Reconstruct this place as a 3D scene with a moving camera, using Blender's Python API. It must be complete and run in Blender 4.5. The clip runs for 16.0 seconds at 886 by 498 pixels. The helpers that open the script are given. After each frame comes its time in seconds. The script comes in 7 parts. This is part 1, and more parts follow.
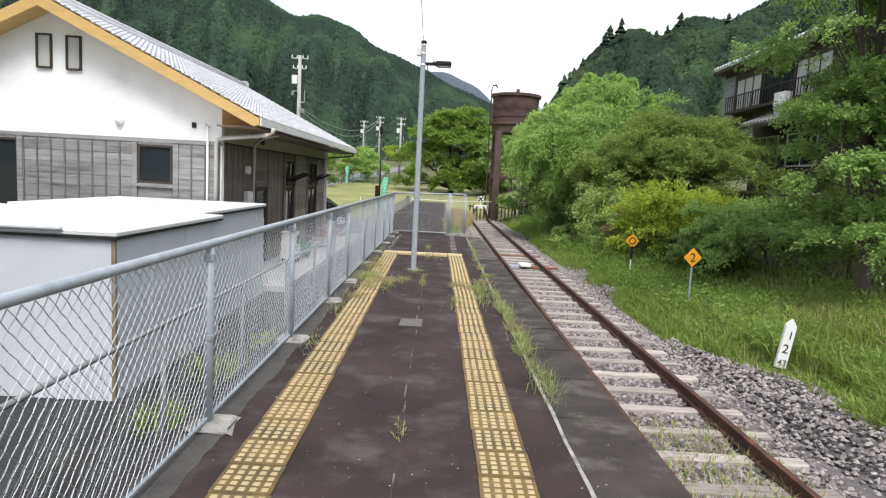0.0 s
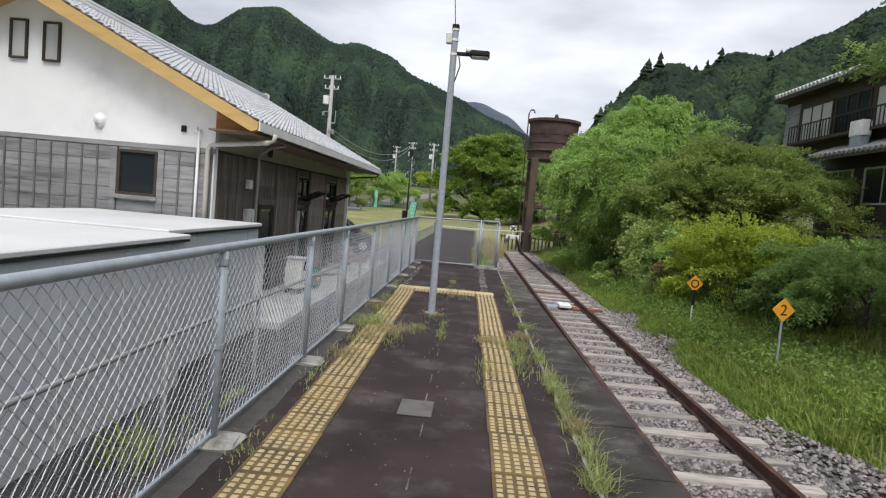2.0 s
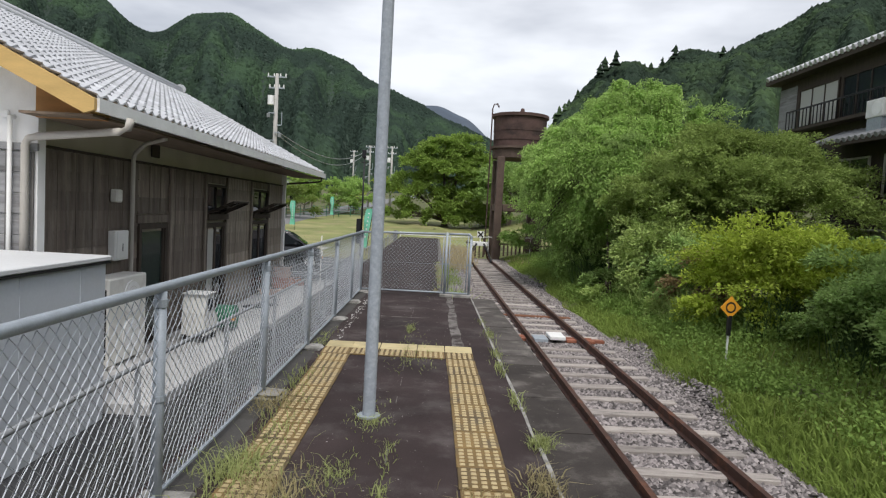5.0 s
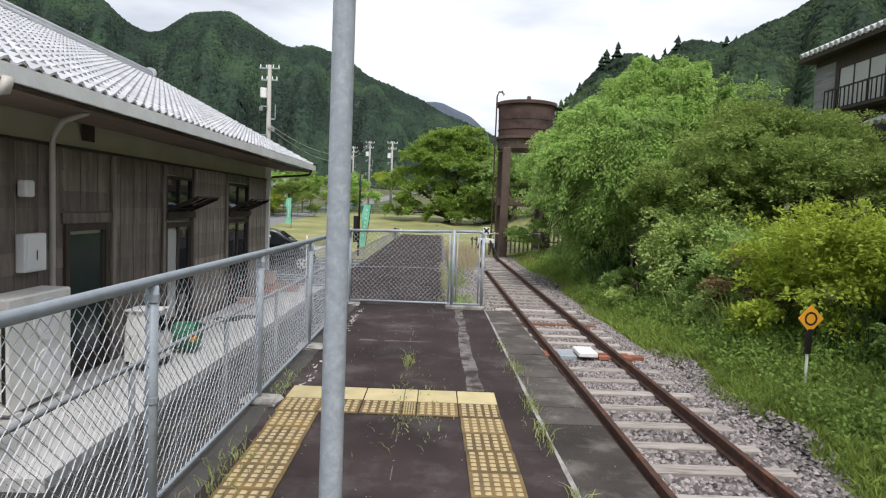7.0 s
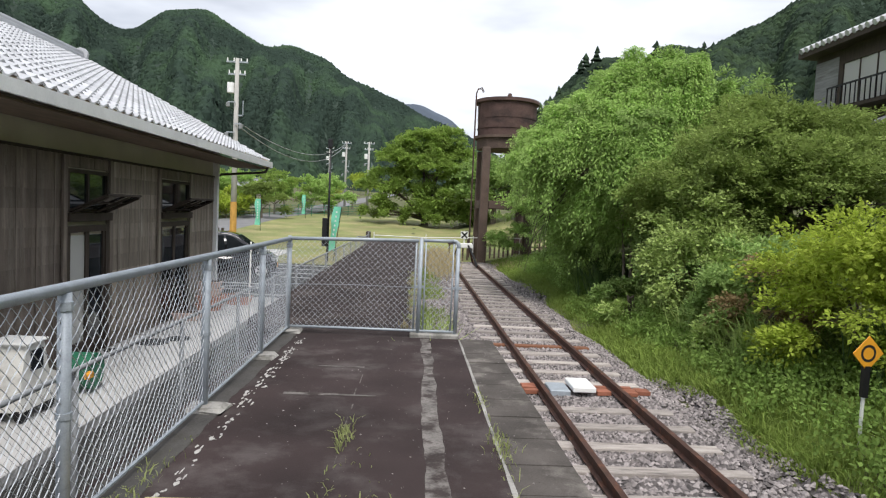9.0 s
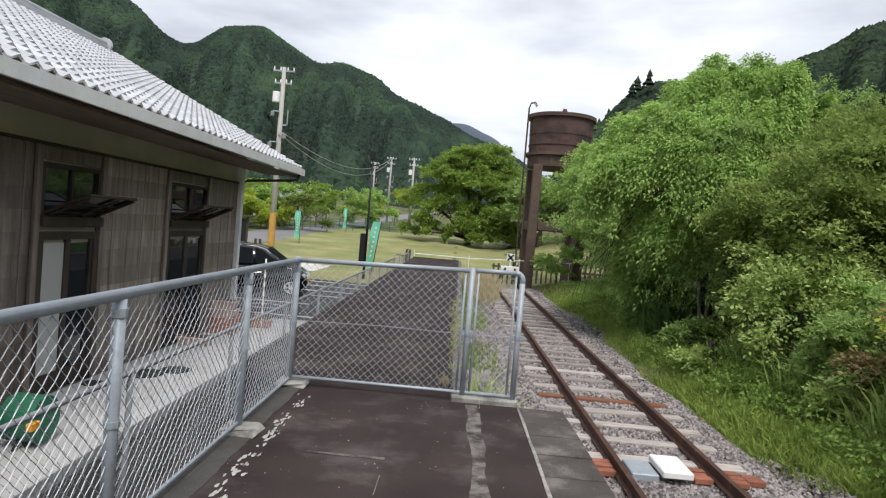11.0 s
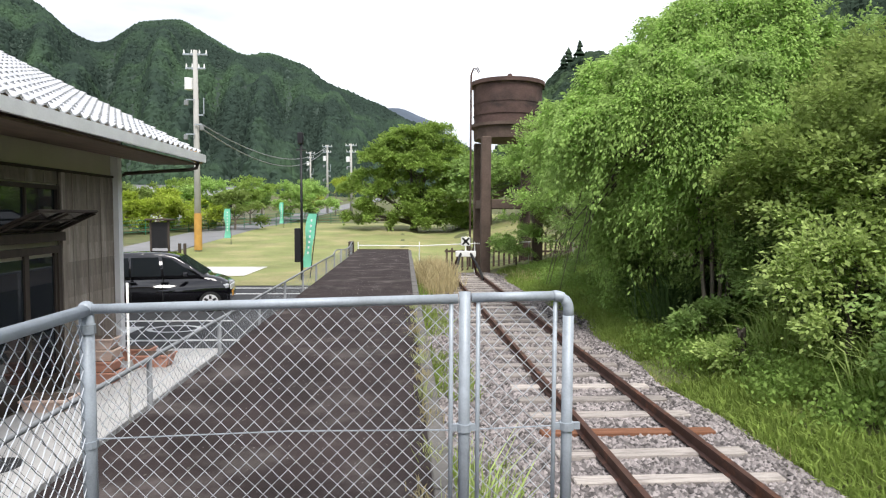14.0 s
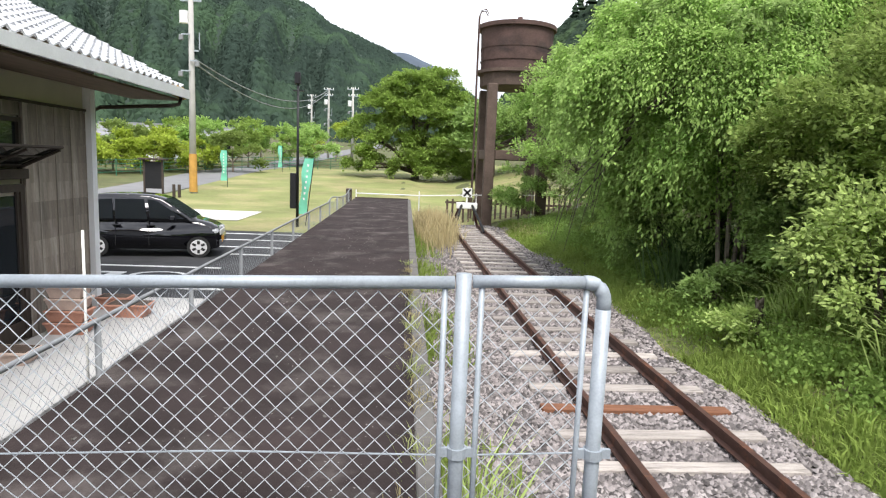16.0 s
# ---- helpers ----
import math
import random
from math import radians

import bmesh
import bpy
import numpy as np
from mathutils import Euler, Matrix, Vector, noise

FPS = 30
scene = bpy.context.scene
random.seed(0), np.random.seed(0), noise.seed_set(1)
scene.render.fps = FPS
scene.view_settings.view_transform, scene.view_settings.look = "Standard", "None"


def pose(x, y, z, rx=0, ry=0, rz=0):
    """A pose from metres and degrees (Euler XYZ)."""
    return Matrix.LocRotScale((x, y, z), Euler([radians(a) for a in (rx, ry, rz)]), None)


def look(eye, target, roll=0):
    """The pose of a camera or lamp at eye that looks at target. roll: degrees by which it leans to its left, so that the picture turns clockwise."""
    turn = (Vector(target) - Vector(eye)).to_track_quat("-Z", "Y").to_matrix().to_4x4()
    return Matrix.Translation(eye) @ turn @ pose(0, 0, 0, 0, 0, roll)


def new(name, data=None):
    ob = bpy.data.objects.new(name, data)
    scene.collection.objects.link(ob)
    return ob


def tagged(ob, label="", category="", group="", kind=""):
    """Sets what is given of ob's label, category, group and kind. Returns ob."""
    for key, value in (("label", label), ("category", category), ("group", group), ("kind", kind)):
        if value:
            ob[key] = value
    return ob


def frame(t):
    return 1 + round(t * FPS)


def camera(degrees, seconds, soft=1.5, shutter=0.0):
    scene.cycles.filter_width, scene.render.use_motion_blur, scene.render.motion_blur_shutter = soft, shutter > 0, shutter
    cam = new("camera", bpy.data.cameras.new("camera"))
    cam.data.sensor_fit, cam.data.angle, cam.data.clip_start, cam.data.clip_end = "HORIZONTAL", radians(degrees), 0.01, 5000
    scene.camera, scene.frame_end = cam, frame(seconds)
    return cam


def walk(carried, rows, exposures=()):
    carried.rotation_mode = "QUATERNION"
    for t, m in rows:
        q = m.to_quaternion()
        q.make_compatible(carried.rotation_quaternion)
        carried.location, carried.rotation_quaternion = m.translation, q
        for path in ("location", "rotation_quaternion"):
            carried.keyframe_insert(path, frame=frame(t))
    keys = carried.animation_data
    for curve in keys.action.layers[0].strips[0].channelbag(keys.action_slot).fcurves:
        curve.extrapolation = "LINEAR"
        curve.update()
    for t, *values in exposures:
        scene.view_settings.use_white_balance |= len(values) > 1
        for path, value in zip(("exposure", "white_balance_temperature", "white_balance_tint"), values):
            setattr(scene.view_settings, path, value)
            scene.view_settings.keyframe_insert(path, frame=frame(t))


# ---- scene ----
cam = camera(70.7, 16.0, soft=1.2)
PATH = [
    (0, (0.16, 0.024, 1.628), (0.169, 2.012, 1.406), 3.0),
    (0.5, (0.101, 0.744, 1.587), (0.118, 2.733, 1.381), 3.7),
    (1, (0.136, 1.289, 1.593), (0.093, 3.286, 1.497), 5.4),
    (1.5, (0.139, 1.828, 1.592), (-0.007, 3.821, 1.501), -0.7),
    (2, (0.176, 2.401, 1.515), (0.086, 4.394, 1.376), 5.0),
    (2.5, (0.173, 3.016, 1.594), (0.102, 5.015, 1.578), 3.3),
    (3, (0.218, 3.613, 1.583), (0.166, 5.612, 1.619), 4.8),
    (3.5, (0.197, 4.255, 1.589), (0.212, 6.254, 1.64), 3.1),
    (4, (0.184, 4.963, 1.641), (0.199, 6.963, 1.632), 2.9),
    (6.5, (0.109, 7.909, 1.588), (0.149, 9.903, 1.434), 3.5),
    (7, (0.114, 8.454, 1.568), (0.132, 10.45, 1.437), 2.3),
    (7.5, (0.16, 8.912, 1.542), (0.199, 10.905, 1.375), 1.4),
    (8, (0.216, 9.427, 1.587), (0.226, 11.426, 1.513), 0.6),
    (8.5, (0.274, 9.894, 1.649), (0.292, 11.887, 1.483), 3.3),
    (9, (0.309, 10.442, 1.581), (0.394, 12.436, 1.461), 2.7),
    (9.5, (0.339, 10.983, 1.599), (0.303, 12.98, 1.499), 6.0),
    (12, (0.136, 13.426, 1.569), (0.12, 15.425, 1.51), 3.5),
    (12.5, (0.13, 13.928, 1.6), (0.203, 15.919, 1.427), 1.6),
    (13, (0.194, 14.424, 1.599), (0.301, 16.416, 1.445), 0.0),
    (13.5, (0.108, 14.965, 1.571), (0.131, 16.962, 1.47), 1.9),
    (14, (0.102, 15.468, 1.577), (0.226, 17.461, 1.466), 0.3),
    (14.5, (0.105, 15.873, 1.593), (0.369, 17.854, 1.531), 0.7),
    (15, (0.108, 16.077, 1.619), (0.314, 18.059, 1.447), 1.1),
    (15.5, (0.151, 16.164, 1.591), (0.332, 18.141, 1.354), 0.4),
    (16, (0.172, 16.223, 1.584), (0.298, 18.2, 1.313), 2.3),
]
walk(cam, [(t, look(eye, target, roll)) for t, eye, target, roll in PATH], exposures=[(0, 1.25), (1, 1.06), (2, 0.75), (2.5, 0.8), (3, 0.57), (4, 0.65), (6.5, 0.92), (8, 1.13), (8.5, 0.98), (9, 1.06), (9.5, 1.15), (12, 0.8), (12.5, 0.9), (13, 1.5), (14, 1.42), (14.5, 1.25), (15, 1.0), (15.5, 1.45), (16, 1.6)])

# ---- world, sun ----
world = bpy.data.worlds.new("overcast")
scene.world = world
world.use_nodes = True
wn, wl = world.node_tree.nodes, world.node_tree.links
wn.clear()
w_out = wn.new("ShaderNodeOutputWorld")
w_bg = wn.new("ShaderNodeBackground")
w_bg.inputs["Strength"].default_value = 0.12
w_sky = wn.new("ShaderNodeTexSky")
w_sky.sky_type = "NISHITA"
w_sky.sun_disc = False
w_sky.sun_elevation, w_sky.sun_rotation = radians(57), radians(169)
w_tc = wn.new("ShaderNodeTexCoord")
w_map = wn.new("ShaderNodeMapping")
w_map.inputs["Scale"].default_value = (1.0, 1.0, 3.2)
w_noise = wn.new("ShaderNodeTexNoise")
w_noise.inputs["Scale"].default_value, w_noise.inputs["Detail"].default_value = 2.3, 5.0
w_ramp = wn.new("ShaderNodeValToRGB")
w_ramp.color_ramp.elements[0].position, w_ramp.color_ramp.elements[0].color = 0.36, (2.32, 2.42, 2.72, 1)
w_ramp.color_ramp.elements[1].position, w_ramp.color_ramp.elements[1].color = 0.635, (5.12, 5.22, 5.45, 1)
w_mix = wn.new("ShaderNodeMixRGB")
w_mix.inputs["Fac"].default_value = 0.9
wl.new(w_tc.outputs["Generated"], w_map.inputs["Vector"])
wl.new(w_map.outputs["Vector"], w_noise.inputs["Vector"])
wl.new(w_noise.outputs["Fac"], w_ramp.inputs["Fac"])
wl.new(w_sky.outputs["Color"], w_mix.inputs["Color1"])
wl.new(w_ramp.outputs["Color"], w_mix.inputs["Color2"])
wl.new(w_mix.outputs["Color"], w_bg.inputs["Color"])
wl.new(w_bg.outputs["Background"], w_out.inputs["Surface"])

sun_data = bpy.data.lights.new("sun", "SUN")
sun_data.energy, sun_data.angle, sun_data.color = 1.6, radians(25), (1.0, 0.96, 0.91)
sun = new("sun", sun_data)
sun.matrix_world = look((5, -15, 40), (0, 10, 0))


# ---- materials ----
def mat(name, color, rough=0.75, metal=0.0, var=0.18, scale=3.0, fine=55.0, bump=0.25, depth=0.004,
        stain=None, stain_scale=1.2, stain_at=0.58, island=0.0, objrand=0.0, stretch=(1, 1, 1), through_light=0.0, spec=0.35):
    """Two scales of variation, optional stains, per-piece variation and relief."""
    m = bpy.data.materials.new(name)
    m.use_nodes = True
    n, l = m.node_tree.nodes, m.node_tree.links
    b = n["Principled BSDF"]
    b.inputs["Roughness"].default_value = rough
    b.inputs["Metallic"].default_value = metal
    b.inputs["Specular IOR Level"].default_value = spec
    geo = n.new("ShaderNodeNewGeometry")
    mp = n.new("ShaderNodeMapping")
    mp.inputs["Scale"].default_value = stretch
    l.new(geo.outputs["Position"], mp.inputs["Vector"])
    big = n.new("ShaderNodeTexNoise")
    big.inputs["Scale"].default_value, big.inputs["Detail"].default_value = scale, 5
    small = n.new("ShaderNodeTexNoise")
    small.inputs["Scale"].default_value, small.inputs["Detail"].default_value = fine, 3
    l.new(mp.outputs["Vector"], big.inputs["Vector"])
    l.new(mp.outputs["Vector"], small.inputs["Vector"])
    add = n.new("ShaderNodeMath")
    add.operation = "MULTIPLY_ADD"
    l.new(small.outputs["Fac"], add.inputs[0])
    add.inputs[1].default_value = 0.5
    l.new(big.outputs["Fac"], add.inputs[2])
    rng = n.new("ShaderNodeMapRange")
    rng.inputs["From Min"].default_value, rng.inputs["From Max"].default_value = 0.45, 1.05
    rng.inputs["To Min"].default_value, rng.inputs["To Max"].default_value = 1 - var, 1 + var
    l.new(add.outputs[0], rng.inputs["Value"])
    value = rng.outputs["Result"]
    for amount, socket in ((island, geo.outputs["Random Per Island"]), (objrand, None)):
        if amount:
            if socket is None:
                socket = n.new("ShaderNodeObjectInfo").outputs["Random"]
            r2 = n.new("ShaderNodeMapRange")
            r2.inputs["To Min"].default_value, r2.inputs["To Max"].default_value = 1 - amount, 1 + amount
            l.new(socket, r2.inputs["Value"])
            mul = n.new("ShaderNodeMath")
            mul.operation = "MULTIPLY"
            l.new(value, mul.inputs[0])
            l.new(r2.outputs["Result"], mul.inputs[1])
            value = mul.outputs[0]
    base = n.new("ShaderNodeRGB")
    base.outputs[0].default_value = (*color, 1)
    col = base.outputs[0]
    if stain:
        sn = n.new("ShaderNodeTexNoise")
        sn.inputs["Scale"].default_value, sn.inputs["Detail"].default_value = stain_scale, 7
        sn.inputs["Roughness"].default_value = 0.65
        l.new(mp.outputs["Vector"], sn.inputs["Vector"])
        sr = n.new("ShaderNodeMapRange")
        sr.inputs["From Min"].default_value, sr.inputs["From Max"].default_value = stain_at - 0.06, stain_at + 0.1
        l.new(sn.outputs["Fac"], sr.inputs["Value"])
        mx = n.new("ShaderNodeMixRGB")
        l.new(sr.outputs["Result"], mx.inputs["Fac"])
        l.new(col, mx.inputs["Color1"])
        mx.inputs["Color2"].default_value = (*stain, 1)
        col = mx.outputs["Color"]
    vm = n.new("ShaderNodeVectorMath")
    vm.operation = "SCALE"
    l.new(col, vm.inputs[0])
    l.new(value, vm.inputs["Scale"])
    l.new(vm.outputs["Vector"], b.inputs["Base Color"])
    if bump:
        bp = n.new("ShaderNodeBump")
        bp.inputs["Strength"].default_value, bp.inputs["Distance"].default_value = bump, depth
        l.new(add.outputs[0], bp.inputs["Height"])
        l.new(bp.outputs["Normal"], b.inputs["Normal"])
    if through_light:
        tr = n.new("ShaderNodeBsdfTranslucent")
        l.new(vm.outputs["Vector"], tr.inputs["Color"])
        ms = n.new("ShaderNodeMixShader")
        ms.inputs["Fac"].default_value = through_light
        l.new(b.outputs["BSDF"], ms.inputs[1])
        l.new(tr.outputs["BSDF"], ms.inputs[2])
        l.new(ms.outputs["Shader"], n["Material Output"].inputs["Surface"])
    return m


def leaf_mat(name, color, var=0.17):
    return mat(name, color, 0.6, var=0.22, scale=0.7, fine=6, bump=0, island=var, through_light=0.42, spec=0.05)


M_ASPHALT = mat("platform_asphalt", (0.0405, 0.0295, 0.029), 0.92, spec=0.18, var=0.45, scale=1.3, fine=120, bump=0.6, depth=0.008, stain=(0.075, 0.063, 0.061), stain_scale=1.9, stain_at=0.56)
M_REAR = mat("dark_rear_asphalt", (0.034, 0.0255, 0.025), 0.93, spec=0.18, var=0.5, scale=1.6, fine=110, bump=0.7, depth=0.01, stain=(0.088, 0.075, 0.071), stain_scale=1.4, stain_at=0.57)
M_EDGE = mat("platform_concrete", (0.05, 0.043, 0.039), 0.93, spec=0.2, var=0.5, scale=2.2, fine=90, bump=0.6, stain=(0.115, 0.103, 0.094), stain_scale=2.6, stain_at=0.57)
M_EDGEPALE = mat("pale_edge_concrete", (0.08, 0.071, 0.065), 0.93, spec=0.2, var=0.5, scale=2.2, fine=90, bump=0.6, stain=(0.17, 0.155, 0.14), stain_scale=2.6, stain_at=0.57)
M_CONC = mat("pale_concrete", (0.57, 0.56, 0.54), 0.85, var=0.18, scale=1.2, fine=70, stain=(0.36, 0.35, 0.33), stain_scale=0.9)
M_DIRTYCONC = mat("dirty_concrete", (0.33, 0.32, 0.30), 0.9, var=0.25, scale=5, fine=70, bump=0.5, stain=(0.17, 0.165, 0.15), stain_scale=6, stain_at=0.52)
M_WALK = mat("pale_walkway_concrete", (0.45, 0.445, 0.44), 0.85, var=0.15, scale=1.2, fine=70, stain=(0.4, 0.395, 0.385), stain_scale=0.9)
M_STRIP = mat("grey_concrete_strip", (0.088, 0.084, 0.08), 0.93, spec=0.2, var=0.45, scale=3, fine=90, bump=0.5, stain=(0.055, 0.052, 0.047), stain_scale=3, stain_at=0.52)
M_FLAKE = mat("worn_white_line_paint", (0.46, 0.45, 0.43), 0.85, var=0.3, scale=9, fine=90, stain=(0.2, 0.18, 0.17), stain_scale=9, stain_at=0.55)
M_PATCH = mat("repair_mortar", (0.15, 0.14, 0.13), 0.9, var=0.4, scale=2.5, fine=80, stain=(0.09, 0.085, 0.08), stain_scale=2.5, stain_at=0.5)
M_SMEAR = mat("worn_mortar_smear", (0.175, 0.162, 0.152), 0.93, var=0.4, scale=4, fine=60, spec=0.2, stain=(0.05, 0.04, 0.038), stain_scale=5, stain_at=0.5)
M_TACTILE = mat("tactile_yellow", (0.175, 0.114, 0.043), 0.75, var=0.3, scale=5, fine=90, stain=(0.10, 0.075, 0.042), stain_scale=3, stain_at=0.5, objrand=0.25)
M_DOT = mat("tactile_dot_worn", (0.42, 0.335, 0.185), 0.7, var=0.2, scale=8, fine=80)
M_TACPALE = mat("tactile_pale", (0.50, 0.42, 0.23), 0.75, var=0.15, scale=5, fine=90, stain=(0.40, 0.34, 0.2), stain_scale=4, stain_at=0.6, objrand=0.1)
M_GALV = mat("galvanised_steel", (0.35, 0.39, 0.435), 0.5, 0.15, var=0.2, scale=14, fine=120, bump=0.1, stain=(0.28, 0.31, 0.34), stain_scale=7)
M_WIRE = mat("galvanised_wire", (0.47, 0.5, 0.54), 0.5, 0.1, var=0.1, bump=0)
M_RAIL = mat("rusty_rail", (0.085, 0.045, 0.035), 0.7, 0.3, var=0.3, scale=6, fine=60, stain=(0.17, 0.075, 0.045), stain_scale=5)
M_SLEEPER = mat("weathered_sleeper", (0.36, 0.325, 0.30), 0.9, var=0.3, scale=3, fine=40, stretch=(1, 8, 8), bump=0.6, depth=0.01, stain=(0.16, 0.14, 0.13), stain_scale=2, objrand=0.3)
M_SLEEPER_RED = mat("rust_red_sleeper", (0.19, 0.085, 0.048), 0.85, var=0.3, scale=4, fine=50, stretch=(1, 6, 6), bump=0.4)
M_BRICK = mat("red_brick", (0.27, 0.105, 0.065), 0.85, var=0.25, scale=6, fine=60, objrand=0.15)
M_BALLAST = mat("ballast_bed", (0.125, 0.112, 0.112), 0.95, var=0.4, scale=6, fine=45, bump=1.0, depth=0.03)
M_STONE = mat("ballast_stone", (0.222, 0.2, 0.197), 0.9, var=0.25, scale=1.5, fine=30, island=0.75)
M_GRASS = mat("grass_soil", (0.1, 0.11, 0.045), 0.95, var=0.4, scale=0.6, fine=12, bump=0.8, depth=0.03, stain=(0.15, 0.13, 0.07), stain_scale=0.5, stain_at=0.6)
M_LAWN = mat("mown_lawn", (0.205, 0.225, 0.082), 0.95, var=0.3, scale=0.35, fine=9, bump=0.6, depth=0.02, stain=(0.28, 0.255, 0.12), stain_scale=0.3, stain_at=0.52)
M_YARD = mat("yard_asphalt", (0.032, 0.033, 0.036), 0.9, var=0.25, scale=0.9, fine=110, bump=0.4, stain=(0.055, 0.055, 0.058), stain_scale=0.6)
M_ROAD = mat("pale_road", (0.20, 0.20, 0.205), 0.9, var=0.2, scale=0.5, fine=60, bump=0.3)
M_LINE = mat("road_paint", (0.56, 0.57, 0.57), 0.8, var=0.15, scale=5, fine=60, stain=(0.4, 0.4, 0.4), stain_scale=4, stain_at=0.65)
M_PLASTER = mat("white_plaster", (0.9, 0.9, 0.905), 0.9, var=0.05, scale=1.5, fine=50, bump=0.15, stain=(0.78, 0.78, 0.78), stain_scale=0.6)
M_GREYWOOD = mat("weathered_grey_boards", (0.27, 0.27, 0.277), 0.9, var=0.35, scale=2, fine=40, stretch=(0.6, 0.6, 7), bump=0.4, objrand=0.12, stain=(0.15, 0.14, 0.135), stain_scale=1.5)
M_DARKWOOD = mat("dark_stained_boards", (0.175, 0.143, 0.12), 0.85, var=0.4, scale=2, fine=30, stretch=(6, 6, 0.6), bump=0.5, depth=0.006, objrand=0.2, stain=(0.24, 0.205, 0.175), stain_scale=1.1, stain_at=0.55)
M_FADED = mat("sun_faded_boards", (0.27, 0.228, 0.19), 0.88, var=0.4, scale=2, fine=30, stretch=(6, 6, 0.6), bump=0.5, depth=0.006, objrand=0.2, stain=(0.36, 0.315, 0.27), stain_scale=1.1, stain_at=0.55)
M_TRIMWOOD = mat("dark_timber", (0.06, 0.046, 0.037), 0.8, var=0.3, scale=3, fine=40, stretch=(4, 4, 0.7))
M_PALEWOOD = mat("pale_new_timber", (0.58, 0.39, 0.15), 0.7, var=0.15, scale=2, fine=25, stretch=(1, 5, 5), bump=0.15)
M_SOFFIT = mat("soffit_timber", (0.50, 0.40, 0.29), 0.85, var=0.25, scale=2, fine=30, stretch=(5, 1, 1))
M_ORANGEWOOD = mat("orange_brown_timber", (0.42, 0.22, 0.09), 0.75, var=0.2, scale=2, fine=25, stretch=(1, 5, 5), bump=0.15)
M_EAVE = mat("brown_eave_boards", (0.2, 0.15, 0.11), 0.85, var=0.25, scale=2, fine=30, stretch=(5, 1, 1))
M_BEIGE = mat("beige_render", (0.62, 0.57, 0.48), 0.9, var=0.12, scale=1.5, fine=50)
M_ROOFTILE = mat("grey_roof_tile", (0.50, 0.51, 0.535), 0.3, 0.1, var=0.15, scale=2, fine=40, bump=0.1, objrand=0.12, island=0.12)
M_ROOFBASE = mat("roof_underlay", (0.06, 0.06, 0.065), 0.9)
M_FASCIA = mat("pale_metal_fascia", (0.9, 0.9, 0.9), 0.5, 0.2, var=0.1, scale=3, fine=50)
M_GUTTER = mat("beige_pipe", (0.50, 0.47, 0.43), 0.5, var=0.1)
M_SHED = mat("pale_grey_sheet", (0.61, 0.64, 0.68), 0.55, 0.1, var=0.07, scale=0.8, fine=30, bump=0.05, stain=(0.58, 0.59, 0.6), stain_scale=0.7)
M_SHEDTOP = mat("white_sheet_roof", (0.68, 0.69, 0.7), 0.5, 0.1, var=0.1, scale=0.8, fine=30, bump=0.05)
M_DARK = mat("black_rubber", (0.02, 0.02, 0.02), 0.7, var=0.2)
M_BLACKMETAL = mat("black_paint", (0.018, 0.018, 0.02), 0.45, 0.2, var=0.15)
M_WHITE = mat("white_enamel", (0.78, 0.78, 0.77), 0.5, var=0.06)
M_OFFWHITE = mat("aged_white_plastic", (0.74, 0.73, 0.69), 0.55, var=0.1, stain=(0.58, 0.56, 0.52), stain_scale=3)
M_YELLOW = mat("sign_yellow", (0.80, 0.36, 0.03), 0.5, var=0.08)
M_TERRA = mat("terracotta", (0.47, 0.24, 0.17), 0.8, var=0.2, scale=5)
M_TERRAPALE = mat("pale_terracotta", (0.60, 0.46, 0.39), 0.8, var=0.2, scale=5)
M_TOWER = mat("rusty_tank", (0.095, 0.059, 0.052), 0.9, var=0.4, scale=1.2, fine=12, bump=0.6, stain=(0.05, 0.036, 0.033), stain_scale=0.7, stretch=(1, 1, 1.6))
M_TOWERLEG = mat("brown_stained_concrete", (0.105, 0.075, 0.062), 0.95, var=0.4, scale=1.2, fine=14, bump=0.5, stain=(0.08, 0.055, 0.045), stain_scale=0.8)
M_BARK = mat("bark", (0.11, 0.09, 0.072), 0.95, var=0.35, scale=4, fine=30, stretch=(3, 3, 0.6), bump=0.6, depth=0.02)
M_PALEBARK = mat("pale_bark", (0.24, 0.20, 0.16), 0.95, var=0.3, scale=4, fine=30, stretch=(3, 3, 0.6), bump=0.6)
M_POLE = mat("concrete_pole", (0.42, 0.41, 0.39), 0.85, var=0.12, scale=2, fine=40)
M_ORANGE = mat("orange_pole_wrap", (0.50, 0.28, 0.07), 0.8, var=0.2)
M_FLAG = mat("green_flag_cloth", (0.22, 0.66, 0.48), 0.8, var=0.1, bump=0.05, through_light=0.35)
M_STONEWALL = mat("retaining_stone", (0.22, 0.215, 0.20), 0.95, var=0.35, scale=1.5, fine=18, bump=0.8, depth=0.03, stain=(0.10, 0.11, 0.07), stain_scale=1.2)
L_DOME = leaf_mat("weeping_leaves", (0.369, 0.531, 0.159))
L_MAPLE = leaf_mat("olive_leaves", (0.262, 0.346, 0.101))
L_SHRUB = leaf_mat("shrub_leaves", (0.307, 0.437, 0.144))
L_PALE = leaf_mat("pale_shrub_leaves", (0.434, 0.548, 0.187))
L_YELLOW = leaf_mat("yellow_green_leaves", (0.391, 0.482, 0.078))
L_RUSSET = leaf_mat("russet_leaves", (0.30, 0.225, 0.115))
L_FAR = leaf_mat("broadleaf_green", (0.279, 0.394, 0.094))
L_GRASS = leaf_mat("grass_blades", (0.252, 0.335, 0.083))
L_DRY = leaf_mat("dry_grass_blades", (0.525, 0.442, 0.255))
L_REED = leaf_mat("reed_blades", (0.10, 0.16, 0.06))
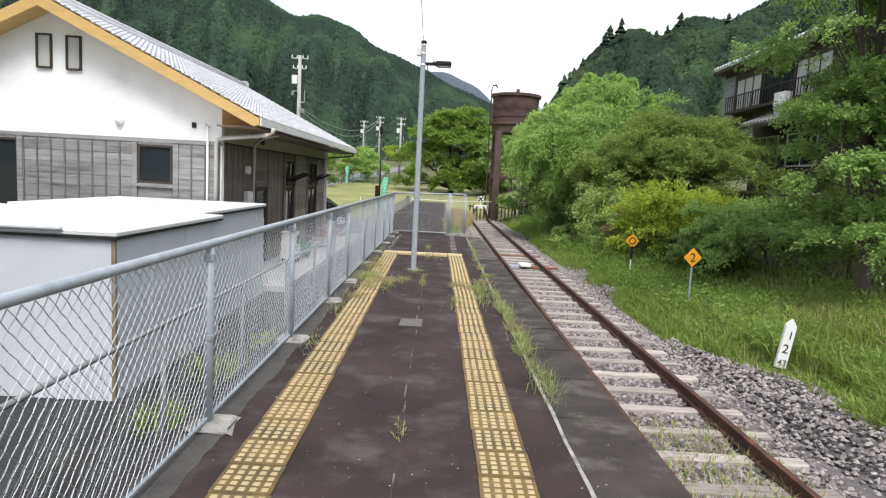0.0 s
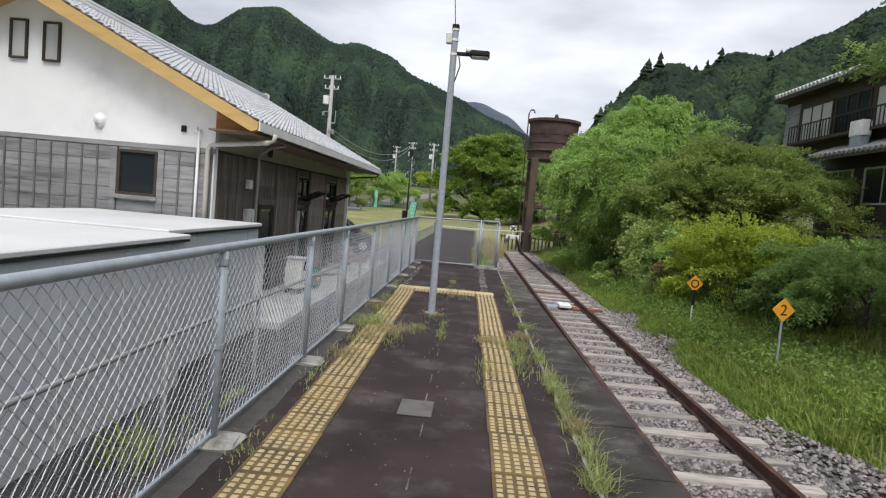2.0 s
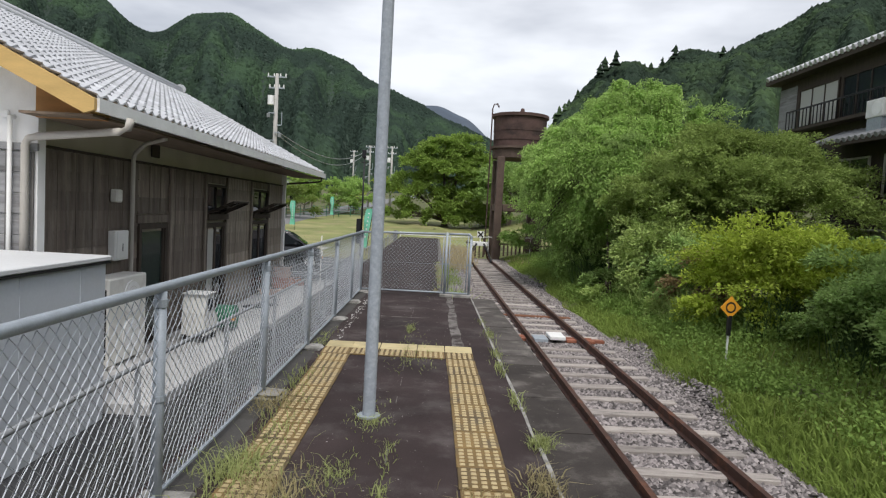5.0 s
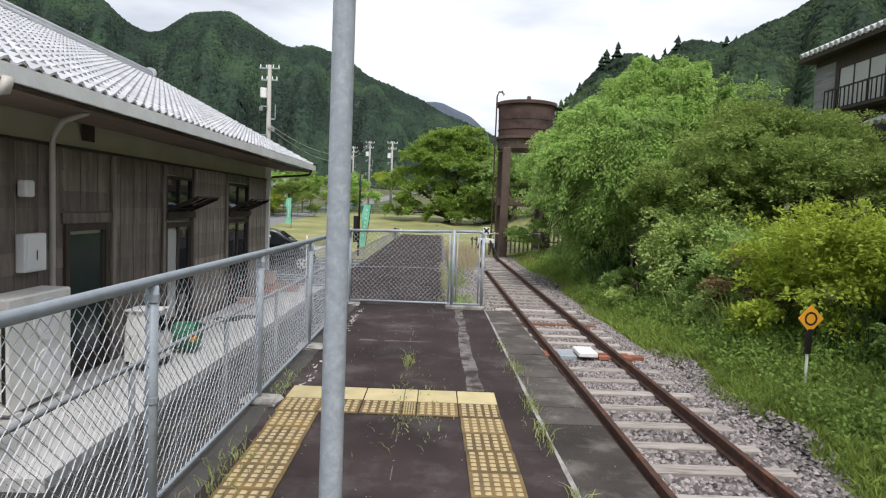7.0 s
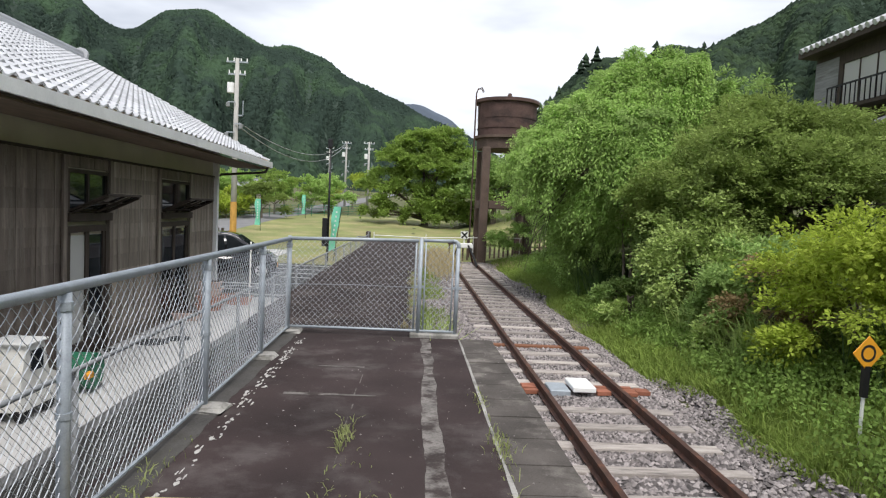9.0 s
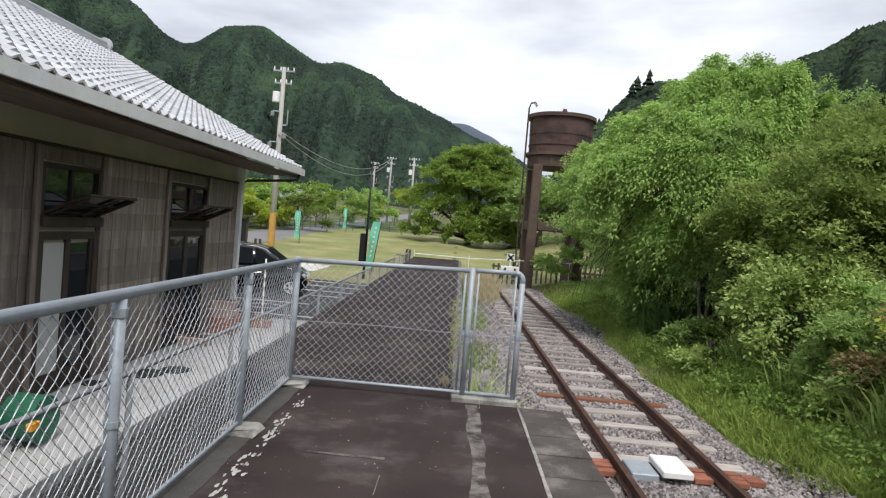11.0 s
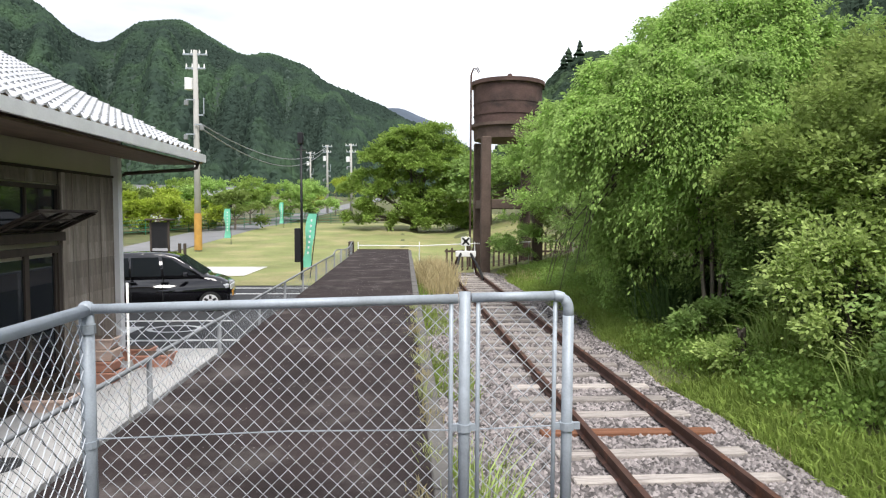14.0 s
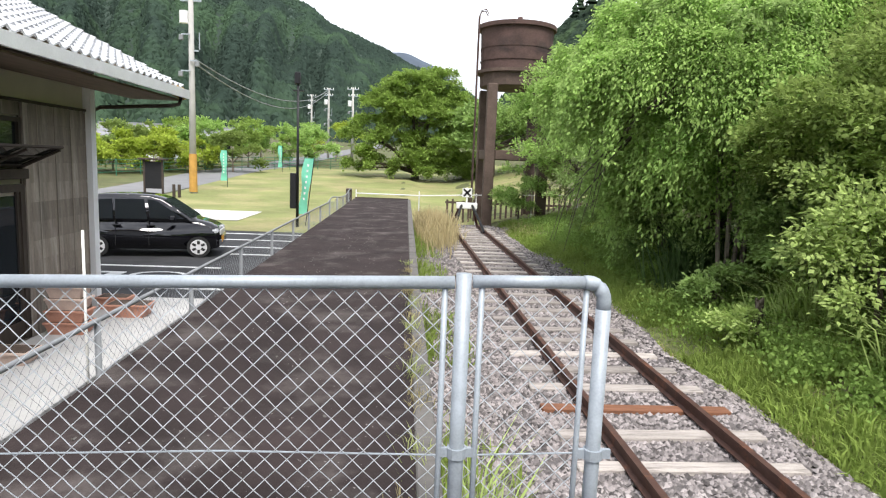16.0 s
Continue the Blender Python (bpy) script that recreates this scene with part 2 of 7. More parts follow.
# cedar green with a slight blue cast mixed in for aerial haze
M_FOREST = mat("cedar_forest", (0.03, 0.048, 0.037), 0.95, var=0.3, scale=0.012, fine=0.15, bump=0, island=0.08, stain=(0.043, 0.074, 0.041), stain_scale=0.012, stain_at=0.52, spec=0.1)
M_MIXED = mat("mixed_wood", (0.026, 0.042, 0.028), 0.95, var=0.3, scale=0.02, fine=0.2, bump=0, island=0.25, stain=(0.052, 0.084, 0.038), stain_scale=0.03, stain_at=0.54, spec=0.1)
M_FORESTFLOOR = mat("forest_floor", (0.03, 0.048, 0.036), 1.0, var=0.4, scale=0.02, fine=0.3, bump=0)
# aerial haze painted into the base colour: pale blue instead of forest green
M_HAZEHILL = mat("haze_tinted_hill", (0.075, 0.095, 0.125), 1.0, var=0.15, scale=0.01, fine=0.05, bump=0)


def glass_mat(name, tint, rough=0.06):
    m = bpy.data.materials.new(name)
    m.use_nodes = True
    b = m.node_tree.nodes["Principled BSDF"]
    b.inputs["Base Color"].default_value = (*tint, 1)
    b.inputs["Roughness"].default_value = rough
    b.inputs["Specular IOR Level"].default_value = 0.6
    return m


M_GLASS = glass_mat("dark_window_glass", (0.02, 0.025, 0.03), 0.03)
M_CURTAIN = glass_mat("curtained_window_glass", (0.52, 0.52, 0.50), 0.2)
M_CARPAINT = glass_mat("black_car_paint", (0.005, 0.005, 0.007), 0.06)
M_CARPAINT.node_tree.nodes["Principled BSDF"].inputs["Coat Weight"].default_value = 0.5
M_LENS = glass_mat("headlight_lens", (0.42, 0.43, 0.45), 0.08)
M_CHROME = glass_mat("chrome_alloy", (0.80, 0.80, 0.81), 0.3)
M_CHROME.node_tree.nodes["Principled BSDF"].inputs["Metallic"].default_value = 0.3

# ---- building blocks ----
ORG = {}


def thing(name, at, label, category, group="", kind=""):
    ob = new(name)
    ob.location = at
    ob.empty_display_size = 0.2
    ORG[ob] = Vector(at)
    return tagged(ob, label, category, group, kind)


def finish(name, me, material, parent=None, label="", smooth=False):
    ob = new(name, me)
    me.materials.append(material)
    if smooth:
        me.shade_smooth()
    if parent is not None:
        me.transform(Matrix.Translation(-ORG[parent]))
        ob.parent = parent
        ORG[ob] = ORG[parent]
    else:
        ORG[ob] = Vector((0, 0, 0))
    if label:
        ob["label"] = label
    return ob


def part(name, bm, material, parent=None, label="", smooth=False):
    """One mesh object from a bmesh in world coordinates, under its thing or part."""
    bmesh.ops.recalc_face_normals(bm, faces=bm.faces)
    me = bpy.data.meshes.new(name)
    bm.to_mesh(me)
    bm.free()
    return finish(name, me, material, parent, label, smooth)


def raw(name, verts, faces, material, parent=None, label="", smooth=False):
    me = bpy.data.meshes.new(name)
    me.from_pydata([tuple(v) for v in verts], [], faces)
    return finish(name, me, material, parent, label, smooth)


def piece(name, me, parent, at, rz=0.0):
    """A repeated piece on a shared mesh."""
    ob = new(name, me)
    ob.parent = parent
    ob.location = Vector(at) - ORG[parent]
    ob.rotation_euler = (0, 0, rz)
    return ob


def box(bm, x0, x1, y0, y1, z0, z1, bevel=0.0, m=None):
    r = bmesh.ops.create_cube(bm, size=1)
    vs = r["verts"]
    for v in vs:
        v.co = Vector((x0 + (v.co.x + 0.5) * (x1 - x0), y0 + (v.co.y + 0.5) * (y1 - y0), z0 + (v.co.z + 0.5) * (z1 - z0)))
    if bevel:
        es = {e for v in vs for e in v.link_edges}
        vs = bmesh.ops.bevel(bm, geom=list(es), offset=bevel, segments=1, affect="EDGES")["verts"]
    if m is not None:
        bmesh.ops.transform(bm, matrix=m, verts=vs)
    return bm


def tube(bm, p, q, r0, r1=None, n=10, caps=True):
    p, q = Vector(p), Vector(q)
    r1 = r0 if r1 is None else r1
    d = q - p
    turn = d.to_track_quat("Z", "Y").to_matrix().to_4x4()
    bmesh.ops.create_cone(bm, cap_ends=caps, segments=n, radius1=r0, radius2=r1, depth=d.length, matrix=Matrix.Translation((p + q) / 2) @ turn)
    return bm


def path_tube(bm, pts, r, n=8):
    """One continuous pipe swept along a line of points."""
    pts = [Vector(p) for p in pts]
    rings = []
    for i, p in enumerate(pts):
        d = (pts[min(i + 1, len(pts) - 1)] - pts[max(i - 1, 0)]).normalized()
        ref = Vector((1, 0, 0)) if abs(d.x) < 0.8 else Vector((0, 1, 0))
        a = (ref - d * ref.dot(d)).normalized()
        b = d.cross(a)
        rings.append([bm.verts.new(p + (a * math.cos(t) + b * math.sin(t)) * r) for t in (k * math.tau / n for k in range(n))])
    for lo, hi in zip(rings, rings[1:]):
        for k in range(n):
            bm.faces.new((lo[k], lo[(k + 1) % n], hi[(k + 1) % n], hi[k]))
    bm.faces.new(rings[0][::-1]), bm.faces.new(rings[-1])
    return bm


def prism(bm, outline, axis, a, b):
    """Extrude a 2D outline along an axis from a to b; the outline holds the two other coordinates in order."""
    def at(p, t):
        return {"x": (t, p[0], p[1]), "y": (p[0], t, p[1]), "z": (p[0], p[1], t)}[axis]
    lo = [bm.verts.new(at(p, a)) for p in outline]
    hi = [bm.verts.new(at(p, b)) for p in outline]
    bm.faces.new(lo)
    bm.faces.new(hi[::-1])
    k = len(outline)
    for i in range(k):
        bm.faces.new((lo[i], lo[(i + 1) % k], hi[(i + 1) % k], hi[i]))
    return bm


def B():
    return bmesh.new()


def simple_box(name, dims, material, parent, label="", bevel=0.0):
    return part(name, box(B(), *dims, bevel), material, parent, label)


# ---- leaves and blades ----
RNG = np.random.default_rng(7)


def leaf_mesh(name, p, d, s, width, material, parent=None, label="", loose=0.75):
    """Leaves as small folded rhombs at points p, along directions d, of length s."""
    k = len(p)
    d = d / np.linalg.norm(d, axis=1, keepdims=True)
    side = np.cross(d, RNG.normal(size=(k, 3)) * loose + np.array([0, 0, 1.0]))
    side /= np.linalg.norm(side, axis=1, keepdims=True) + 1e-9
    s = np.broadcast_to(np.asarray(s, float).reshape(-1, 1), (k, 1))
    up = np.cross(side, d)
    v = np.stack([p, p + d * s * 0.5 + side * s * width + up * s * 0.08, p + d * s, p + d * s * 0.5 - side * s * width + up * s * 0.08], 1).reshape(-1, 3)
    me = bpy.data.meshes.new(name)
    me.vertices.add(4 * k)
    me.vertices.foreach_set("co", v.ravel())
    me.loops.add(4 * k)
    me.loops.foreach_set("vertex_index", np.arange(4 * k))
    me.polygons.add(k)
    me.polygons.foreach_set("loop_start", np.arange(0, 4 * k, 4))
    me.update(calc_edges=True)
    return finish(name, me, material, parent, label)


def clump_points(blobs, clumps, per, spread, shell=0.75, flat=1.0):
    """Leaf places and directions in fan-shaped sprays, gathered in flat boughs over rounded masses (x, y, z, rx, ry, rz)."""
    vol = np.array([b[3] * b[4] + b[4] * b[5] for b in blobs])
    boughs = max(9, clumps // 17)
    ids = RNG.choice(len(blobs), boughs, p=vol / vol.sum())
    b = np.array(blobs)[ids]
    u = RNG.normal(size=(boughs, 3))
    u /= np.linalg.norm(u, axis=1, keepdims=True)
    u[:, 2] = np.where(u[:, 2] < -0.35, -u[:, 2], u[:, 2])
    r = shell + (1.06 - shell) * RNG.random((boughs, 1)) ** 0.7
    c = b[:, :3] + u * b[:, 3:] * r
    pad = b[:, 3:].min(1) * (0.26 + 0.24 * RNG.random(boughs))
    pick = RNG.integers(0, boughs, clumps)
    w = RNG.normal(size=(clumps, 3))
    w /= np.linalg.norm(w, axis=1, keepdims=True)
    c = c[pick] + w * pad[pick][:, None] * np.array([1.2, 1.2, 0.42]) * RNG.random((clumps, 1)) ** 0.4
    ax = u[pick] * np.array([1, 1, 0.55]) + w * 0.6 + RNG.normal(size=(clumps, 3)) * 0.25
    ax /= np.linalg.norm(ax, axis=1, keepdims=True)
    side = np.cross(ax, np.array([0, 0, 1.0]) + RNG.normal(size=(clumps, 3)) * 0.3)
    side /= np.linalg.norm(side, axis=1, keepdims=True) + 1e-9
    size = spread * (1.4 + 2.0 * RNG.random((clumps, 1, 1)))
    t = RNG.random((clumps, per, 1)) ** 0.8
    s = RNG.uniform(-1, 1, (clumps, per, 1)) * (1 - 0.6 * t) * 0.5
    p = c[:, None] + ax[:, None] * size * (t - 0.35) + side[:, None] * size * s
    p = p + RNG.normal(size=p.shape) * size * np.array([0.07, 0.07, 0.09 * flat])
    p[..., 2] -= (0.3 * size * t * t)[..., 0]
    d = ax[:, None] * 0.75 + side[:, None] * np.sign(s) * 0.7
    return p.reshape(-1, 3), np.broadcast_to(d, p.shape).reshape(-1, 3)


def limbs(blobs, foot, r, material, parent, lean=0.15):
    bm = B()
    fork = Vector(foot) + Vector((0, 0, max(0.6, (min(b[2] for b in blobs) - foot[2]) * 0.7)))
    tube(bm, foot, fork, r, r * 0.75, 9)
    for b in blobs:
        c = Vector(b[:3])
        mid = fork.lerp(c, 0.5) + Vector((random.uniform(-lean, lean), random.uniform(-lean, lean), 0.25))
        tube(bm, fork, mid, r * 0.6, r * 0.38, 7)
        tube(bm, mid, c, r * 0.38, r * 0.15, 6)
        for _ in range(5):
            q = c + Vector((random.uniform(-1, 1) * b[3], random.uniform(-1, 1) * b[4], random.uniform(-0.5, 0.9) * b[5])) * 0.75
            tube(bm, mid.lerp(c, random.random()), q, r * 0.14, r * 0.04, 5)
    return part("trunk", bm, material, parent)


def broad_tree(name, foot, blobs, leaf, bark, label, category, r, clumps, per, spread, size, droop=0.0, group=""):
    t = thing(name, foot, label, category, group)
    limbs(blobs, foot, r, bark, t)
    p, out = clump_points(blobs, clumps, per, spread)
    d = out + RNG.normal(size=p.shape) * 0.4
    d[:, 2] -= droop + 0.12
    leaf_mesh("crown", p, d, size * (0.6 + 0.8 * RNG.random(len(p))), 0.27, leaf, t, loose=0.5)
    return t


def blades(name, xy, height, material, parent=None, lean=0.35, width=0.012, z=None):
    k = len(xy)
    z = ground_z(xy[:, 0], xy[:, 1]) if z is None else np.full(k, z)
    h = height * (0.45 + 0.85 * RNG.random(k))
    a = RNG.random(k) * 2 * np.pi
    w = width * (0.6 + RNG.random(k))
    base = np.column_stack([xy, z - 0.01])
    side = np.column_stack([np.cos(a), np.sin(a), np.zeros(k)]) * w[:, None]
    tilt = RNG.normal(size=(k, 2)) * lean
    mid = base + np.column_stack([tilt * h[:, None] * 0.35, h * 0.6])
    top = base + np.column_stack([tilt * h[:, None] * 1.05, h * (1 - 0.25 * np.minimum(1, np.abs(tilt).sum(1)))])
    v = np.stack([base - side, base + side, mid + side * 0.8, mid - side * 0.8, top], 1).reshape(-1, 3)
    i = np.arange(k) * 5
    faces = np.column_stack([i, i + 1, i + 2, i + 3]).tolist() + np.column_stack([i + 3, i + 2, i + 4]).tolist()
    return raw(name, v, faces, material, parent)


# ---- ground ----
def ground_z(x, y):
    """The lie of the land: yard level, a bank rising beside the track, and a gentle rise up the valley."""
    x, y = np.asarray(x, float), np.asarray(y, float)
    z = np.full(np.broadcast(x, y).shape, -1.08)
    bank = np.clip((x - 4.1) / 9.0, 0, 1)
    z = z + bank * 2.3 * (0.55 + 0.45 * bank) + 0.05 * np.sin(x * 1.7 + y * 0.9) * np.clip((x - 4) / 2, 0, 1)
    z = z - 0.15 * np.clip((x - 0.4) / 0.5, 0, 1) * np.clip((4.75 - x) / 0.35, 0, 1)
    rise = np.clip((y - 46) / 38, 0, 1)
    z = z + rise * rise * (3 - 2 * rise) * 1.5
    z = z + np.clip((y - 84) / 200, 0, 1) * 9.0
    z = z + np.clip((-x - 34) / 60, 0, 1) * 5.0 + np.clip((x - 16) / 60, 0, 1) * 12
    return z


def sheet(name, x0, x1, y0, y1, material, lift=0.0, nx=2, ny=2, parent=None, label=""):
    xs, ys = np.linspace(x0, x1, nx), np.linspace(y0, y1, ny)
    gx, gy = np.meshgrid(xs, ys)
    z = ground_z(gx, gy) + lift
    v = np.column_stack([gx.ravel(), gy.ravel(), z.ravel()])
    f = [(j * nx + i, j * nx + i + 1, (j + 1) * nx + i + 1, (j + 1) * nx + i) for j in range(ny - 1) for i in range(nx - 1)]
    return raw(name, v, f, material, parent, label, True)


def graded(lo, hi, mid0, mid1, fine, coarse):
    a = np.arange(mid0, mid1, fine)
    return np.concatenate([np.linspace(lo, mid0, coarse, endpoint=False), a, np.linspace(mid1, hi, coarse)])


gx, gy = np.meshgrid(graded(-2500, 2500, -40, 40, 0.8, 14), graded(-2500, 2500, -10, 110, 1.2, 14))
gz = ground_z(gx, gy)
nxg, nyg = gx.shape[1], gx.shape[0]
ground = raw("ground", np.column_stack([gx.ravel(), gy.ravel(), gz.ravel()]),
             [(j * nxg + i, j * nxg + i + 1, (j + 1) * nxg + i + 1, (j + 1) * nxg + i) for j in range(nyg - 1) for i in range(nxg - 1)], M_GRASS, smooth=True)
tagged(ground, "green grassy valley floor and bank beside the railway track", "ground", kind="structure")

lv, lf = [], []
for j in range(60):
    y = 38.6 + j * 0.8
    right = 0.28 + 9.5 * min(1, max(0, (y - 43.5) / 4.5)) + (0.35 * math.sin(y * 1.3) if y > 44 else 0)
    left = -14.0 - max(0, (y - 70) * 0.05)
    for i in range(24):
        x = left + (right - left) * i / 23
        lv.append((x, y, float(ground_z(x, y)) + 0.02))
lf = [(j * 24 + i, j * 24 + i + 1, (j + 1) * 24 + i + 1, (j + 1) * 24 + i) for j in range(59) for i in range(23)]
lawn = raw("lawn", lv, lf, M_LAWN, smooth=True)
tagged(lawn, "mown yellow-green lawn behind the car park", "lawn", kind="structure")
yard = sheet("yard", -13, -1.4, -8, 38.6, M_YARD, 0.012, 14, 30)
tagged(yard, "grey asphalt yard and car park beside the station building", "car park", kind="structure")
road = thing("road", (-16, 60, -1.08), "pale grey asphalt lane rising up the valley", "road", kind="structure")
rv, rf = [], []
for i in range(60):
    y = 28 + i * 3.4
    cx = -16.5 + 0.055 * max(0, y - 55)
    for s in (-2.2, 2.2):
        rv.append((cx + s, y, float(ground_z(cx + s, y)) + 0.03))
for i in range(59):
    rf.append((2 * i, 2 * i + 1, 2 * i + 3, 2 * i + 2))
raw("surface", rv, rf, M_ROAD, road)

# ---- mountains ----
def hill(name, az0, az1, near, far, peaks, trees, tall, label, material_floor, seed, foot=0.0, wood=None, spires=0):
    rng = np.random.default_rng(seed)

    def top(a):
        e = np.sum([(pe * np.exp(-0.5 * ((a - pa) / pw) ** 2)) ** 12 for pa, pe, pw in peaks], 0) ** (1 / 12)
        return far * np.tan(np.radians(e)) * (1 + 0.006 * np.sin(a * 1.9 + seed))

    def height(a, s):
        fold = 0.07 * np.sin(a * 0.9 + 3 * s + seed) * s * (1 - s) * 4 + 0.04 * np.sin(a * 2.3 - 5 * s) * s * (1 - s) * 4
        return foot + top(a) * np.clip(s ** 1.15 + fold, 0, 1)
    h = thing(name, (0, 0, 0), label, "mountain", kind="structure")
    na, ns = 110, 26
    a, s = np.meshgrid(np.linspace(az0, az1, na), np.linspace(0, 1.35, ns))
    r = near + (far - near) * s
    z = np.where(s <= 1, height(a, np.minimum(s, 1)), top(a) * (1 - (s - 1) * 1.5))
    v = np.column_stack([(r * np.sin(np.radians(a))).ravel(), (r * np.cos(np.radians(a))).ravel(), z.ravel()])
    f = [(j * na + i, j * na + i + 1, (j + 1) * na + i + 1, (j + 1) * na + i) for j in range(ns - 1) for i in range(na - 1)]
    raw("slope", v, f, material_floor, h, smooth=True)
    if trees:
        a = rng.uniform(az0, az1, trees)
        s = rng.uniform(0, 1, trees) ** 0.8
        s[: trees // 12] = 1.0
        r = near + (far - near) * s
        zz = height(a, s) - 1.0
        hh = tall * rng.uniform(0.65, 1.15, trees)
        hh[: trees // 12] *= 0.75
        n = 6
        x, y = r * np.sin(np.radians(a)), r * np.cos(np.radians(a))
        ring = np.linspace(0, 2 * np.pi, n, endpoint=False)[None] + rng.uniform(0, 6, (trees, 1))
        rows_v = []
        for lift, rad in ((-0.35, 0.52), (0.38, 0.4)):
            rr = (hh * rad)[:, None] * rng.uniform(0.7, 1.25, (trees, n))
            zr = (zz + hh * lift)[:, None] + hh[:, None] * rng.uniform(-0.1, 0.1, (trees, n))
            rows_v.append(np.stack([x[:, None] + rr * np.cos(ring), y[:, None] + rr * np.sin(ring), zr], 2))
        tip = np.stack([x + rng.normal(size=trees) * hh * 0.05, y, zz + hh * rng.uniform(0.68, 0.88, trees)], 1)[:, None]
        allv = np.concatenate(rows_v + [tip], 1).reshape(-1, 3)
        idx = np.arange(trees) * (2 * n + 1)
        fs = []
        for i in range(n):
            j = (i + 1) % n
            fs += np.column_stack([idx + i, idx + j, idx + n + j, idx + n + i]).tolist()
            fs += np.column_stack([idx + n + i, idx + n + j, idx + 2 * n]).tolist()
        forest = raw("forest", allv, fs, wood or M_FOREST, h)
        tagged(forest, "dense dark green cedar forest", kind="stuff")
    if spires:
        a = rng.choice(rng.uniform(az0, min(az1, 45), max(4, spires // 4)), spires) + rng.normal(size=spires) * 0.7
        r = near + (far - near) * rng.uniform(0.9, 1.0, spires)
        x, y, z0 = r * np.sin(np.radians(a)), r * np.cos(np.radians(a)), foot + top(a) * 0.96
        n, v, f = 7, [], []
        for i in range(spires):
            hi = 3.2 + 4.0 * rng.random() ** 2
            for lift, rad in ((0.1, 0.36), (0.34, 0.31), (0.56, 0.24), (0.74, 0.15)):
                b0 = len(v)
                for q in range(n):
                    g = q * math.tau / n + rng.uniform(0, 0.6)
                    w = rad * hi * rng.uniform(0.5, 1.35)
                    v.append((x[i] + w * math.cos(g), y[i] + w * math.sin(g), z0[i] + hi * (lift - 0.05 * rng.random())))
                v.append((x[i], y[i], z0[i] + hi * min(1.0, lift + 0.36)))
                f += [(b0 + q, b0 + (q + 1) % n, b0 + n) for q in range(n)]
        tagged(raw("ridge_conifers", v, f, wood or M_FOREST, h), "tall dark conifers standing along the ridge", kind="stuff")
    return h


# the far mountain's blue is distance haze held in its material colour
hill("mountain_far", -14, 14, 1500, 2300, [(-1.5, 9.75, 7.2)], 0, 0, "distant mountain coloured haze-blue behind the valley, its top in cloud", M_HAZEHILL, 3)
hill("mountain_left", -75, 12, 240, 640, [(-33.5, 16.7, 11.2), (-19.2, 15.25, 8.0), (-11.4, 13.25, 7.6), (-5.4, 10.35, 7.6), (0.3, 7.8, 7.2), (-60, 20, 16)], 60000, 4.8, "steep cedar-covered mountain behind the station", M_FORESTFLOOR, 5)
hill("mountain_right", 7, 80, 110, 280, [(15.8, 13.4, 6.0), (20.7, 14.3, 4.2), (26.4, 14.8, 8), (32, 17.4, 8.5), (44, 20.8, 12), (70, 24, 15)], 38000, 3.4, "wooded hillside with mixed trees above the houses", M_FORESTFLOOR, 9, wood=M_MIXED, spires=28)
hill("mountain_back", 95, 265, 120, 400, [(110, 14, 25), (150, 12, 25), (200, 11, 30), (245, 16, 25)], 0, 0, "dark wooded hills closing the valley", M_FORESTFLOOR, 12)

# ---- platform ----
def plat_x(x, y):
    """The platform lies a touch askew to the fence."""
    return x - 0.010 * (y - 13.7)


platform = thing("platform", (0, 8, -1.05), "old low station platform with dark brown asphalt and concrete edging", "platform", kind="structure")
Y0, Y1 = -9.0, 18.15
edge0, edge1 = 1.58 - 0.0187 * (Y0 - 3), 1.58 - 0.0187 * (Y1 - 3)
bm = B()
prism(bm, [(-1.42, Y0), (plat_x(0.92, Y0), Y0), (plat_x(0.92, Y1), Y1), (-1.42, Y1)], "z", -1.1, 0.0)
part("surface", bm, M_ASPHALT, platform)
bm = B()
prism(bm, [(plat_x(0.924, Y0), Y0), (edge0, Y0), (edge1, Y1), (plat_x(0.924, Y1), Y1)], "z", -1.1, -0.012)
part("edge_core", bm, M_DIRTYCONC, platform)
# long central joint, repair strips and stains
strip_bits = thing("mortar_repair", (0.6, 16, 0), "pale worn mortar repair strips on the dark platform", "repair", kind="structure")


def ragged(along, across, lo, hi, width, step, wander, lift=0.004):
    """A flat strip with wandering ragged edges; along: 'x' or 'y'."""
    bm = B()
    n = int((hi - lo) / step) + 1
    rows_ = []
    for i in range(n + 1):
        t = lo + (hi - lo) * i / n
        c = across(t) if callable(across) else across
        a = noise.noise((t * 1.7, c, 1)) * wander + noise.noise((t * 9, c, 5)) * width * 0.16
        b = noise.noise((t * 1.7, c, 9)) * wander + noise.noise((t * 8, c, 13)) * width * 0.16
        w0, w1 = c - max(0.2 * width, width + a), c + max(0.2 * width, width + b)
        rows_.append([bm.verts.new((w, t, lift) if along == "y" else (t, w, lift)) for w in (w0, w1)])
    for p0, p1 in zip(rows_, rows_[1:]):
        bm.faces.new((p0[0], p0[1], p1[1], p1[0]))
    return bm


part("strip", ragged("y", lambda y: plat_x(0.5, y), 13.75, 18.05, 0.06, 0.04, 0.035), M_SMEAR, strip_bits)
part("strip", ragged("y", lambda y: -1.24, -3, 18.1, 0.13, 0.05, 0.03, 0.0035), M_STRIP, strip_bits)
part("edge_joint", ragged("y", lambda y: plat_x(0.93, y), -3, 18.05, 0.013, 0.04, 0.014, 0.0052), M_DIRTYCONC, strip_bits)
bm = B()
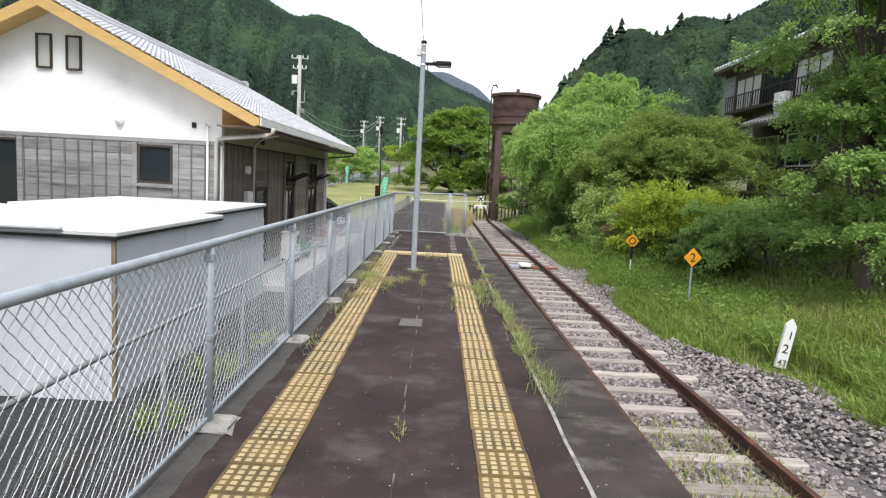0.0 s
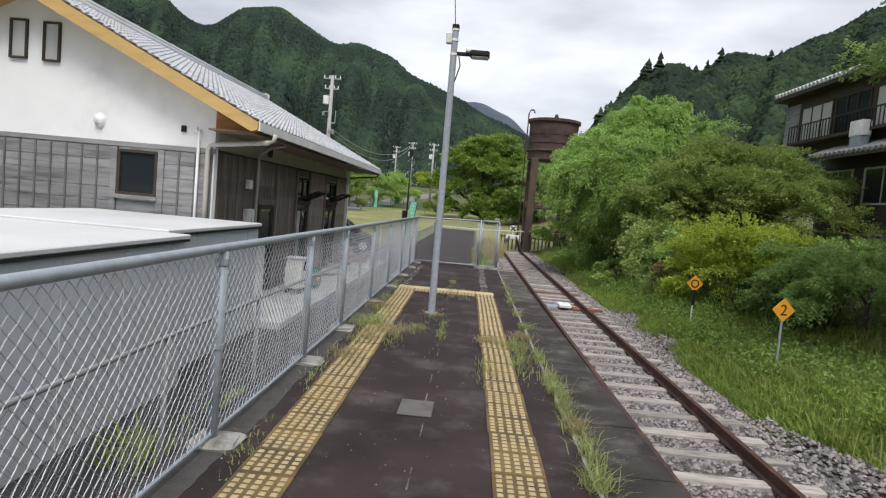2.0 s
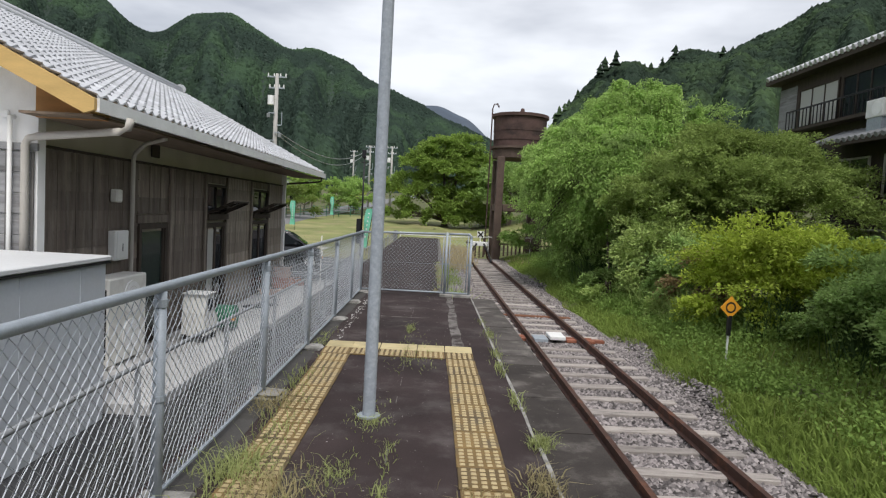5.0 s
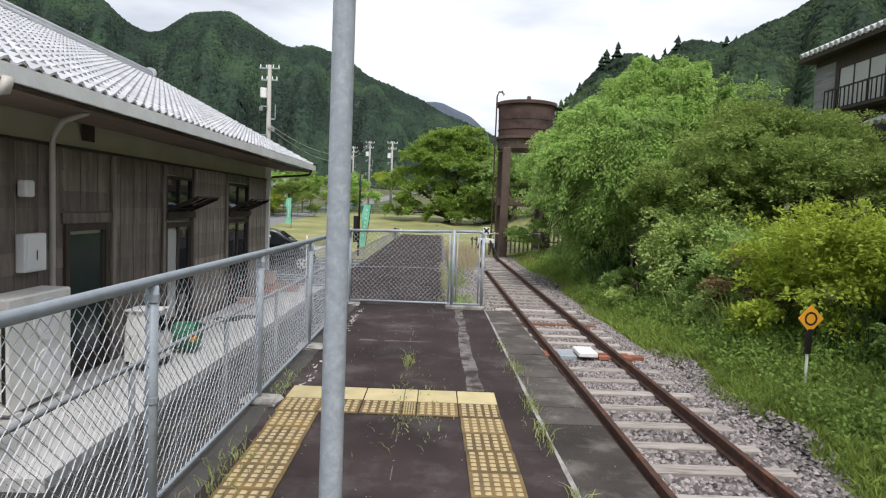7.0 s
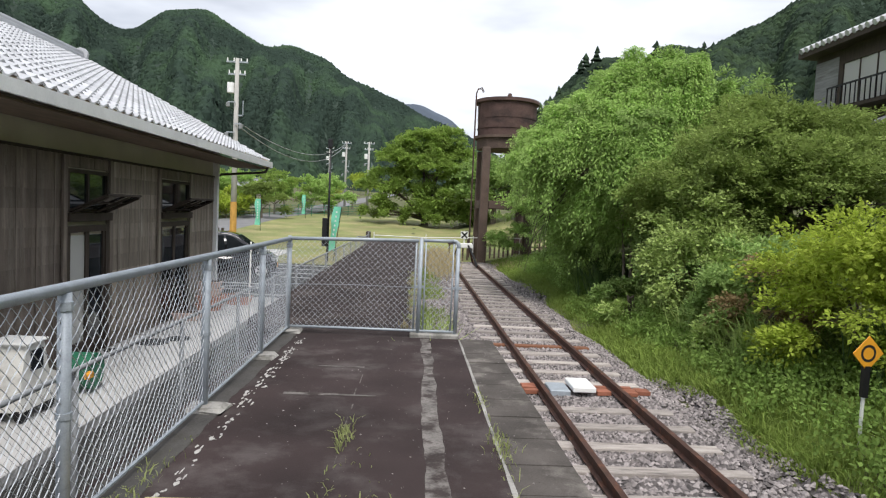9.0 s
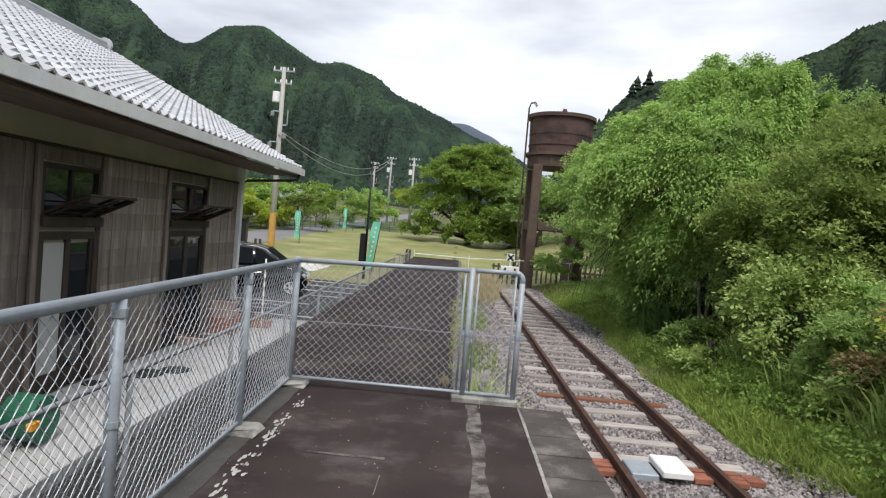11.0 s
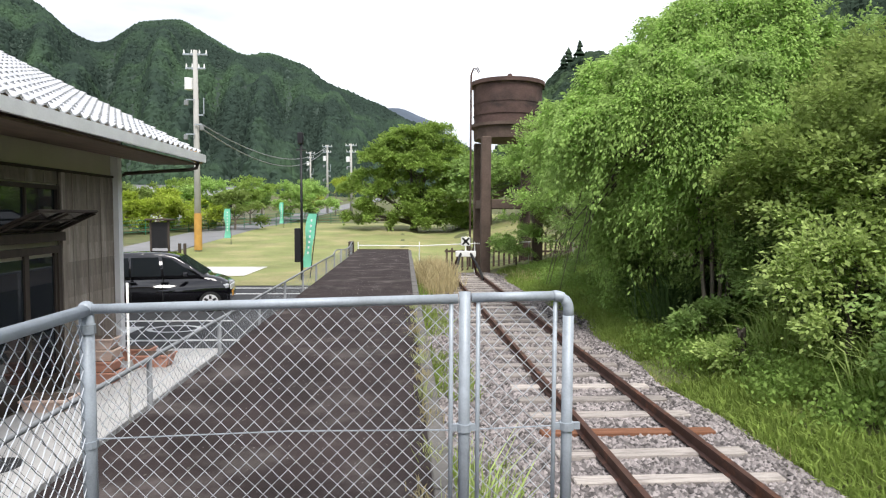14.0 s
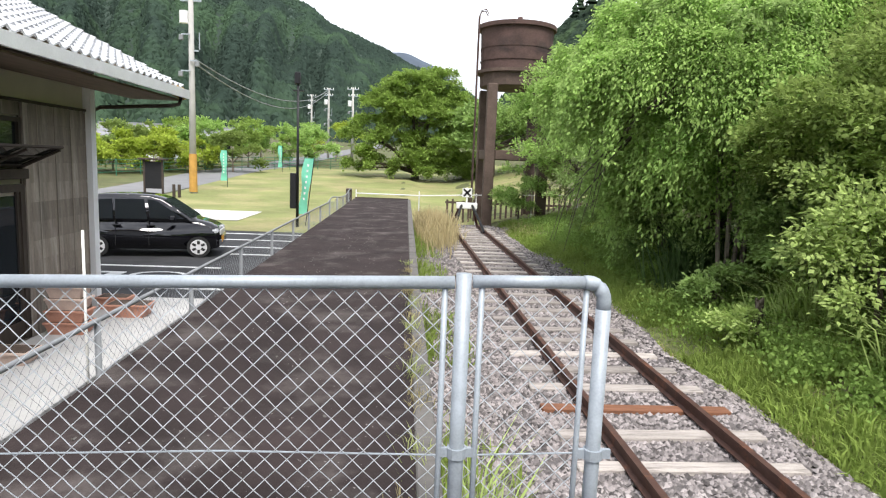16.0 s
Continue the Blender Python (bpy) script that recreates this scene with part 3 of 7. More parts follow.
for y0, y1, x0, x1 in ((15.6, 15.68, -0.75, 0.02), (16.55, 16.6, -0.7, -0.15)):
    bm.free()
    bm = ragged("x", (y0 + y1) / 2, x0, x1, 0.022, 0.03, 0.02)
    part("strip", bm, M_SMEAR, strip_bits)
    bm = B()
bm.free()
for i in range(120):
    y = random.uniform(13.7, 18.0)
    x = -0.98 + random.gauss(0, 0.03) - (y - 14) * 0.01
    long, wide = random.uniform(0.01, 0.055), random.uniform(0.004, 0.017)
    bm = B()
    ring = []
    for k in range(9):
        g, w = k * math.tau / 9, random.uniform(0.6, 1.15)
        ring.append(bm.verts.new((x + wide * w * math.cos(g), y + long * w * math.sin(g), 0.0042 + i * 0.00002)))
    bm.faces.new(ring)
    part("paint_flake", bm, M_FLAKE, strip_bits)
joint = thing("platform_joint", (0, 8, 0), "crumbling lengthwise joint down the middle of the platform", "joint", kind="structure")
bm = B()
y = -3.0
while y < 16.2:
    x = plat_x(-0.13, y) + random.uniform(-0.012, 0.012)
    L = random.uniform(0.08, 0.35)
    w = random.uniform(0.002, 0.006)
    box(bm, x - w, x + w, y, y + L, 0.001, 0.004)
    y += L + random.uniform(0.02, 0.5)
part("filler", bm, M_SMEAR, joint)
cover = thing("inspection_cover", (-0.12, 6.9, 0), "small grey square inspection cover set in the platform", "cover")
simple_box("lid", (-0.25, 0.0, 6.75, 7.1, 0.001, 0.012), M_PATCH, cover, bevel=0.004)

# ---- fences ----
def chain_mesh(name, length, height, parent, place, pitch=0.072, r=0.0021):
    """Woven diamond mesh; place maps (along, up) to the world. Zigzag wires, three-sided."""
    half = pitch / 2
    n = int(length / half)
    m = int(height / half)
    i, j = np.meshgrid(np.arange(n), np.arange(m + 1), indexing="ij")
    u = (i + (i + j) % 2) * half
    w = j * height / m
    off = np.where((j % 2) == 0, 0.002, -0.002)
    p = place(u, w, off)
    nrm = place(u * 0, w * 0, off * 0 + 1.0) - place(u * 0, w * 0, off * 0)
    along = place(u * 0 + 1, w * 0, off * 0) - place(u * 0, w * 0, off * 0)
    ring = [p + nrm * r * 1.2, p - nrm * r * 0.6 + along * r, p - nrm * r * 0.6 - along * r]
    v = np.stack(ring, 2).reshape(-1, 3)
    base = (np.arange(n)[:, None] * (m + 1) + np.arange(m)[None]).ravel() * 3
    faces = np.concatenate([np.column_stack([base + a, base + b, base + 3 + b, base + 3 + a]) for a, b in ((0, 1), (1, 2), (2, 0))])
    return raw(name, v, faces.tolist(), M_WIRE, parent)


FX = -1.25
POSTS = [-2.1, -0.1, 1.9, 3.82, 5.94, 7.9, 9.45, 11.45, 13.28, 15.17, 16.86]
fence = thing("chain_link_fence", (FX, 8, 0), "grey galvanised chain-link fence along the platform, on concrete footings", "fence")
for y in POSTS + [18.2]:
    bm = B()
    tube(bm, (FX, y, -0.05), (FX, y, 1.14), 0.03, n=10)
    p = part("post", bm, M_GALV, fence, smooth=True)
    bm = B()
    tube(bm, (FX, y, 0.565), (FX, y, 0.595), 0.036, n=10)
    part("clamp", bm, M_GALV, p)
    part("collar", tube(B(), (FX, y, 1.06), (FX, y, 1.10), 0.036, n=10), M_GALV, p)
bm = B()
tube(bm, (FX, -9, 1.16), (FX, 18.2, 1.16), 0.027, n=10)
part("top_rail", bm, M_GALV, fence, smooth=True)
bm = B()
tube(bm, (FX, -9, 0.06), (FX, 18.2, 0.06), 0.013, n=6)
part("bottom_rail", bm, M_GALV, fence)
wire = chain_mesh("wire_mesh", 20.3, 1.06, fence, lambda u, w, o: np.stack([FX + o, -2.1 + u, 0.07 + w], -1))
tagged(wire, "diamond chain-link wire mesh", kind="stuff")
for y in POSTS + [18.2]:
    f = thing("fence_footing", (FX, y, 0), "rough pale concrete footing of the fence post", "footing", "fence footings")
    bm = B()
    box(bm, FX - 0.1, FX + 0.17, y - 0.13, y + 0.11, -0.02, 0.04, 0.02)
    for v in bm.verts:
        v.co.x += random.uniform(-0.025, 0.025)
        v.co.y += random.uniform(-0.03, 0.03)
    part("block", bm, M_DIRTYCONC, f)

GY = 18.2
gate = thing("chain_link_gate", (-0.2, GY, 0), "grey galvanised chain-link barrier across the platform end", "gate")
for x, top in ((0.31, 1.19), (0.43, 1.19), (0.775, 1.19)):
    bm = B()
    tube(bm, (x, GY, 0.06), (x, GY, top), 0.010, n=8)
    part("frame_bar", bm, M_GALV, gate, smooth=True)
for x, top in ((0.37, 1.235), (0.835, 1.13)):
    bm = B()
    tube(bm, (x, GY, 0.0), (x, GY, top), 0.0255, n=12)
    p = part("post", bm, M_GALV, gate, smooth=True)
    bm = B()
    tube(bm, (x, GY, 0.61), (x, GY, 0.645), 0.033, n=12)
    box(bm, x - 0.06, x + 0.06, GY - 0.008, GY + 0.008, 0.612, 0.643)
    part("clamp", bm, M_GALV, p)
for x0, z0, x1, z1 in ((FX, 1.165, 0.34, 1.205), (0.40, 1.21, 0.775, 1.217)):
    bm = B()
    tube(bm, (x0, GY, z0), (x1, GY, z1), 0.0215, n=10)
    part("top_rail", bm, M_GALV, gate, smooth=True)
bm = B()
path_tube(bm, [(0.765, GY, 1.216)] + [(0.775 + 0.06 * math.sin(a), GY, 1.157 + 0.06 * math.cos(a)) for a in np.linspace(0, math.pi / 2, 7)] + [(0.835, GY, 1.12)], 0.0245, 12)
part("elbow", bm, M_GALV, gate, smooth=True)
bm = B()
bmesh.ops.create_uvsphere(bm, u_segments=12, v_segments=8, radius=0.036, matrix=Matrix.Translation((FX, GY, 1.165)))
part("corner_cap", bm, M_GALV, gate, smooth=True)
bm = B()
tube(bm, (FX, GY, 0.075), (0.83, GY, 0.075), 0.016, n=8)
part("bottom_rail", bm, M_GALV, gate, smooth=True)
bm = B()
path_tube(bm, [(FX, GY, 0.6), (-0.4, GY, 0.622), (0.37, GY, 0.615), (0.83, GY, 0.63)], 0.0032, 5)
part("middle_wire", bm, M_GALV, gate)
wire = chain_mesh("wire_mesh", 2.0, 1.08, gate, lambda u, w, o: np.stack([FX + 0.05 + u, GY + o, 0.09 + w], -1), r=0.0022)
tagged(wire, "diamond chain-link wire mesh", kind="stuff")
plinth = thing("gate_plinth", (0.6, GY, 0), "short concrete kerb under the barrier", "plinth")
part("block", box(B(), 0.27, 0.88, GY - 0.08, GY + 0.1, -1.1, 0.05, 0.012), M_DIRTYCONC, plinth)

LX = -2.02
M_OLDGALV = mat("dull_galvanised", (0.24, 0.25, 0.26), 0.7, 0.1, var=0.2)
low_fence = thing("low_fence", (LX, 18, -1.07), "low grey chain-link fence beside the car park", "fence")
ys = np.arange(-3, 42, 1.98)
rail_z = lambda y: 0.36 + (0.06 * math.sin((y - 34) * 1.1) if y > 34 else 0.0)
for y in ys:
    bm = B()
    tube(bm, (LX, y, -1.09), (LX, y, rail_z(y)), 0.024, n=8)
    part("post", bm, M_OLDGALV, low_fence, smooth=True)
bm = B()
path_tube(bm, [(LX + (0.0 if y < 34 else 0.05 * math.sin(y)), y, rail_z(y)) for y in np.concatenate([[-3], np.arange(0, 34, 4), np.arange(34, 42.5, 0.7)])], 0.019, 7)
part("top_rail", bm, M_OLDGALV, low_fence, smooth=True)
wire = chain_mesh("wire_mesh", 44.5, 1.3, low_fence, lambda u, w, o: np.stack([LX + o, -3 + u, -0.97 + w], -1), pitch=0.1, r=0.0013)
wire.data.materials[0] = M_OLDGALV
tagged(wire, "diamond chain-link wire mesh", kind="stuff")

GZ_ = -1.07
M_MOSS = mat("dark_mossy_asphalt", (0.028, 0.028, 0.027), 0.95, var=0.4, scale=1.5, fine=40, bump=0.6, stain=(0.05, 0.055, 0.03), stain_scale=0.8, stain_at=0.62)
# ---- rear platform beyond the barrier ----
rear = thing("rear_platform", (-0.9, 30, -1.05), "disused dark platform strip beyond the barrier", "platform", kind="structure")
part("surface", prism(B(), [(-1.42, 18.154), (0.27, 18.154), (0.27, 43.0), (-1.95, 43.0), (-1.95, 19.0)], "z", -1.1, -0.004), M_REAR, rear)
for i in range(62):
    y = 18.6 + i * 0.393
    bm = B()
    box(bm, 0.272, 0.40, y, y + 0.385, -1.1, 0.0 + random.uniform(-0.008, 0.008), 0.01)
    part("kerb_stone", bm, M_PATCH, rear)
far_kerb = thing("end_kerb", (-0.9, 43, 0), "dark timber stop at the end of the platform strip", "kerb", kind="structure")
simple_box("beam", (-1.95, 0.3, 42.95, 43.1, -1.1, 0.03), M_TRIMWOOD, far_kerb)

for i in range(150):
    y, x = random.uniform(18.6, 42), random.choice((random.gauss(-1.0, 0.12), random.gauss(-0.9, 0.5)))
    bm = B()
    bmesh.ops.create_circle(bm, cap_ends=True, segments=6, radius=random.uniform(0.005, 0.018), matrix=pose(x, y, 0.0, 0, 0, random.uniform(0, 90)))
    for v in bm.verts:
        v.co.y += random.uniform(-0.02, 0.02)
    part("pale_chip", bm, M_PATCH, rear)
moss = thing("gutter_strip", (-1.7, 18, GZ_), "dark mossy gutter strip below the platform side", "gutter", kind="structure")
part("bed", box(B(), -3.2, -1.43, -8, 27.3, -1.1, -1.045), M_MOSS, moss)

# ---- track ----
RZ = -0.86
def rail_x(y):
    return 2.83 - 0.006 * (y - 12)


ballast = thing("ballast", (2.8, 20, -1.08), "grey crushed stone ballast bed under the track", "ballast", kind="structure")
xs = np.linspace(0.0, 1, 14)
bv, bf = [], []
ysb = np.arange(-9, 44, 0.5)
for y in ysb:
    left = 1.15 if y < GY + 0.4 else 0.42
    right = 4.42 + 0.22 * math.sin(y * 0.45) + 0.1 * math.sin(y * 1.7) + 0.8 * min(1, max(0, (12 - y) / 4))
    for k in xs:
        x = left + (right - left) * k
        z = -1.045 + 0.012 * math.sin(x * 9 + y * 5) - 0.10 * max(0, (x - 3.95) / 0.4)
        if x > 4.15:
            z = max(z, float(ground_z(x, y)) + 0.03, float(ground_z(x + (0.3 if y < 11 else 0.1), y)) + 0.02)
        bv.append((x, y, z))
for j in range(len(ysb) - 1):
    for i in range(13):
        bf.append((j * 14 + i, j * 14 + i + 1, (j + 1) * 14 + i + 1, (j + 1) * 14 + i))
raw("bed", bv, bf, M_BALLAST, ballast, smooth=True)

# loose stones
OCT = np.array([(1, 0, 0), (0, 1, 0), (-1, 0, 0), (0, -1, 0), (0, 0, 1), (0, 0, -1)], float)
OCF = np.array([(0, 1, 4), (1, 2, 4), (2, 3, 4), (3, 0, 4), (1, 0, 5), (2, 1, 5), (3, 2, 5), (0, 3, 5)])
k = 72000
sy = np.concatenate([RNG.uniform(2, 24, k // 2), RNG.uniform(17, 30, k // 3), RNG.uniform(28, 43, k - k // 2 - k // 3)])
left = np.where(sy < GY + 0.4, 1.3, 0.45)
right = 4.42 + 0.22 * np.sin(sy * 0.45) + 0.1 * np.sin(sy * 1.7) + 0.8 * np.clip((12 - sy) / 4, 0, 1)
sx = left + (right - left) * RNG.random(k)
size = 0.022 + 0.022 * RNG.random(k)
v = OCT[None] * (size[:, None] * RNG.uniform(0.6, 1.3, (k, 6)))[..., None]
ang = RNG.random(k) * 6.28
ca, sa = np.cos(ang)[:, None], np.sin(ang)[:, None]
v = np.stack([v[..., 0] * ca - v[..., 1] * sa, v[..., 0] * sa + v[..., 1] * ca, v[..., 2] * 0.75], -1)
sz = -1.04 - 0.10 * np.maximum(0, (sx - 3.95) / 0.4)
sz = np.where(sx > 4.15, np.maximum(sz, np.maximum(ground_z(sx, sy), ground_z(sx + np.where(sy < 11, 0.3, 0.1), sy)) + 0.03), sz)
v += np.stack([sx, sy, sz + 0.03 * np.clip((sx - 3.9) / 0.3, 0, 1)], -1)[:, None]
stones = raw("loose_stones", v.reshape(-1, 3), (OCF[None] + (np.arange(k) * 6)[:, None, None]).reshape(-1, 3).tolist(), M_STONE, ballast)
tagged(stones, "angular grey ballast stones", kind="stuff")

gk = 5200
gy_ = np.concatenate([RNG.uniform(-1, 18, gk // 2), RNG.uniform(18.7, 42, gk - gk // 2)])
gx_ = np.where(gy_ < 18.1, RNG.uniform(-1.35, 1.3, gk), RNG.uniform(-1.3, 0.25, gk))
gs = 0.0018 + 0.0055 * RNG.random(gk) ** 3
gv = OCT[None] * (gs[:, None] * RNG.uniform(0.6, 1.4, (gk, 6)))[..., None] * np.array([1, 1, 0.6])
gv = gv + np.stack([gx_, gy_, np.where(gy_ < 18.1, 0.002, -0.002)], -1)[:, None]
grit = raw("grit", gv.reshape(-1, 3), (OCF[None] + (np.arange(gk) * 6)[:, None, None]).reshape(-1, 3).tolist(), M_STONE)
tagged(grit, "fine pale grit scattered over the dark asphalt", "grit", kind="stuff")

track = thing("railway_track", (2.8, 20, -1.0), "single railway track with rusty rails on weathered sleepers", "track", kind="structure")
RAIL = [(-0.055, 0), (0.055, 0), (0.055, 0.012), (0.012, 0.028), (0.012, 0.10), (0.032, 0.112), (0.032, 0.14), (-0.032, 0.14), (-0.032, 0.112), (-0.012, 0.10), (-0.012, 0.028), (-0.055, 0.012)]
for s in (-0.565, 0.565):
    bm = B()
    lo = [bm.verts.new((rail_x(-9) + s + a, -9, RZ - 0.14 + b)) for a, b in RAIL]
    hi = [bm.verts.new((rail_x(42.2) + s + a, 42.2, RZ - 0.14 + b)) for a, b in RAIL]
    bm.faces.new(lo), bm.faces.new(hi)
    for i in range(12):
        bm.faces.new((lo[i], lo[(i + 1) % 12], hi[(i + 1) % 12], hi[i]))
    part("rail", bm, M_RAIL, track)
bm = B()
box(bm, -1.05, 1.05, -0.1, 0.1, -0.1, 0.0, 0.012)
bmesh.ops.recalc_face_normals(bm, faces=bm.faces)
me_sleeper = bpy.data.meshes.new("sleeper")
bm.to_mesh(me_sleeper)
bm.free()
me_sleeper.materials.append(M_SLEEPER)
me_sleeper_red = me_sleeper.copy()
me_sleeper_red.materials[0] = M_SLEEPER_RED
for i in range(77):
    y = -8.6 + i * 0.665
    if 19.3 < y < 19.75:
        continue
    red = abs(y - 22.55) < 0.34
    o = piece("sleeper", me_sleeper_red if red else me_sleeper, track, (rail_x(y) + random.uniform(-0.05, 0.05), y, RZ - 0.128 - random.uniform(0, 0.016)), random.uniform(-0.012, 0.012))
    o.scale = (1.0, random.uniform(0.75, 1.05), 1)

# ---- station building ----
GZ = -1.07
BX, BX2, BY, BY2 = -4.78, -12.12, 14.0, 26.65
RIDGE, EAVE_X, EAVE_Z, PITCH = -8.45, -3.8, 2.72, 0.5
SX = -4.9
roof_z = lambda x: EAVE_Z + (EAVE_X - x) * PITCH if x > RIDGE else EAVE_Z + (x - (2 * RIDGE - EAVE_X)) * PITCH
hall = thing("station_building", (-8.5, 20, GZ), "single-storey timber station building with white plaster gable and grey tiled roof", "building")
low = roof_z(BX) - 0.14
# gable walls with true window openings left as frames proud of the wall
for y0, y1 in ((BY, BY + 0.15), (BY2 - 0.15, BY2)):
    bm = B()
    prism(bm, [(BX2, GZ), (BX, GZ), (BX, low), (RIDGE, roof_z(RIDGE) - 0.14), (BX2, low)], "y", y0, y1)
    part("gable_wall", bm, M_PLASTER, hall)
for x0, x1 in ((SX - 0.15, SX), (BX2, BX2 + 0.15)):
    part("side_wall", box(B(), x0, x1, BY + 0.15, BY2 - 0.15, GZ, low), M_BEIGE, hall)
part("sill_beam", box(B(), BX2, BX + 0.02, BY - 0.05, BY - 0.003, 2.1, 2.19, 0.006), M_GREYWOOD, hall)


def window(parent, axis, at, u0, u1, z0, z1, depth=0.06, bars=1, glass=None, frame_mat=None, sign=-1, w=0.05):
    """A framed window on a wall plane. axis: the wall's normal axis; sign: the way it faces."""
    glass, frame_mat = glass or M_GLASS, frame_mat or M_TRIMWOOD

    def b(bm, a0, a1, c0, c1, d0, d1):
        lo, hi = sorted((at + sign * d0, at + sign * d1))
        if axis == "y":
            return box(bm, a0, a1, lo, hi, c0, c1)
        return box(bm, lo, hi, a0, a1, c0, c1)
    wd = part("window", b(B(), u0 - w, u1 + w, z0 - w, z1 + w, 0.001, 0.0045), frame_mat, parent)
    for a0, a1, c0, c1 in ((u0 - w, u0, z0 - w, z1 + w), (u1, u1 + w, z0 - w, z1 + w), (u0, u1, z1, z1 + w), (u0, u1, z0 - w, z0)):
        part("frame_bar", b(B(), a0, a1, c0, c1, 0.005, depth), frame_mat, wd)
    for i in range(bars):
        c = u0 + (u1 - u0) * (i + 1) / (bars + 1)
        part("mullion", b(B(), c - 0.02, c + 0.02, z0, z1, 0.019, depth * 0.8), frame_mat, wd)
    step = (u1 - u0) / (bars + 1)
    for i in range(bars + 1):
        bm = B()
        b(bm, u0 + i * step + 0.002, u0 + (i + 1) * step - 0.002, z0, z1, 0.006, 0.018)
        part("pane", bm, glass, wd)
    return wd


window(hall, "y", BY, -6.57, -5.9, 1.25, 2.0, bars=0)
part("sill", box(B(), -6.65, -5.82, BY - 0.1, BY - 0.003, 1.12, 1.195, 0.006), M_GREYWOOD, hall)
window(hall, "y", BY, -10.9, -9.3, 0.2, 2.0, bars=1)
window(hall, "y", BY, -8.79, -8.52, 3.62, 4.28, bars=0, glass=M_CURTAIN, w=0.035)
window(hall, "y", BY, -8.14, -7.88, 3.6, 4.26, bars=0, glass=M_CURTAIN, w=0.035)
# weathered boards with battens
M_BATTEN = mat("dark_grey_batten", (0.15, 0.145, 0.14), 0.9, var=0.3, scale=3, fine=40)
for x0, x1 in ((-9.15, -6.72), (-5.75, -4.82), (-12.2, -11.05)):
    for i, z in enumerate(np.arange(-1.0, 2.0, 0.2577)):
        part("board", box(B(), x0, x1, BY - 0.025 - 0.006 * (i % 2), BY - 0.003, z, min(z + 0.252, 2.092), 0.005), M_GREYWOOD, hall)
    for x in np.linspace(x0, x1, max(3, round((x1 - x0) / 0.31) + 1)):
        part("batten", box(B(), x - 0.018, x + 0.018, BY - 0.05, BY - 0.028, -1.0, 2.09, 0.003), M_BATTEN, hall)
for x in (-9.22, -6.69, -5.78):
    part("corner_post", box(B(), x - 0.06, x + 0.06, BY - 0.07, BY - 0.003, -1.05, 2.09, 0.006), M_GREYWOOD, hall)
for z in np.arange(-1.0, 1.0, 0.3):
    part("board", box(B(), -6.62, -5.86, BY - 0.028, BY - 0.003, z, z + 0.294, 0.005), M_GREYWOOD, hall)
bm = B()
bmesh.ops.create_uvsphere(bm, u_segments=12, v_segments=8, radius=0.11, matrix=Matrix.Translation((-7.02, BY - 0.02, 2.56)) @ Matrix.Diagonal((1, 0.9, 1.15, 1)))
part("vent_hood", bm, M_FASCIA, hall, "pale metal vent hood", True)
part("socket_box", box(B(), -5.43, -5.34, BY - 0.06, BY - 0.003, 2.46, 2.58, 0.01), M_BLACKMETAL, hall)
part("socket_box", box(B(), -5.2, -5.12, BY - 0.05, BY - 0.003, 2.48, 2.58, 0.01), M_FASCIA, hall)

# dark boarded side wall with beige band above
X1 = SX + 0.003
y = BY
door_spans = ((16.8, 17.9), (19.85, 21.1), (23.2, 24.8))
def lap_boards(y0, y1, z0, z1):
    wood = M_FADED if y0 > 21 else M_DARKWOOD
    n = max(1, round((z1 - z0) / 0.27))
    step = (z1 - z0) / n
    for i in range(n):
        za = z0 + i * step
        part("board", prism(B(), [(X1, za + 0.002), (X1 + 0.024, za + 0.002), (X1 + 0.024, za + 0.012), (X1 + 0.014, za + step + 0.006 if i < n - 1 else za + step), (X1, za + step)], "y", y0 + 0.002, y1 - 0.002), wood, hall)
    for yb in np.arange(y0 + 0.4, y1 - 0.15, 0.43):
        part("batten", box(B(), X1 + 0.0245, X1 + 0.031, yb - 0.011, yb + 0.011, z0, z1, 0.003), wood, hall)


for y0, y1 in ((BY + 0.16, 16.8), (17.9, 19.85), (21.1, 23.2), (24.8, BY2)):
    lap_boards(y0, y1, GZ + 0.05, 2.16)
for y0, y1 in door_spans:
    lap_boards(y0, y1, 1.98 if y0 > 18 else 1.31, 2.16)
for yb in (14.2, 18.03, 19.79, 21.16, 23.14, 24.86, 26.59):
    part("wall_post", box(B(), X1 + 0.03, X1 + 0.075, yb - 0.05, yb + 0.05, GZ + 0.05, 2.155, 0.005), M_FADED if yb > 22 else M_DARKWOOD, hall)
part("wall_plate", box(B(), X1, X1 + 0.05, BY + 0.16, BY2, 2.162, 2.2, 0.005), M_TRIMWOOD, hall)


def bay_door(y0, y1, ztop, leaves, glass, label):
    d = part("door", box(box(box(B(), X1, X1 + 0.06, y0, y0 + 0.09, GZ + 0.1, ztop), X1, X1 + 0.06, y1 - 0.09, y1, GZ + 0.1, ztop), X1, X1 + 0.06, y0 + 0.09, y1 - 0.09, ztop - 0.1, ztop), M_TRIMWOOD, hall, label)
    w = (y1 - y0 - 0.18) / leaves
    for i in range(leaves):
        a = y0 + 0.09 + i * w
        part("pane", box(B(), X1, X1 + 0.012, a + 0.05, a + w - 0.05, GZ + 0.35, ztop - 0.15), glass if i == 0 else M_GLASS, d)
        part("leaf_frame", box(box(box(B(), X1, X1 + 0.035, a, a + 0.05, GZ + 0.1, ztop - 0.1), X1, X1 + 0.035, a + w - 0.05, a + w, GZ + 0.1, ztop - 0.1), X1, X1 + 0.034, a + 0.05, a + w - 0.05, GZ + 0.1, GZ + 0.35), M_TRIMWOOD, d)


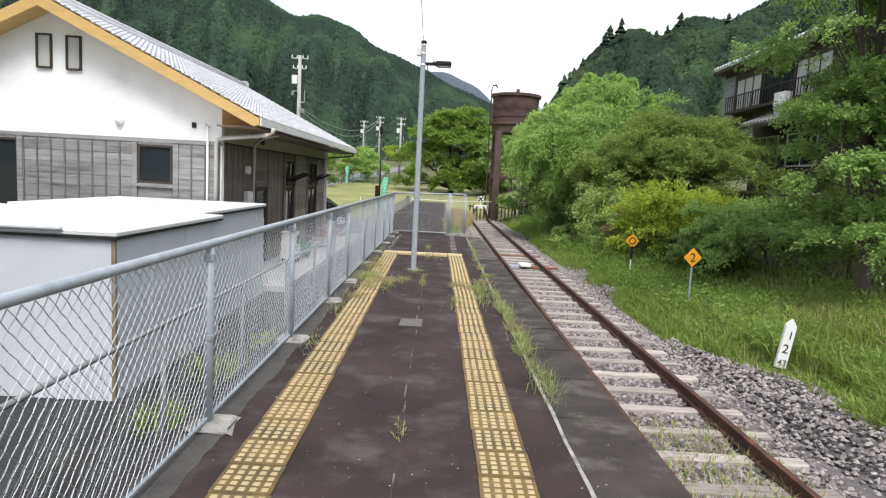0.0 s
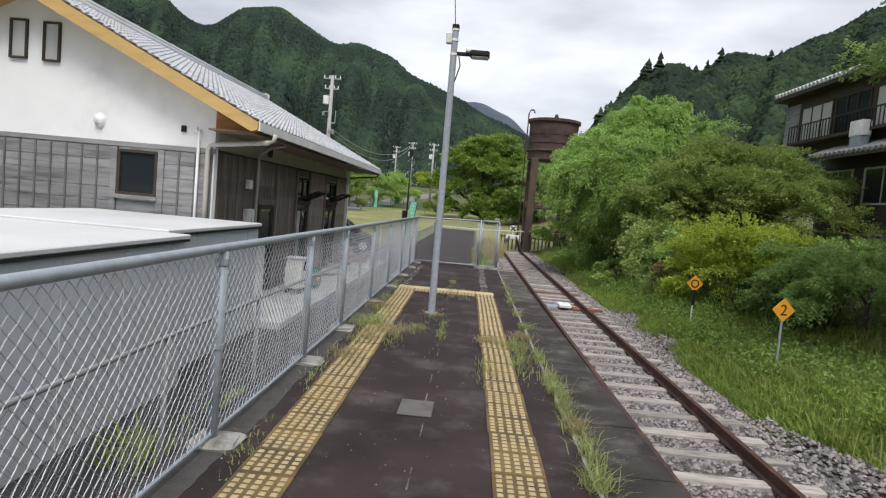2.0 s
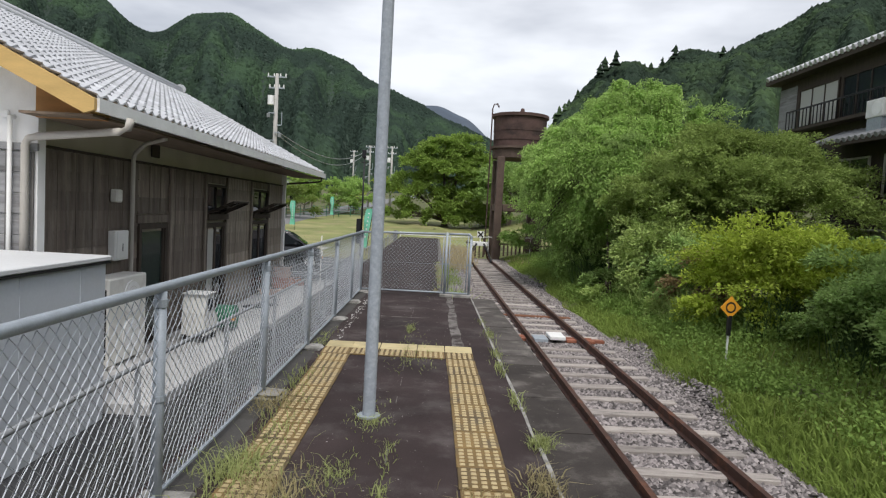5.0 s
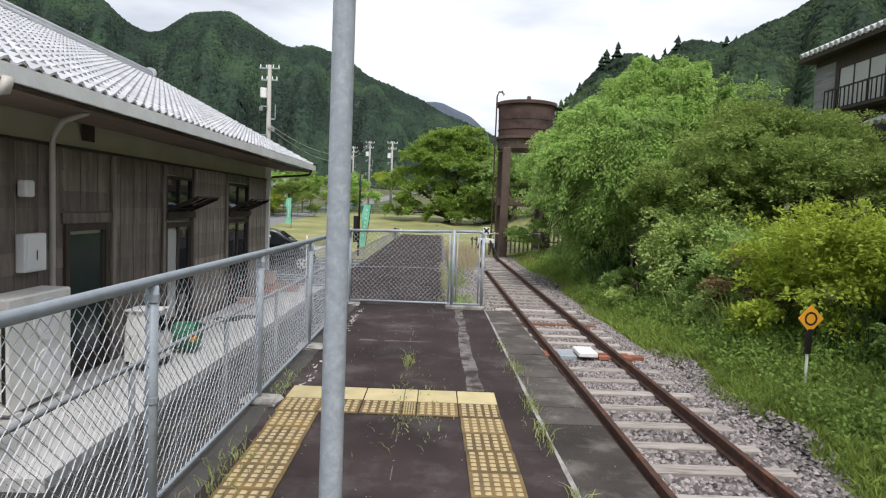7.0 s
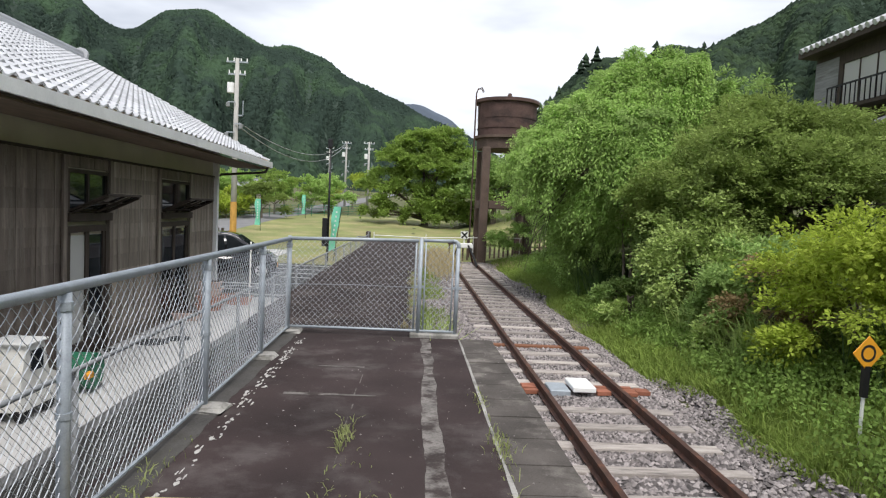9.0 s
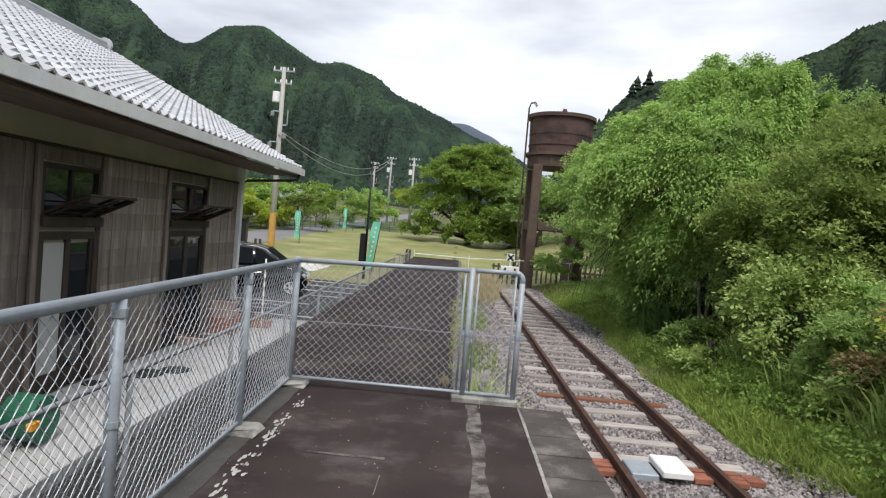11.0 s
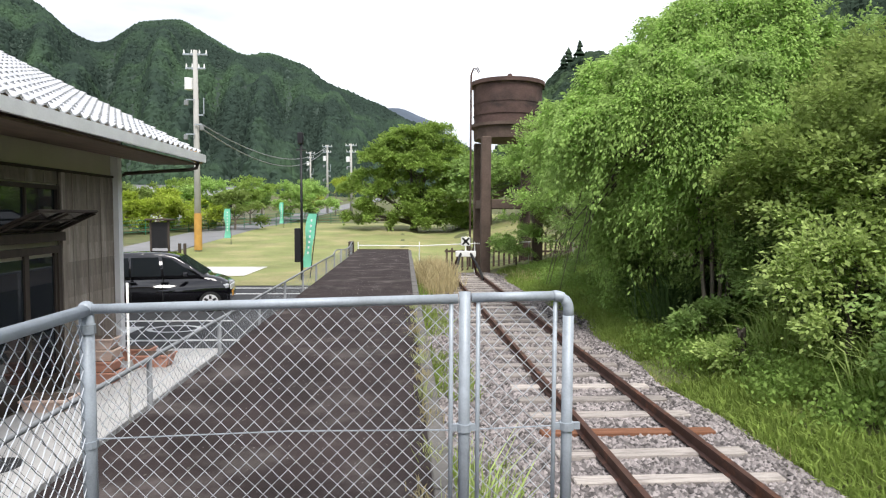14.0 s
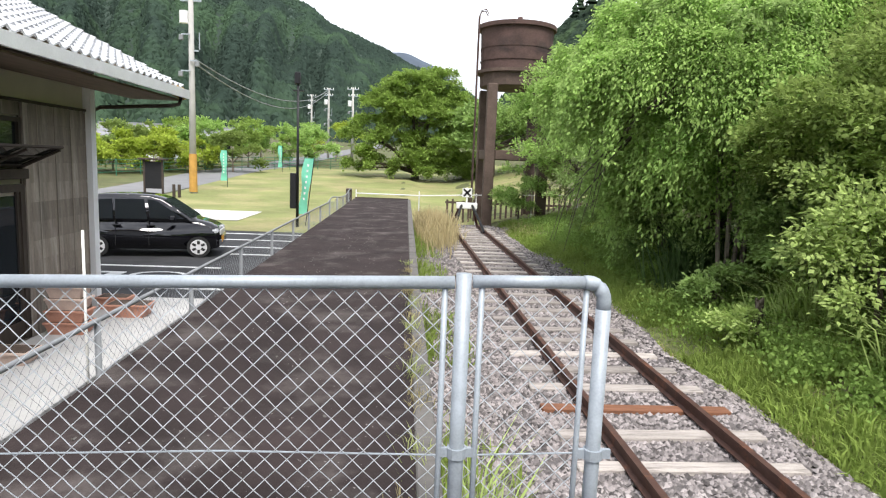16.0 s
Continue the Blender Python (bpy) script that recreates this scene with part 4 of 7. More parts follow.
M_GREENGLASS = glass_mat("greenish_door_glass", (0.035, 0.05, 0.045), 0.15)
bay_door(16.8, 17.9, 1.15, 1, M_GREENGLASS, "dark framed glazed door")
part("door_panel", box(B(), X1, X1 + 0.05, 16.75, 18.0, 1.155, 1.3), M_DARKWOOD, hall)
bay_door(19.85, 21.1, 1.1, 2, M_CURTAIN, "dark sliding door with pale curtain")
bay_door(23.2, 24.8, 1.1, 2, M_GLASS, "dark sliding glazed door")
for y0, y1 in ((19.92, 21.03), (23.27, 24.73)):
    window(hall, "x", SX, y0, y1, 1.37, 1.9, bars=1, sign=1, w=0.06)
    aw = part("awning_frame", B(), M_TRIMWOOD, hall, "open top-hung shutter on stays")
    for ya in (y0 + 0.05, y0 + 0.7, y1 - 0.05):
        bm = B()
        tube(bm, (SX + 0.06, ya, 1.3), (SX + 0.6, ya, 1.56), 0.018, n=6)
        part("stay", bm, M_TRIMWOOD, aw)
    tilt = Matrix.Translation((SX + 0.62, 0, 1.6)) @ Matrix.Rotation(radians(-25), 4, "Y")
    part("shutter", box(B(), -0.56, -0.03, y0 + 0.03, y1 - 0.03, -0.004, 0.004, 0, tilt), M_GLASS, aw)
    for x0, x1, ya, yb in ((-0.04, 0.0, y0, y1), (-0.62, -0.58, y0, y1), (-0.32, -0.29, y0, y1), (-0.58, -0.04, y0, y0 + 0.035), (-0.58, -0.04, y1 - 0.035, y1)):
        part("shutter_rail", box(B(), x0, x1, ya, yb, -0.014, 0.014, 0.003, tilt), M_TRIMWOOD, aw)
    part("ledge", box(B(), X1, X1 + 0.12, y0 - 0.08, y1 + 0.08, 1.17, 1.3, 0.006), M_TRIMWOOD, hall)
part("vent", box(B(), X1 + 0.03, X1 + 0.06, 17.2, 17.5, 2.3, 2.54, 0.01), M_TRIMWOOD, hall, "dark square wall vent")
part("wall_lamp", box(B(), X1 + 0.04, X1 + 0.16, 15.85, 16.02, 1.5, 1.7, 0.02), M_OFFWHITE, hall, "small white wall lamp")
bm = B()
path_tube(bm, [(SX + 0.1, 16.45, GZ), (SX + 0.1, 16.45, 2.2), (SX + 0.14, 16.42, 2.3), (SX + 0.5, 16.0, 2.42), (EAVE_X - 0.2, 15.8, 2.5)], 0.035)
part("downpipe", bm, M_GUTTER, hall, smooth=True)
bm = B()
path_tube(bm, [(-4.86, 13.88, GZ), (-4.86, 13.88, 2.16), (-4.82, 13.88, 2.24), (-4.72, 13.88, 2.27), (-3.75, 13.9, 2.38), (-3.64, 13.9, 2.42), (-3.62, 13.92, 2.54)], 0.048)
part("downpipe", bm, M_GUTTER, hall, "beige plastic downpipe", True)
bm = B()
path_tube(bm, [(-5.06, 13.9, GZ), (-5.06, 13.9, 2.5), (-5.06, 13.98, 2.5)], 0.028)
part("downpipe", bm, M_WHITE, hall, "white plastic pipe", True)

bm = B()
path_tube(bm, [(SX + 0.06, 26.72, 1.9), (SX + 0.06, 26.72, 2.2), (SX + 0.12, 26.8, 2.26), (-3.98, 27.7, 2.4), (-3.9, 27.85, 2.44), (-3.88, 27.9, 2.56)], 0.032)
part("downpipe", bm, M_TRIMWOOD, hall, "dark downpipe under the far eave", True)

# roof
RY0, RY1 = 13.5, 28.03
roof = part("roof", B(), M_ROOFBASE, hall, "grey glazed clay tiled roof")
for side in (1, -1):
    mx = lambda x: x if side == 1 else 2 * RIDGE - x
    bm = B()
    prism(bm, [(mx(EAVE_X), EAVE_Z - 0.04), (RIDGE, roof_z(RIDGE) - 0.04), (RIDGE, roof_z(RIDGE) - 0.14), (mx(EAVE_X), EAVE_Z - 0.1)], "y", RY0, RY1)
    part("deck", bm, M_SOFFIT, roof)
    bm = B()
    prism(bm, [(mx(EAVE_X) - side * 0.02, EAVE_Z - 0.165), (mx(EAVE_X) + side * 0.03, EAVE_Z - 0.165), (mx(EAVE_X) + side * 0.03, EAVE_Z - 0.012), (mx(EAVE_X) - side * 0.02, EAVE_Z - 0.012)], "y", RY0, RY1)
    part("fascia", bm, M_FASCIA, roof)
    for y0 in (RY0 - 0.06, RY1):
        bm = B()
        prism(bm, [(mx(EAVE_X + 0.0), EAVE_Z - 0.02), (RIDGE, roof_z(RIDGE) - 0.02), (RIDGE, roof_z(RIDGE) - 0.27), (mx(EAVE_X - 0.12), EAVE_Z - 0.19), (mx(EAVE_X), EAVE_Z - 0.15)], "y", y0, y0 + 0.055)
        part("barge_board", bm, M_PALEWOOD, roof, "pale yellow timber barge board")
    bm = B()
    prism(bm, [(mx(BX + 0.02), EAVE_Z - 0.21), (mx(EAVE_X - 0.1), EAVE_Z - 0.21), (mx(EAVE_X - 0.1), EAVE_Z - 0.18), (mx(BX + 0.02), EAVE_Z - 0.18)], "y", RY0 + 0.1, RY1 - 0.05)
    part("soffit", bm, M_EAVE, roof)
    bm = B()
    prism(bm, [(mx(EAVE_X - 0.1), EAVE_Z - 0.17), (RIDGE, roof_z(RIDGE) - 0.24), (RIDGE, roof_z(RIDGE) - 0.145), (mx(EAVE_X - 0.1), EAVE_Z - 0.105)], "y", RY0, BY - 0.003)
    part("verge_soffit", bm, M_PALEWOOD, roof)
part("purlin_end", prism(B(), [(-4.74, 2.5), (-3.9, 2.5), (-3.9, 2.62), (-4.74, 3.03)], "y", BY - 0.12, BY - 0.05), M_ORANGEWOOD, roof, "orange-brown timber eave panel")
for r in (0.0, 0.09):
    bm = B()
    tube(bm, (RIDGE, RY0 - 0.02, roof_z(RIDGE) + 0.02 + r), (RIDGE, 27.0, roof_z(RIDGE) + 0.02 + r), 0.11 - r * 0.3, n=10)
    part("ridge_cap", bm, M_ROOFTILE, roof, smooth=True)
for y in (RY0 - 0.05, 27.02):
    bm = B()
    tube(bm, (RIDGE, y - 0.04, roof_z(RIDGE) + 0.1), (RIDGE, y + 0.04, roof_z(RIDGE) + 0.1), 0.17, n=12)
    part("ridge_end", bm, M_ROOFTILE, roof)

# tiles: an S-shaped pantile on the near slope
TW, TL = 0.235, 0.235
sl = math.atan(PITCH)
prof = [(0.0, 0.012), (0.042, -0.012), (0.102, -0.014), (0.14, 0.012), (0.183, 0.036), (0.223, 0.012)]


def tile_verts(thick=0.03):
    v = []
    for down, lift in ((0.0, 0.012), (TL * 1.1, 0.05)):
        for a, h in prof:
            v.append((down, a, h + lift))
    for a, h in prof:
        v.append((TL * 1.1, a, h + 0.05 - thick))
    return np.array(v)


k = len(prof)
tf = [(i, i + 1, k + i + 1, k + i) for i in range(k - 1)] + [(k + i, k + i + 1, 2 * k + i + 1, 2 * k + i) for i in range(k - 1)]
tv = tile_verts()
cs, sn = math.cos(sl), math.sin(sl)
tvr = np.column_stack([tv[:, 0] * cs + tv[:, 2] * sn, tv[:, 1], -tv[:, 0] * sn + tv[:, 2] * cs])
me_tile = bpy.data.meshes.new("tile")
me_tile.from_pydata([tuple(v) for v in tvr], [], tf)
me_tile.materials.append(M_ROOFTILE)
slope_len = (EAVE_X - RIDGE) / cs
rows_t, cols_t = int(slope_len / TL) + 1, int((RY1 - RY0) / TW)
rest_v, rest_f = [], []
for r in range(rows_t):
    down = slope_len - (r + 1) * TL - 0.06
    for c in range(cols_t):
        at = np.array([RIDGE + down * cs, RY0 + 0.02 + c * TW, roof_z(RIDGE) - down * sn - 0.03])
        if r < 5:
            piece("tile", me_tile, roof, at)
        else:
            rest_f += [tuple(i + len(rest_v) for i in f) for f in tf]
            rest_v += [tuple(p) for p in tvr + at]
rest = raw("upper_tiles", rest_v, rest_f, M_ROOFTILE, roof)
tagged(rest, "grey glazed pantiles on the upper slope", kind="stuff")

walkway = thing("walkway", (-4, 20, GZ), "pale concrete walkway along the station building", "walkway", kind="structure")
part("slab", box(B(), BX + 0.04, -3.25, 13.8, 27.2, -1.1, -0.93, 0.012), M_WALK, walkway)
for x, y, r in ((-4.2, 21.4, 0.27), (-3.9, 21.75, 0.22), (-4.55, 20.7, 0.14)):
    mc = thing("drain_cover", (x, y, -0.93), "round dark iron drain cover in the concrete", "drain cover", "drain covers")
    bm = B()
    tube(bm, (x, y, -0.93), (x, y, -0.92), r, n=20)
    part("lid", bm, M_YARD, mc)

# ---- sheds by the fence ----
def shed(x0, x1, y0, y1, top, label):
    s = thing("storage_shed", ((x0 + x1) / 2, (y0 + y1) / 2, GZ), label, "shed")
    part("body", box(B(), x0, x1, y0, y1, GZ, top - 0.06, 0.01), M_SHED, s)
    part("roof", box(B(), x0 - 0.04, x1 + 0.05, y0 - 0.05, y1 + 0.03, top - 0.06, top, 0.012), M_SHEDTOP, s)
    part("drip_edge", box(B(), x0 - 0.04, x1 + 0.045, y0 - 0.045, y1 + 0.025, top - 0.09, top - 0.062), M_DARK, s)
    for y in np.arange(y0 + 0.9, y1 - 0.2, 1.0):
        part("seam", box(B(), x1, x1 + 0.006, y - 0.012, y + 0.012, GZ, top - 0.1), M_SHED, s)
    part("corner_trim", box(B(), x1 - 0.03, x1 + 0.012, y0 - 0.012, y0 + 0.03, GZ, top - 0.1), M_RUSTTRIM, s)
    return s


M_RUSTTRIM = mat("rust_streaked_trim", (0.3, 0.285, 0.255), 0.7, var=0.2, stain=(0.2, 0.145, 0.095), stain_scale=3, stain_at=0.5, stretch=(1, 1, 0.5))
shed(-9.2, -3.42, 6.85, 10.1, 0.87, "large pale grey sheet-metal storage shed with a flat white roof")
shed(-6.85, -3.72, 10.2, 13.62, 0.90, "pale grey sheet-metal storage shed with a flat white roof")
lip = thing("roof_gutter", (-5.4, 6.7, 0.87), "long dark gutter strip on the shed roof edge", "gutter")
part("strip", box(B(), -7.5, -3.95, 6.74, 6.8, 0.865, 0.905, 0.01), M_SHED, lip)

# ---- equipment along the building ----
ac = thing("outdoor_unit", (-4.65, 15.7, -0.93), "large cream air-conditioner outdoor unit on the concrete walkway", "air conditioner")
part("casing", box(B(), -4.84, -4.46, 15.12, 16.28, -0.88, 0.4, 0.02), M_OFFWHITE, ac)
for z in (-0.52, 0.07):
    bm = B()
    tube(bm, (-4.465, 15.8, z), (-4.445, 15.8, z), 0.26, n=24)
    g = part("fan_grille", bm, M_FASCIA, ac)
    for r in (0.08, 0.16, 0.24):
        bm = B()
        bmesh.ops.create_circle(bm, segments=24, radius=r, matrix=Matrix.Translation((-4.438, 15.8, z)) @ Matrix.Rotation(radians(90), 4, "Y"))
        ring = bmesh.ops.extrude_edge_only(bm, edges=bm.edges[:])
        for v in [e for e in ring["geom"] if isinstance(e, bmesh.types.BMVert)]:
            v.co += Vector((0, (v.co.y - 15.8) * 0.06, (v.co.z - z) * 0.06))
        part("ring", bm, M_OFFWHITE, g)
for i in range(6):
    part("grille_slot", box(B(), -4.82 + i * 0.06, -4.79 + i * 0.06, 15.1, 15.122, -0.75, 0.25), M_DARK, ac)
for y in (15.25, 16.1):
    part("foot", box(B(), -4.84, -4.43, y - 0.05, y + 0.05, -0.93, -0.88), M_CONC, ac)
eb = thing("meter_box", (-4.8, 16.04, 0.6), "white wall-mounted electric meter box", "meter box")
part("case", box(B(), X1 + 0.035, X1 + 0.15, 15.83, 16.25, 0.6, 1.06, 0.012), M_WHITE, eb)
part("door", box(B(), X1 + 0.151, X1 + 0.162, 15.87, 16.21, 0.63, 1.03, 0.005), M_WHITE, eb)
part("label_plate", box(B(), X1 + 0.163, X1 + 0.166, 16.03, 16.05, 0.74, 0.86), M_DARK, eb)
cart = thing("utility_cart", (-4.0, 17.5, -0.93), "white wheeled utility machine parked on the walkway", "cart")
bm = B()
prism(bm, [(17.2, -0.8), (17.85, -0.8), (17.85, -0.5), (17.7, -0.42), (17.62, -0.1), (17.3, -0.08), (17.2, -0.4)], "x", -4.25, -3.85)
part("body", bm, M_OFFWHITE, cart)
part("window", box(B(), -3.849, -3.84, 17.36, 17.58, -0.38, -0.15, 0.01), M_GLASS, cart)
part("canopy", box(B(), -4.28, -3.82, 17.24, 17.66, -0.08, -0.05, 0.01), M_WHITE, cart)
for y in (17.3, 17.75):
    for x in (-4.2, -3.9):
        bm = B()
        tube(bm, (x - 0.03, y, -0.82), (x + 0.03, y, -0.82), 0.11, n=14)
        part("wheel", bm, M_DARK, cart)
M_GREENPLASTIC = mat("green_plastic", (0.03, 0.16, 0.09), 0.5, var=0.15)
hose = thing("hose_reel", (-3.9, 18.5, -0.93), "dark green hose reel with orange fittings on the walkway", "hose reel")
bm = B()
tube(bm, (-4.05, 18.5, -0.66), (-3.72, 18.5, -0.66), 0.23, n=18)
part("drum", bm, M_GREENPLASTIC, hose)
for s in (18.28, 18.72):
    bm = B()
    tube(bm, (-3.88, s, -0.93), (-3.88, 18.5, -0.66), 0.018, n=6)
    part("leg", bm, M_DARK, hose)
part("nozzle", box(B(), -3.72, -3.66, 18.2, 18.34, -0.7, -0.62, 0.01), M_YELLOW, hose)


M_SOIL = mat("potting_soil", (0.09, 0.065, 0.05), 0.95, var=0.4, scale=8, fine=60, bump=0.6)


def planter(x, y, z, w, h, material, label, parent=None):
    p = thing("planter", (x, y, z), label, "planter", "planters")
    bm = B()
    box(bm, x - w, x + w, y - w * 0.62, y + w * 0.62, z, z + h - 0.012)
    for v in bm.verts:
        if v.co.z < z + h / 2:
            v.co.x = x + (v.co.x - x) * 0.8
            v.co.y = y + (v.co.y - y) * 0.8
    part("tub", bm, material, p)
    part("rim", box(B(), x - w - 0.012, x + w + 0.012, y - w * 0.62 - 0.012, y + w * 0.62 + 0.012, z + h - 0.03, z + h, 0.006), material, p)
    part("soil", box(B(), x - w + 0.02, x + w - 0.02, y - w * 0.62 + 0.02, y + w * 0.62 - 0.02, z + h + 0.001, z + h + 0.005), M_SOIL, p)


for i in range(4):
    planter(-4.38, 24.9, -0.93 + i * 0.165, 0.27 - 0.01 * i, 0.17, M_TERRA if i < 2 else M_TERRAPALE, "stacked empty terracotta planter by the wall")
planter(-4.0, 25.9, -0.93, 0.3, 0.2, M_TERRA, "long terracotta planter with soil on the walkway")
planter(-4.42, 26.35, -0.93, 0.24, 0.2, M_TERRA, "terracotta planter with soil on the walkway")
planter(-4.4, 23.6, -0.93, 0.28, 0.16, M_TERRAPALE, "low pale clay planter on the walkway")
mp_ = thing("marker_pole", (-2.72, 22.0, GZ), "thin white plastic marker pole", "pole")
part("rod", tube(B(), (-2.72, 22, GZ), (-2.72, 22, 0.86), 0.013, n=8), M_OFFWHITE, mp_, smooth=True)

# ---- car park ----
marks = thing("parking_lines", (-6, 34, GZ), "white painted parking bay lines and disabled-bay symbol", "road marking", kind="structure")
for y0, x0, x1 in ((31.0, -9.5, -4.1), (28.6, -8.0, -3.3), (34.6, -6.0, -3.0), (36.2, -8.5, -2.9), (37.8, -9.0, -2.9), (33.2, -4.6, -2.8)):
    part("line", box(B(), x0, x1, y0 - 0.06, y0 + 0.06, GZ, GZ + 0.014), M_LINE, marks)
bm = B()
for a in range(24):
    t0, t1 = a * math.pi / 12, (a + 1) * math.pi / 12
    vs = [bm.verts.new((-5.1 + 0.62 * c * math.cos(t), 29.9 + 0.45 * c * math.sin(t), GZ + 0.014)) for c, t in ((1, t0), (1, t1), (0.78, t1), (0.78, t0))]
    bm.faces.new(vs)
part("symbol_ring", bm, M_LINE, marks)
bm = B()
for x0, x1, y0, y1 in ((-6.9, -5.9, 30.05, 30.2), (-6.7, -6.4, 29.7, 30.05), (-6.2, -5.9, 29.5, 30.05), (-7.2, -6.9, 29.9, 30.35)):
    box(bm, x0, x1, y0, y1, GZ, GZ + 0.014)
part("symbol_seat", bm, M_LINE, marks)


def small_car(at, rz):
    c = thing("car", (0, 0, 0), "glossy black boxy kei car parked in the car park", "car")
    W = 0.735
    lower = [(-1.68, 0.3), (-1.71, 0.62), (-1.67, 0.97), (0.9, 1.0), (1.25, 0.95), (1.5, 0.86), (1.64, 0.74), (1.71, 0.55), (1.69, 0.28), (1.4, 0.2), (-1.45, 0.2)]
    bm = B()
    prism(bm, lower, "y", -W, W)
    bmesh.ops.recalc_face_normals(bm, faces=bm.faces)
    bmesh.ops.bevel(bm, geom=bm.edges[:], offset=0.06, segments=3, affect="EDGES")
    part("body", bm, M_CARPAINT, c, smooth=True)
    cab = [(-1.66, 0.93), (-1.63, 1.28), (-1.54, 1.52), (-1.38, 1.61), (-1.05, 1.645), (-0.45, 1.66), (0.05, 1.635), (0.34, 1.55), (0.7, 1.3), (1.06, 1.02), (1.12, 0.93)]
    bm = B()
    prism(bm, cab, "y", -W, W)
    for v in bm.verts:
        v.co.y *= 1 - 0.13 * max(0, (v.co.z - 0.95) / 0.7)
    bmesh.ops.recalc_face_normals(bm, faces=bm.faces)
    bmesh.ops.bevel(bm, geom=bm.edges[:], offset=0.045, segments=3, affect="EDGES")
    cabin = part("cabin", bm, M_CARPAINT, c, smooth=True)
    for s in (-1, 1):
        for outline in ([(-1.5, 1.02), (-1.42, 1.5), (-0.82, 1.54), (-0.8, 1.02)], [(-0.74, 1.02), (-0.76, 1.54), (-0.08, 1.55), (0.0, 1.02)], [(0.06, 1.04), (0.0, 1.55), (0.22, 1.51), (0.56, 1.27), (0.86, 1.04)]):
            bm = B()
            vs = [bm.verts.new((x, s * (W * (1 - 0.13 * max(0, (z - 0.95) / 0.7)) + 0.006), z)) for x, z in outline]
            f = bm.faces.new(vs)
            bmesh.ops.solidify(bm, geom=[f], thickness=0.008)
            part("side_window", bm, M_GLASS, cabin)
        for x in (-0.75, 0.03):
            part("door_gap", box(B(), x - 0.006, x + 0.006, s * (W + 0.002) - 0.003, s * (W + 0.002) + 0.003, 0.3, 0.98), M_DARK, c)
        for x in (-0.62, 0.18):
            part("door_handle", box(B(), x - 0.2, x, s * (W + 0.015) - 0.015, s * (W + 0.015) + 0.015, 0.84, 0.875, 0.01), M_CARPAINT, c)
        part("mirror", box(B(), 0.55, 0.7, s * (W + 0.1) - 0.08, s * (W + 0.1) + 0.08, 1.0, 1.14, 0.03), M_CARPAINT, c)
        for x in (-1.2, 1.22):
            bm = B()
            tube(bm, (x, s * (W - 0.16), 0.28), (x, s * (W + 0.012), 0.28), 0.285, n=24)
            wh = part("wheel", bm, M_DARK, c)
            bm = B()
            tube(bm, (x, s * (W + 0.0), 0.28), (x, s * (W + 0.022), 0.28), 0.205, n=24)
            rim = part("rim", bm, M_CHROME, wh)
            for q in range(6):
                bm = B()
                box(bm, -0.032, 0.032, -0.003, 0.003, 0.075, 0.175, 0, Matrix.Translation((x, s * (W + 0.024), 0.28)) @ Matrix.Rotation(q * math.pi / 3, 4, "Y"))
                part("spoke_gap", bm, M_DARK, rim)
        bm = B()
        box(bm, 1.4, 1.672, s * 0.575 - 0.13, s * 0.575 + 0.155, 0.63, 0.77, 0.04)
        part("headlight", bm, M_LENS, c)
        part("tail_light", box(B(), -1.72, -1.66, s * 0.62 - 0.08, s * 0.62 + 0.08, 0.75, 1.1, 0.02), M_TERRA, c)
    ws = [(0.36, -0.57, 1.54), (0.36, 0.57, 1.54), (1.03, 0.65, 1.045), (1.03, -0.65, 1.045)]
    bm = B()
    f = bm.faces.new([bm.verts.new((x + 0.012, y, z + 0.01)) for x, y, z in ws])
    bmesh.ops.solidify(bm, geom=[f], thickness=0.008)
    part("windscreen", bm, M_GLASS, cabin)
    part("grille", box(B(), 1.68, 1.712, -0.38, 0.38, 0.58, 0.72, 0.01), M_CHROME, c)
    part("number_plate", box(B(), 1.7, 1.718, -0.17, 0.17, 0.36, 0.52, 0.004), M_YELLOW, c)
    part("bumper", box(B(), 1.5, 1.715, -0.7, 0.7, 0.24, 0.5, 0.05), M_CARPAINT, c)
    c.matrix_basis = at @ Matrix.Rotation(radians(rz), 4, "Z") @ Matrix.Diagonal((1, 1, 0.94, 1))
    return c


small_car(Matrix.Translation((-6.4, 33.05, GZ + 0.012)), 8)

# ---- tactile paving ----
tact = thing("tactile_paving", (-0.2, 8, 0), "worn yellow tactile paving tiles along the platform", "tactile paving", kind="structure")


def tactile_mesh(name, dots, material):
    bm = B()
    h = 0.158
    box(bm, -h, h, -h, h, 0.001, 0.012, 0.003)
    me = bpy.data.meshes.new(name)
    bmesh.ops.recalc_face_normals(bm, faces=bm.faces)
    for f in bm.faces:
        f.material_index = 0
    if dots:
        for i in range(5):
            for j in range(5):
                cx, cy = (i - 2) * 0.059, (j - 2) * 0.059
                a = [bm.verts.new((cx + 0.018 * u, cy + 0.018 * w, 0.0121)) for u, w in ((-1, -1), (1, -1), (1, 1), (-1, 1))]
                b = [bm.verts.new((cx + 0.012 * u, cy + 0.012 * w, 0.0172)) for u, w in ((-1, -1), (1, -1), (1, 1), (-1, 1))]
                fs = [bm.faces.new(b)] + [bm.faces.new((a[q], a[(q + 1) % 4], b[(q + 1) % 4], b[q])) for q in range(4)]
                for f in fs:
                    f.material_index = 1
    bm.to_mesh(me)
    bm.free()
    me.materials.append(material)
    me.materials.append(M_DOT)
    return me


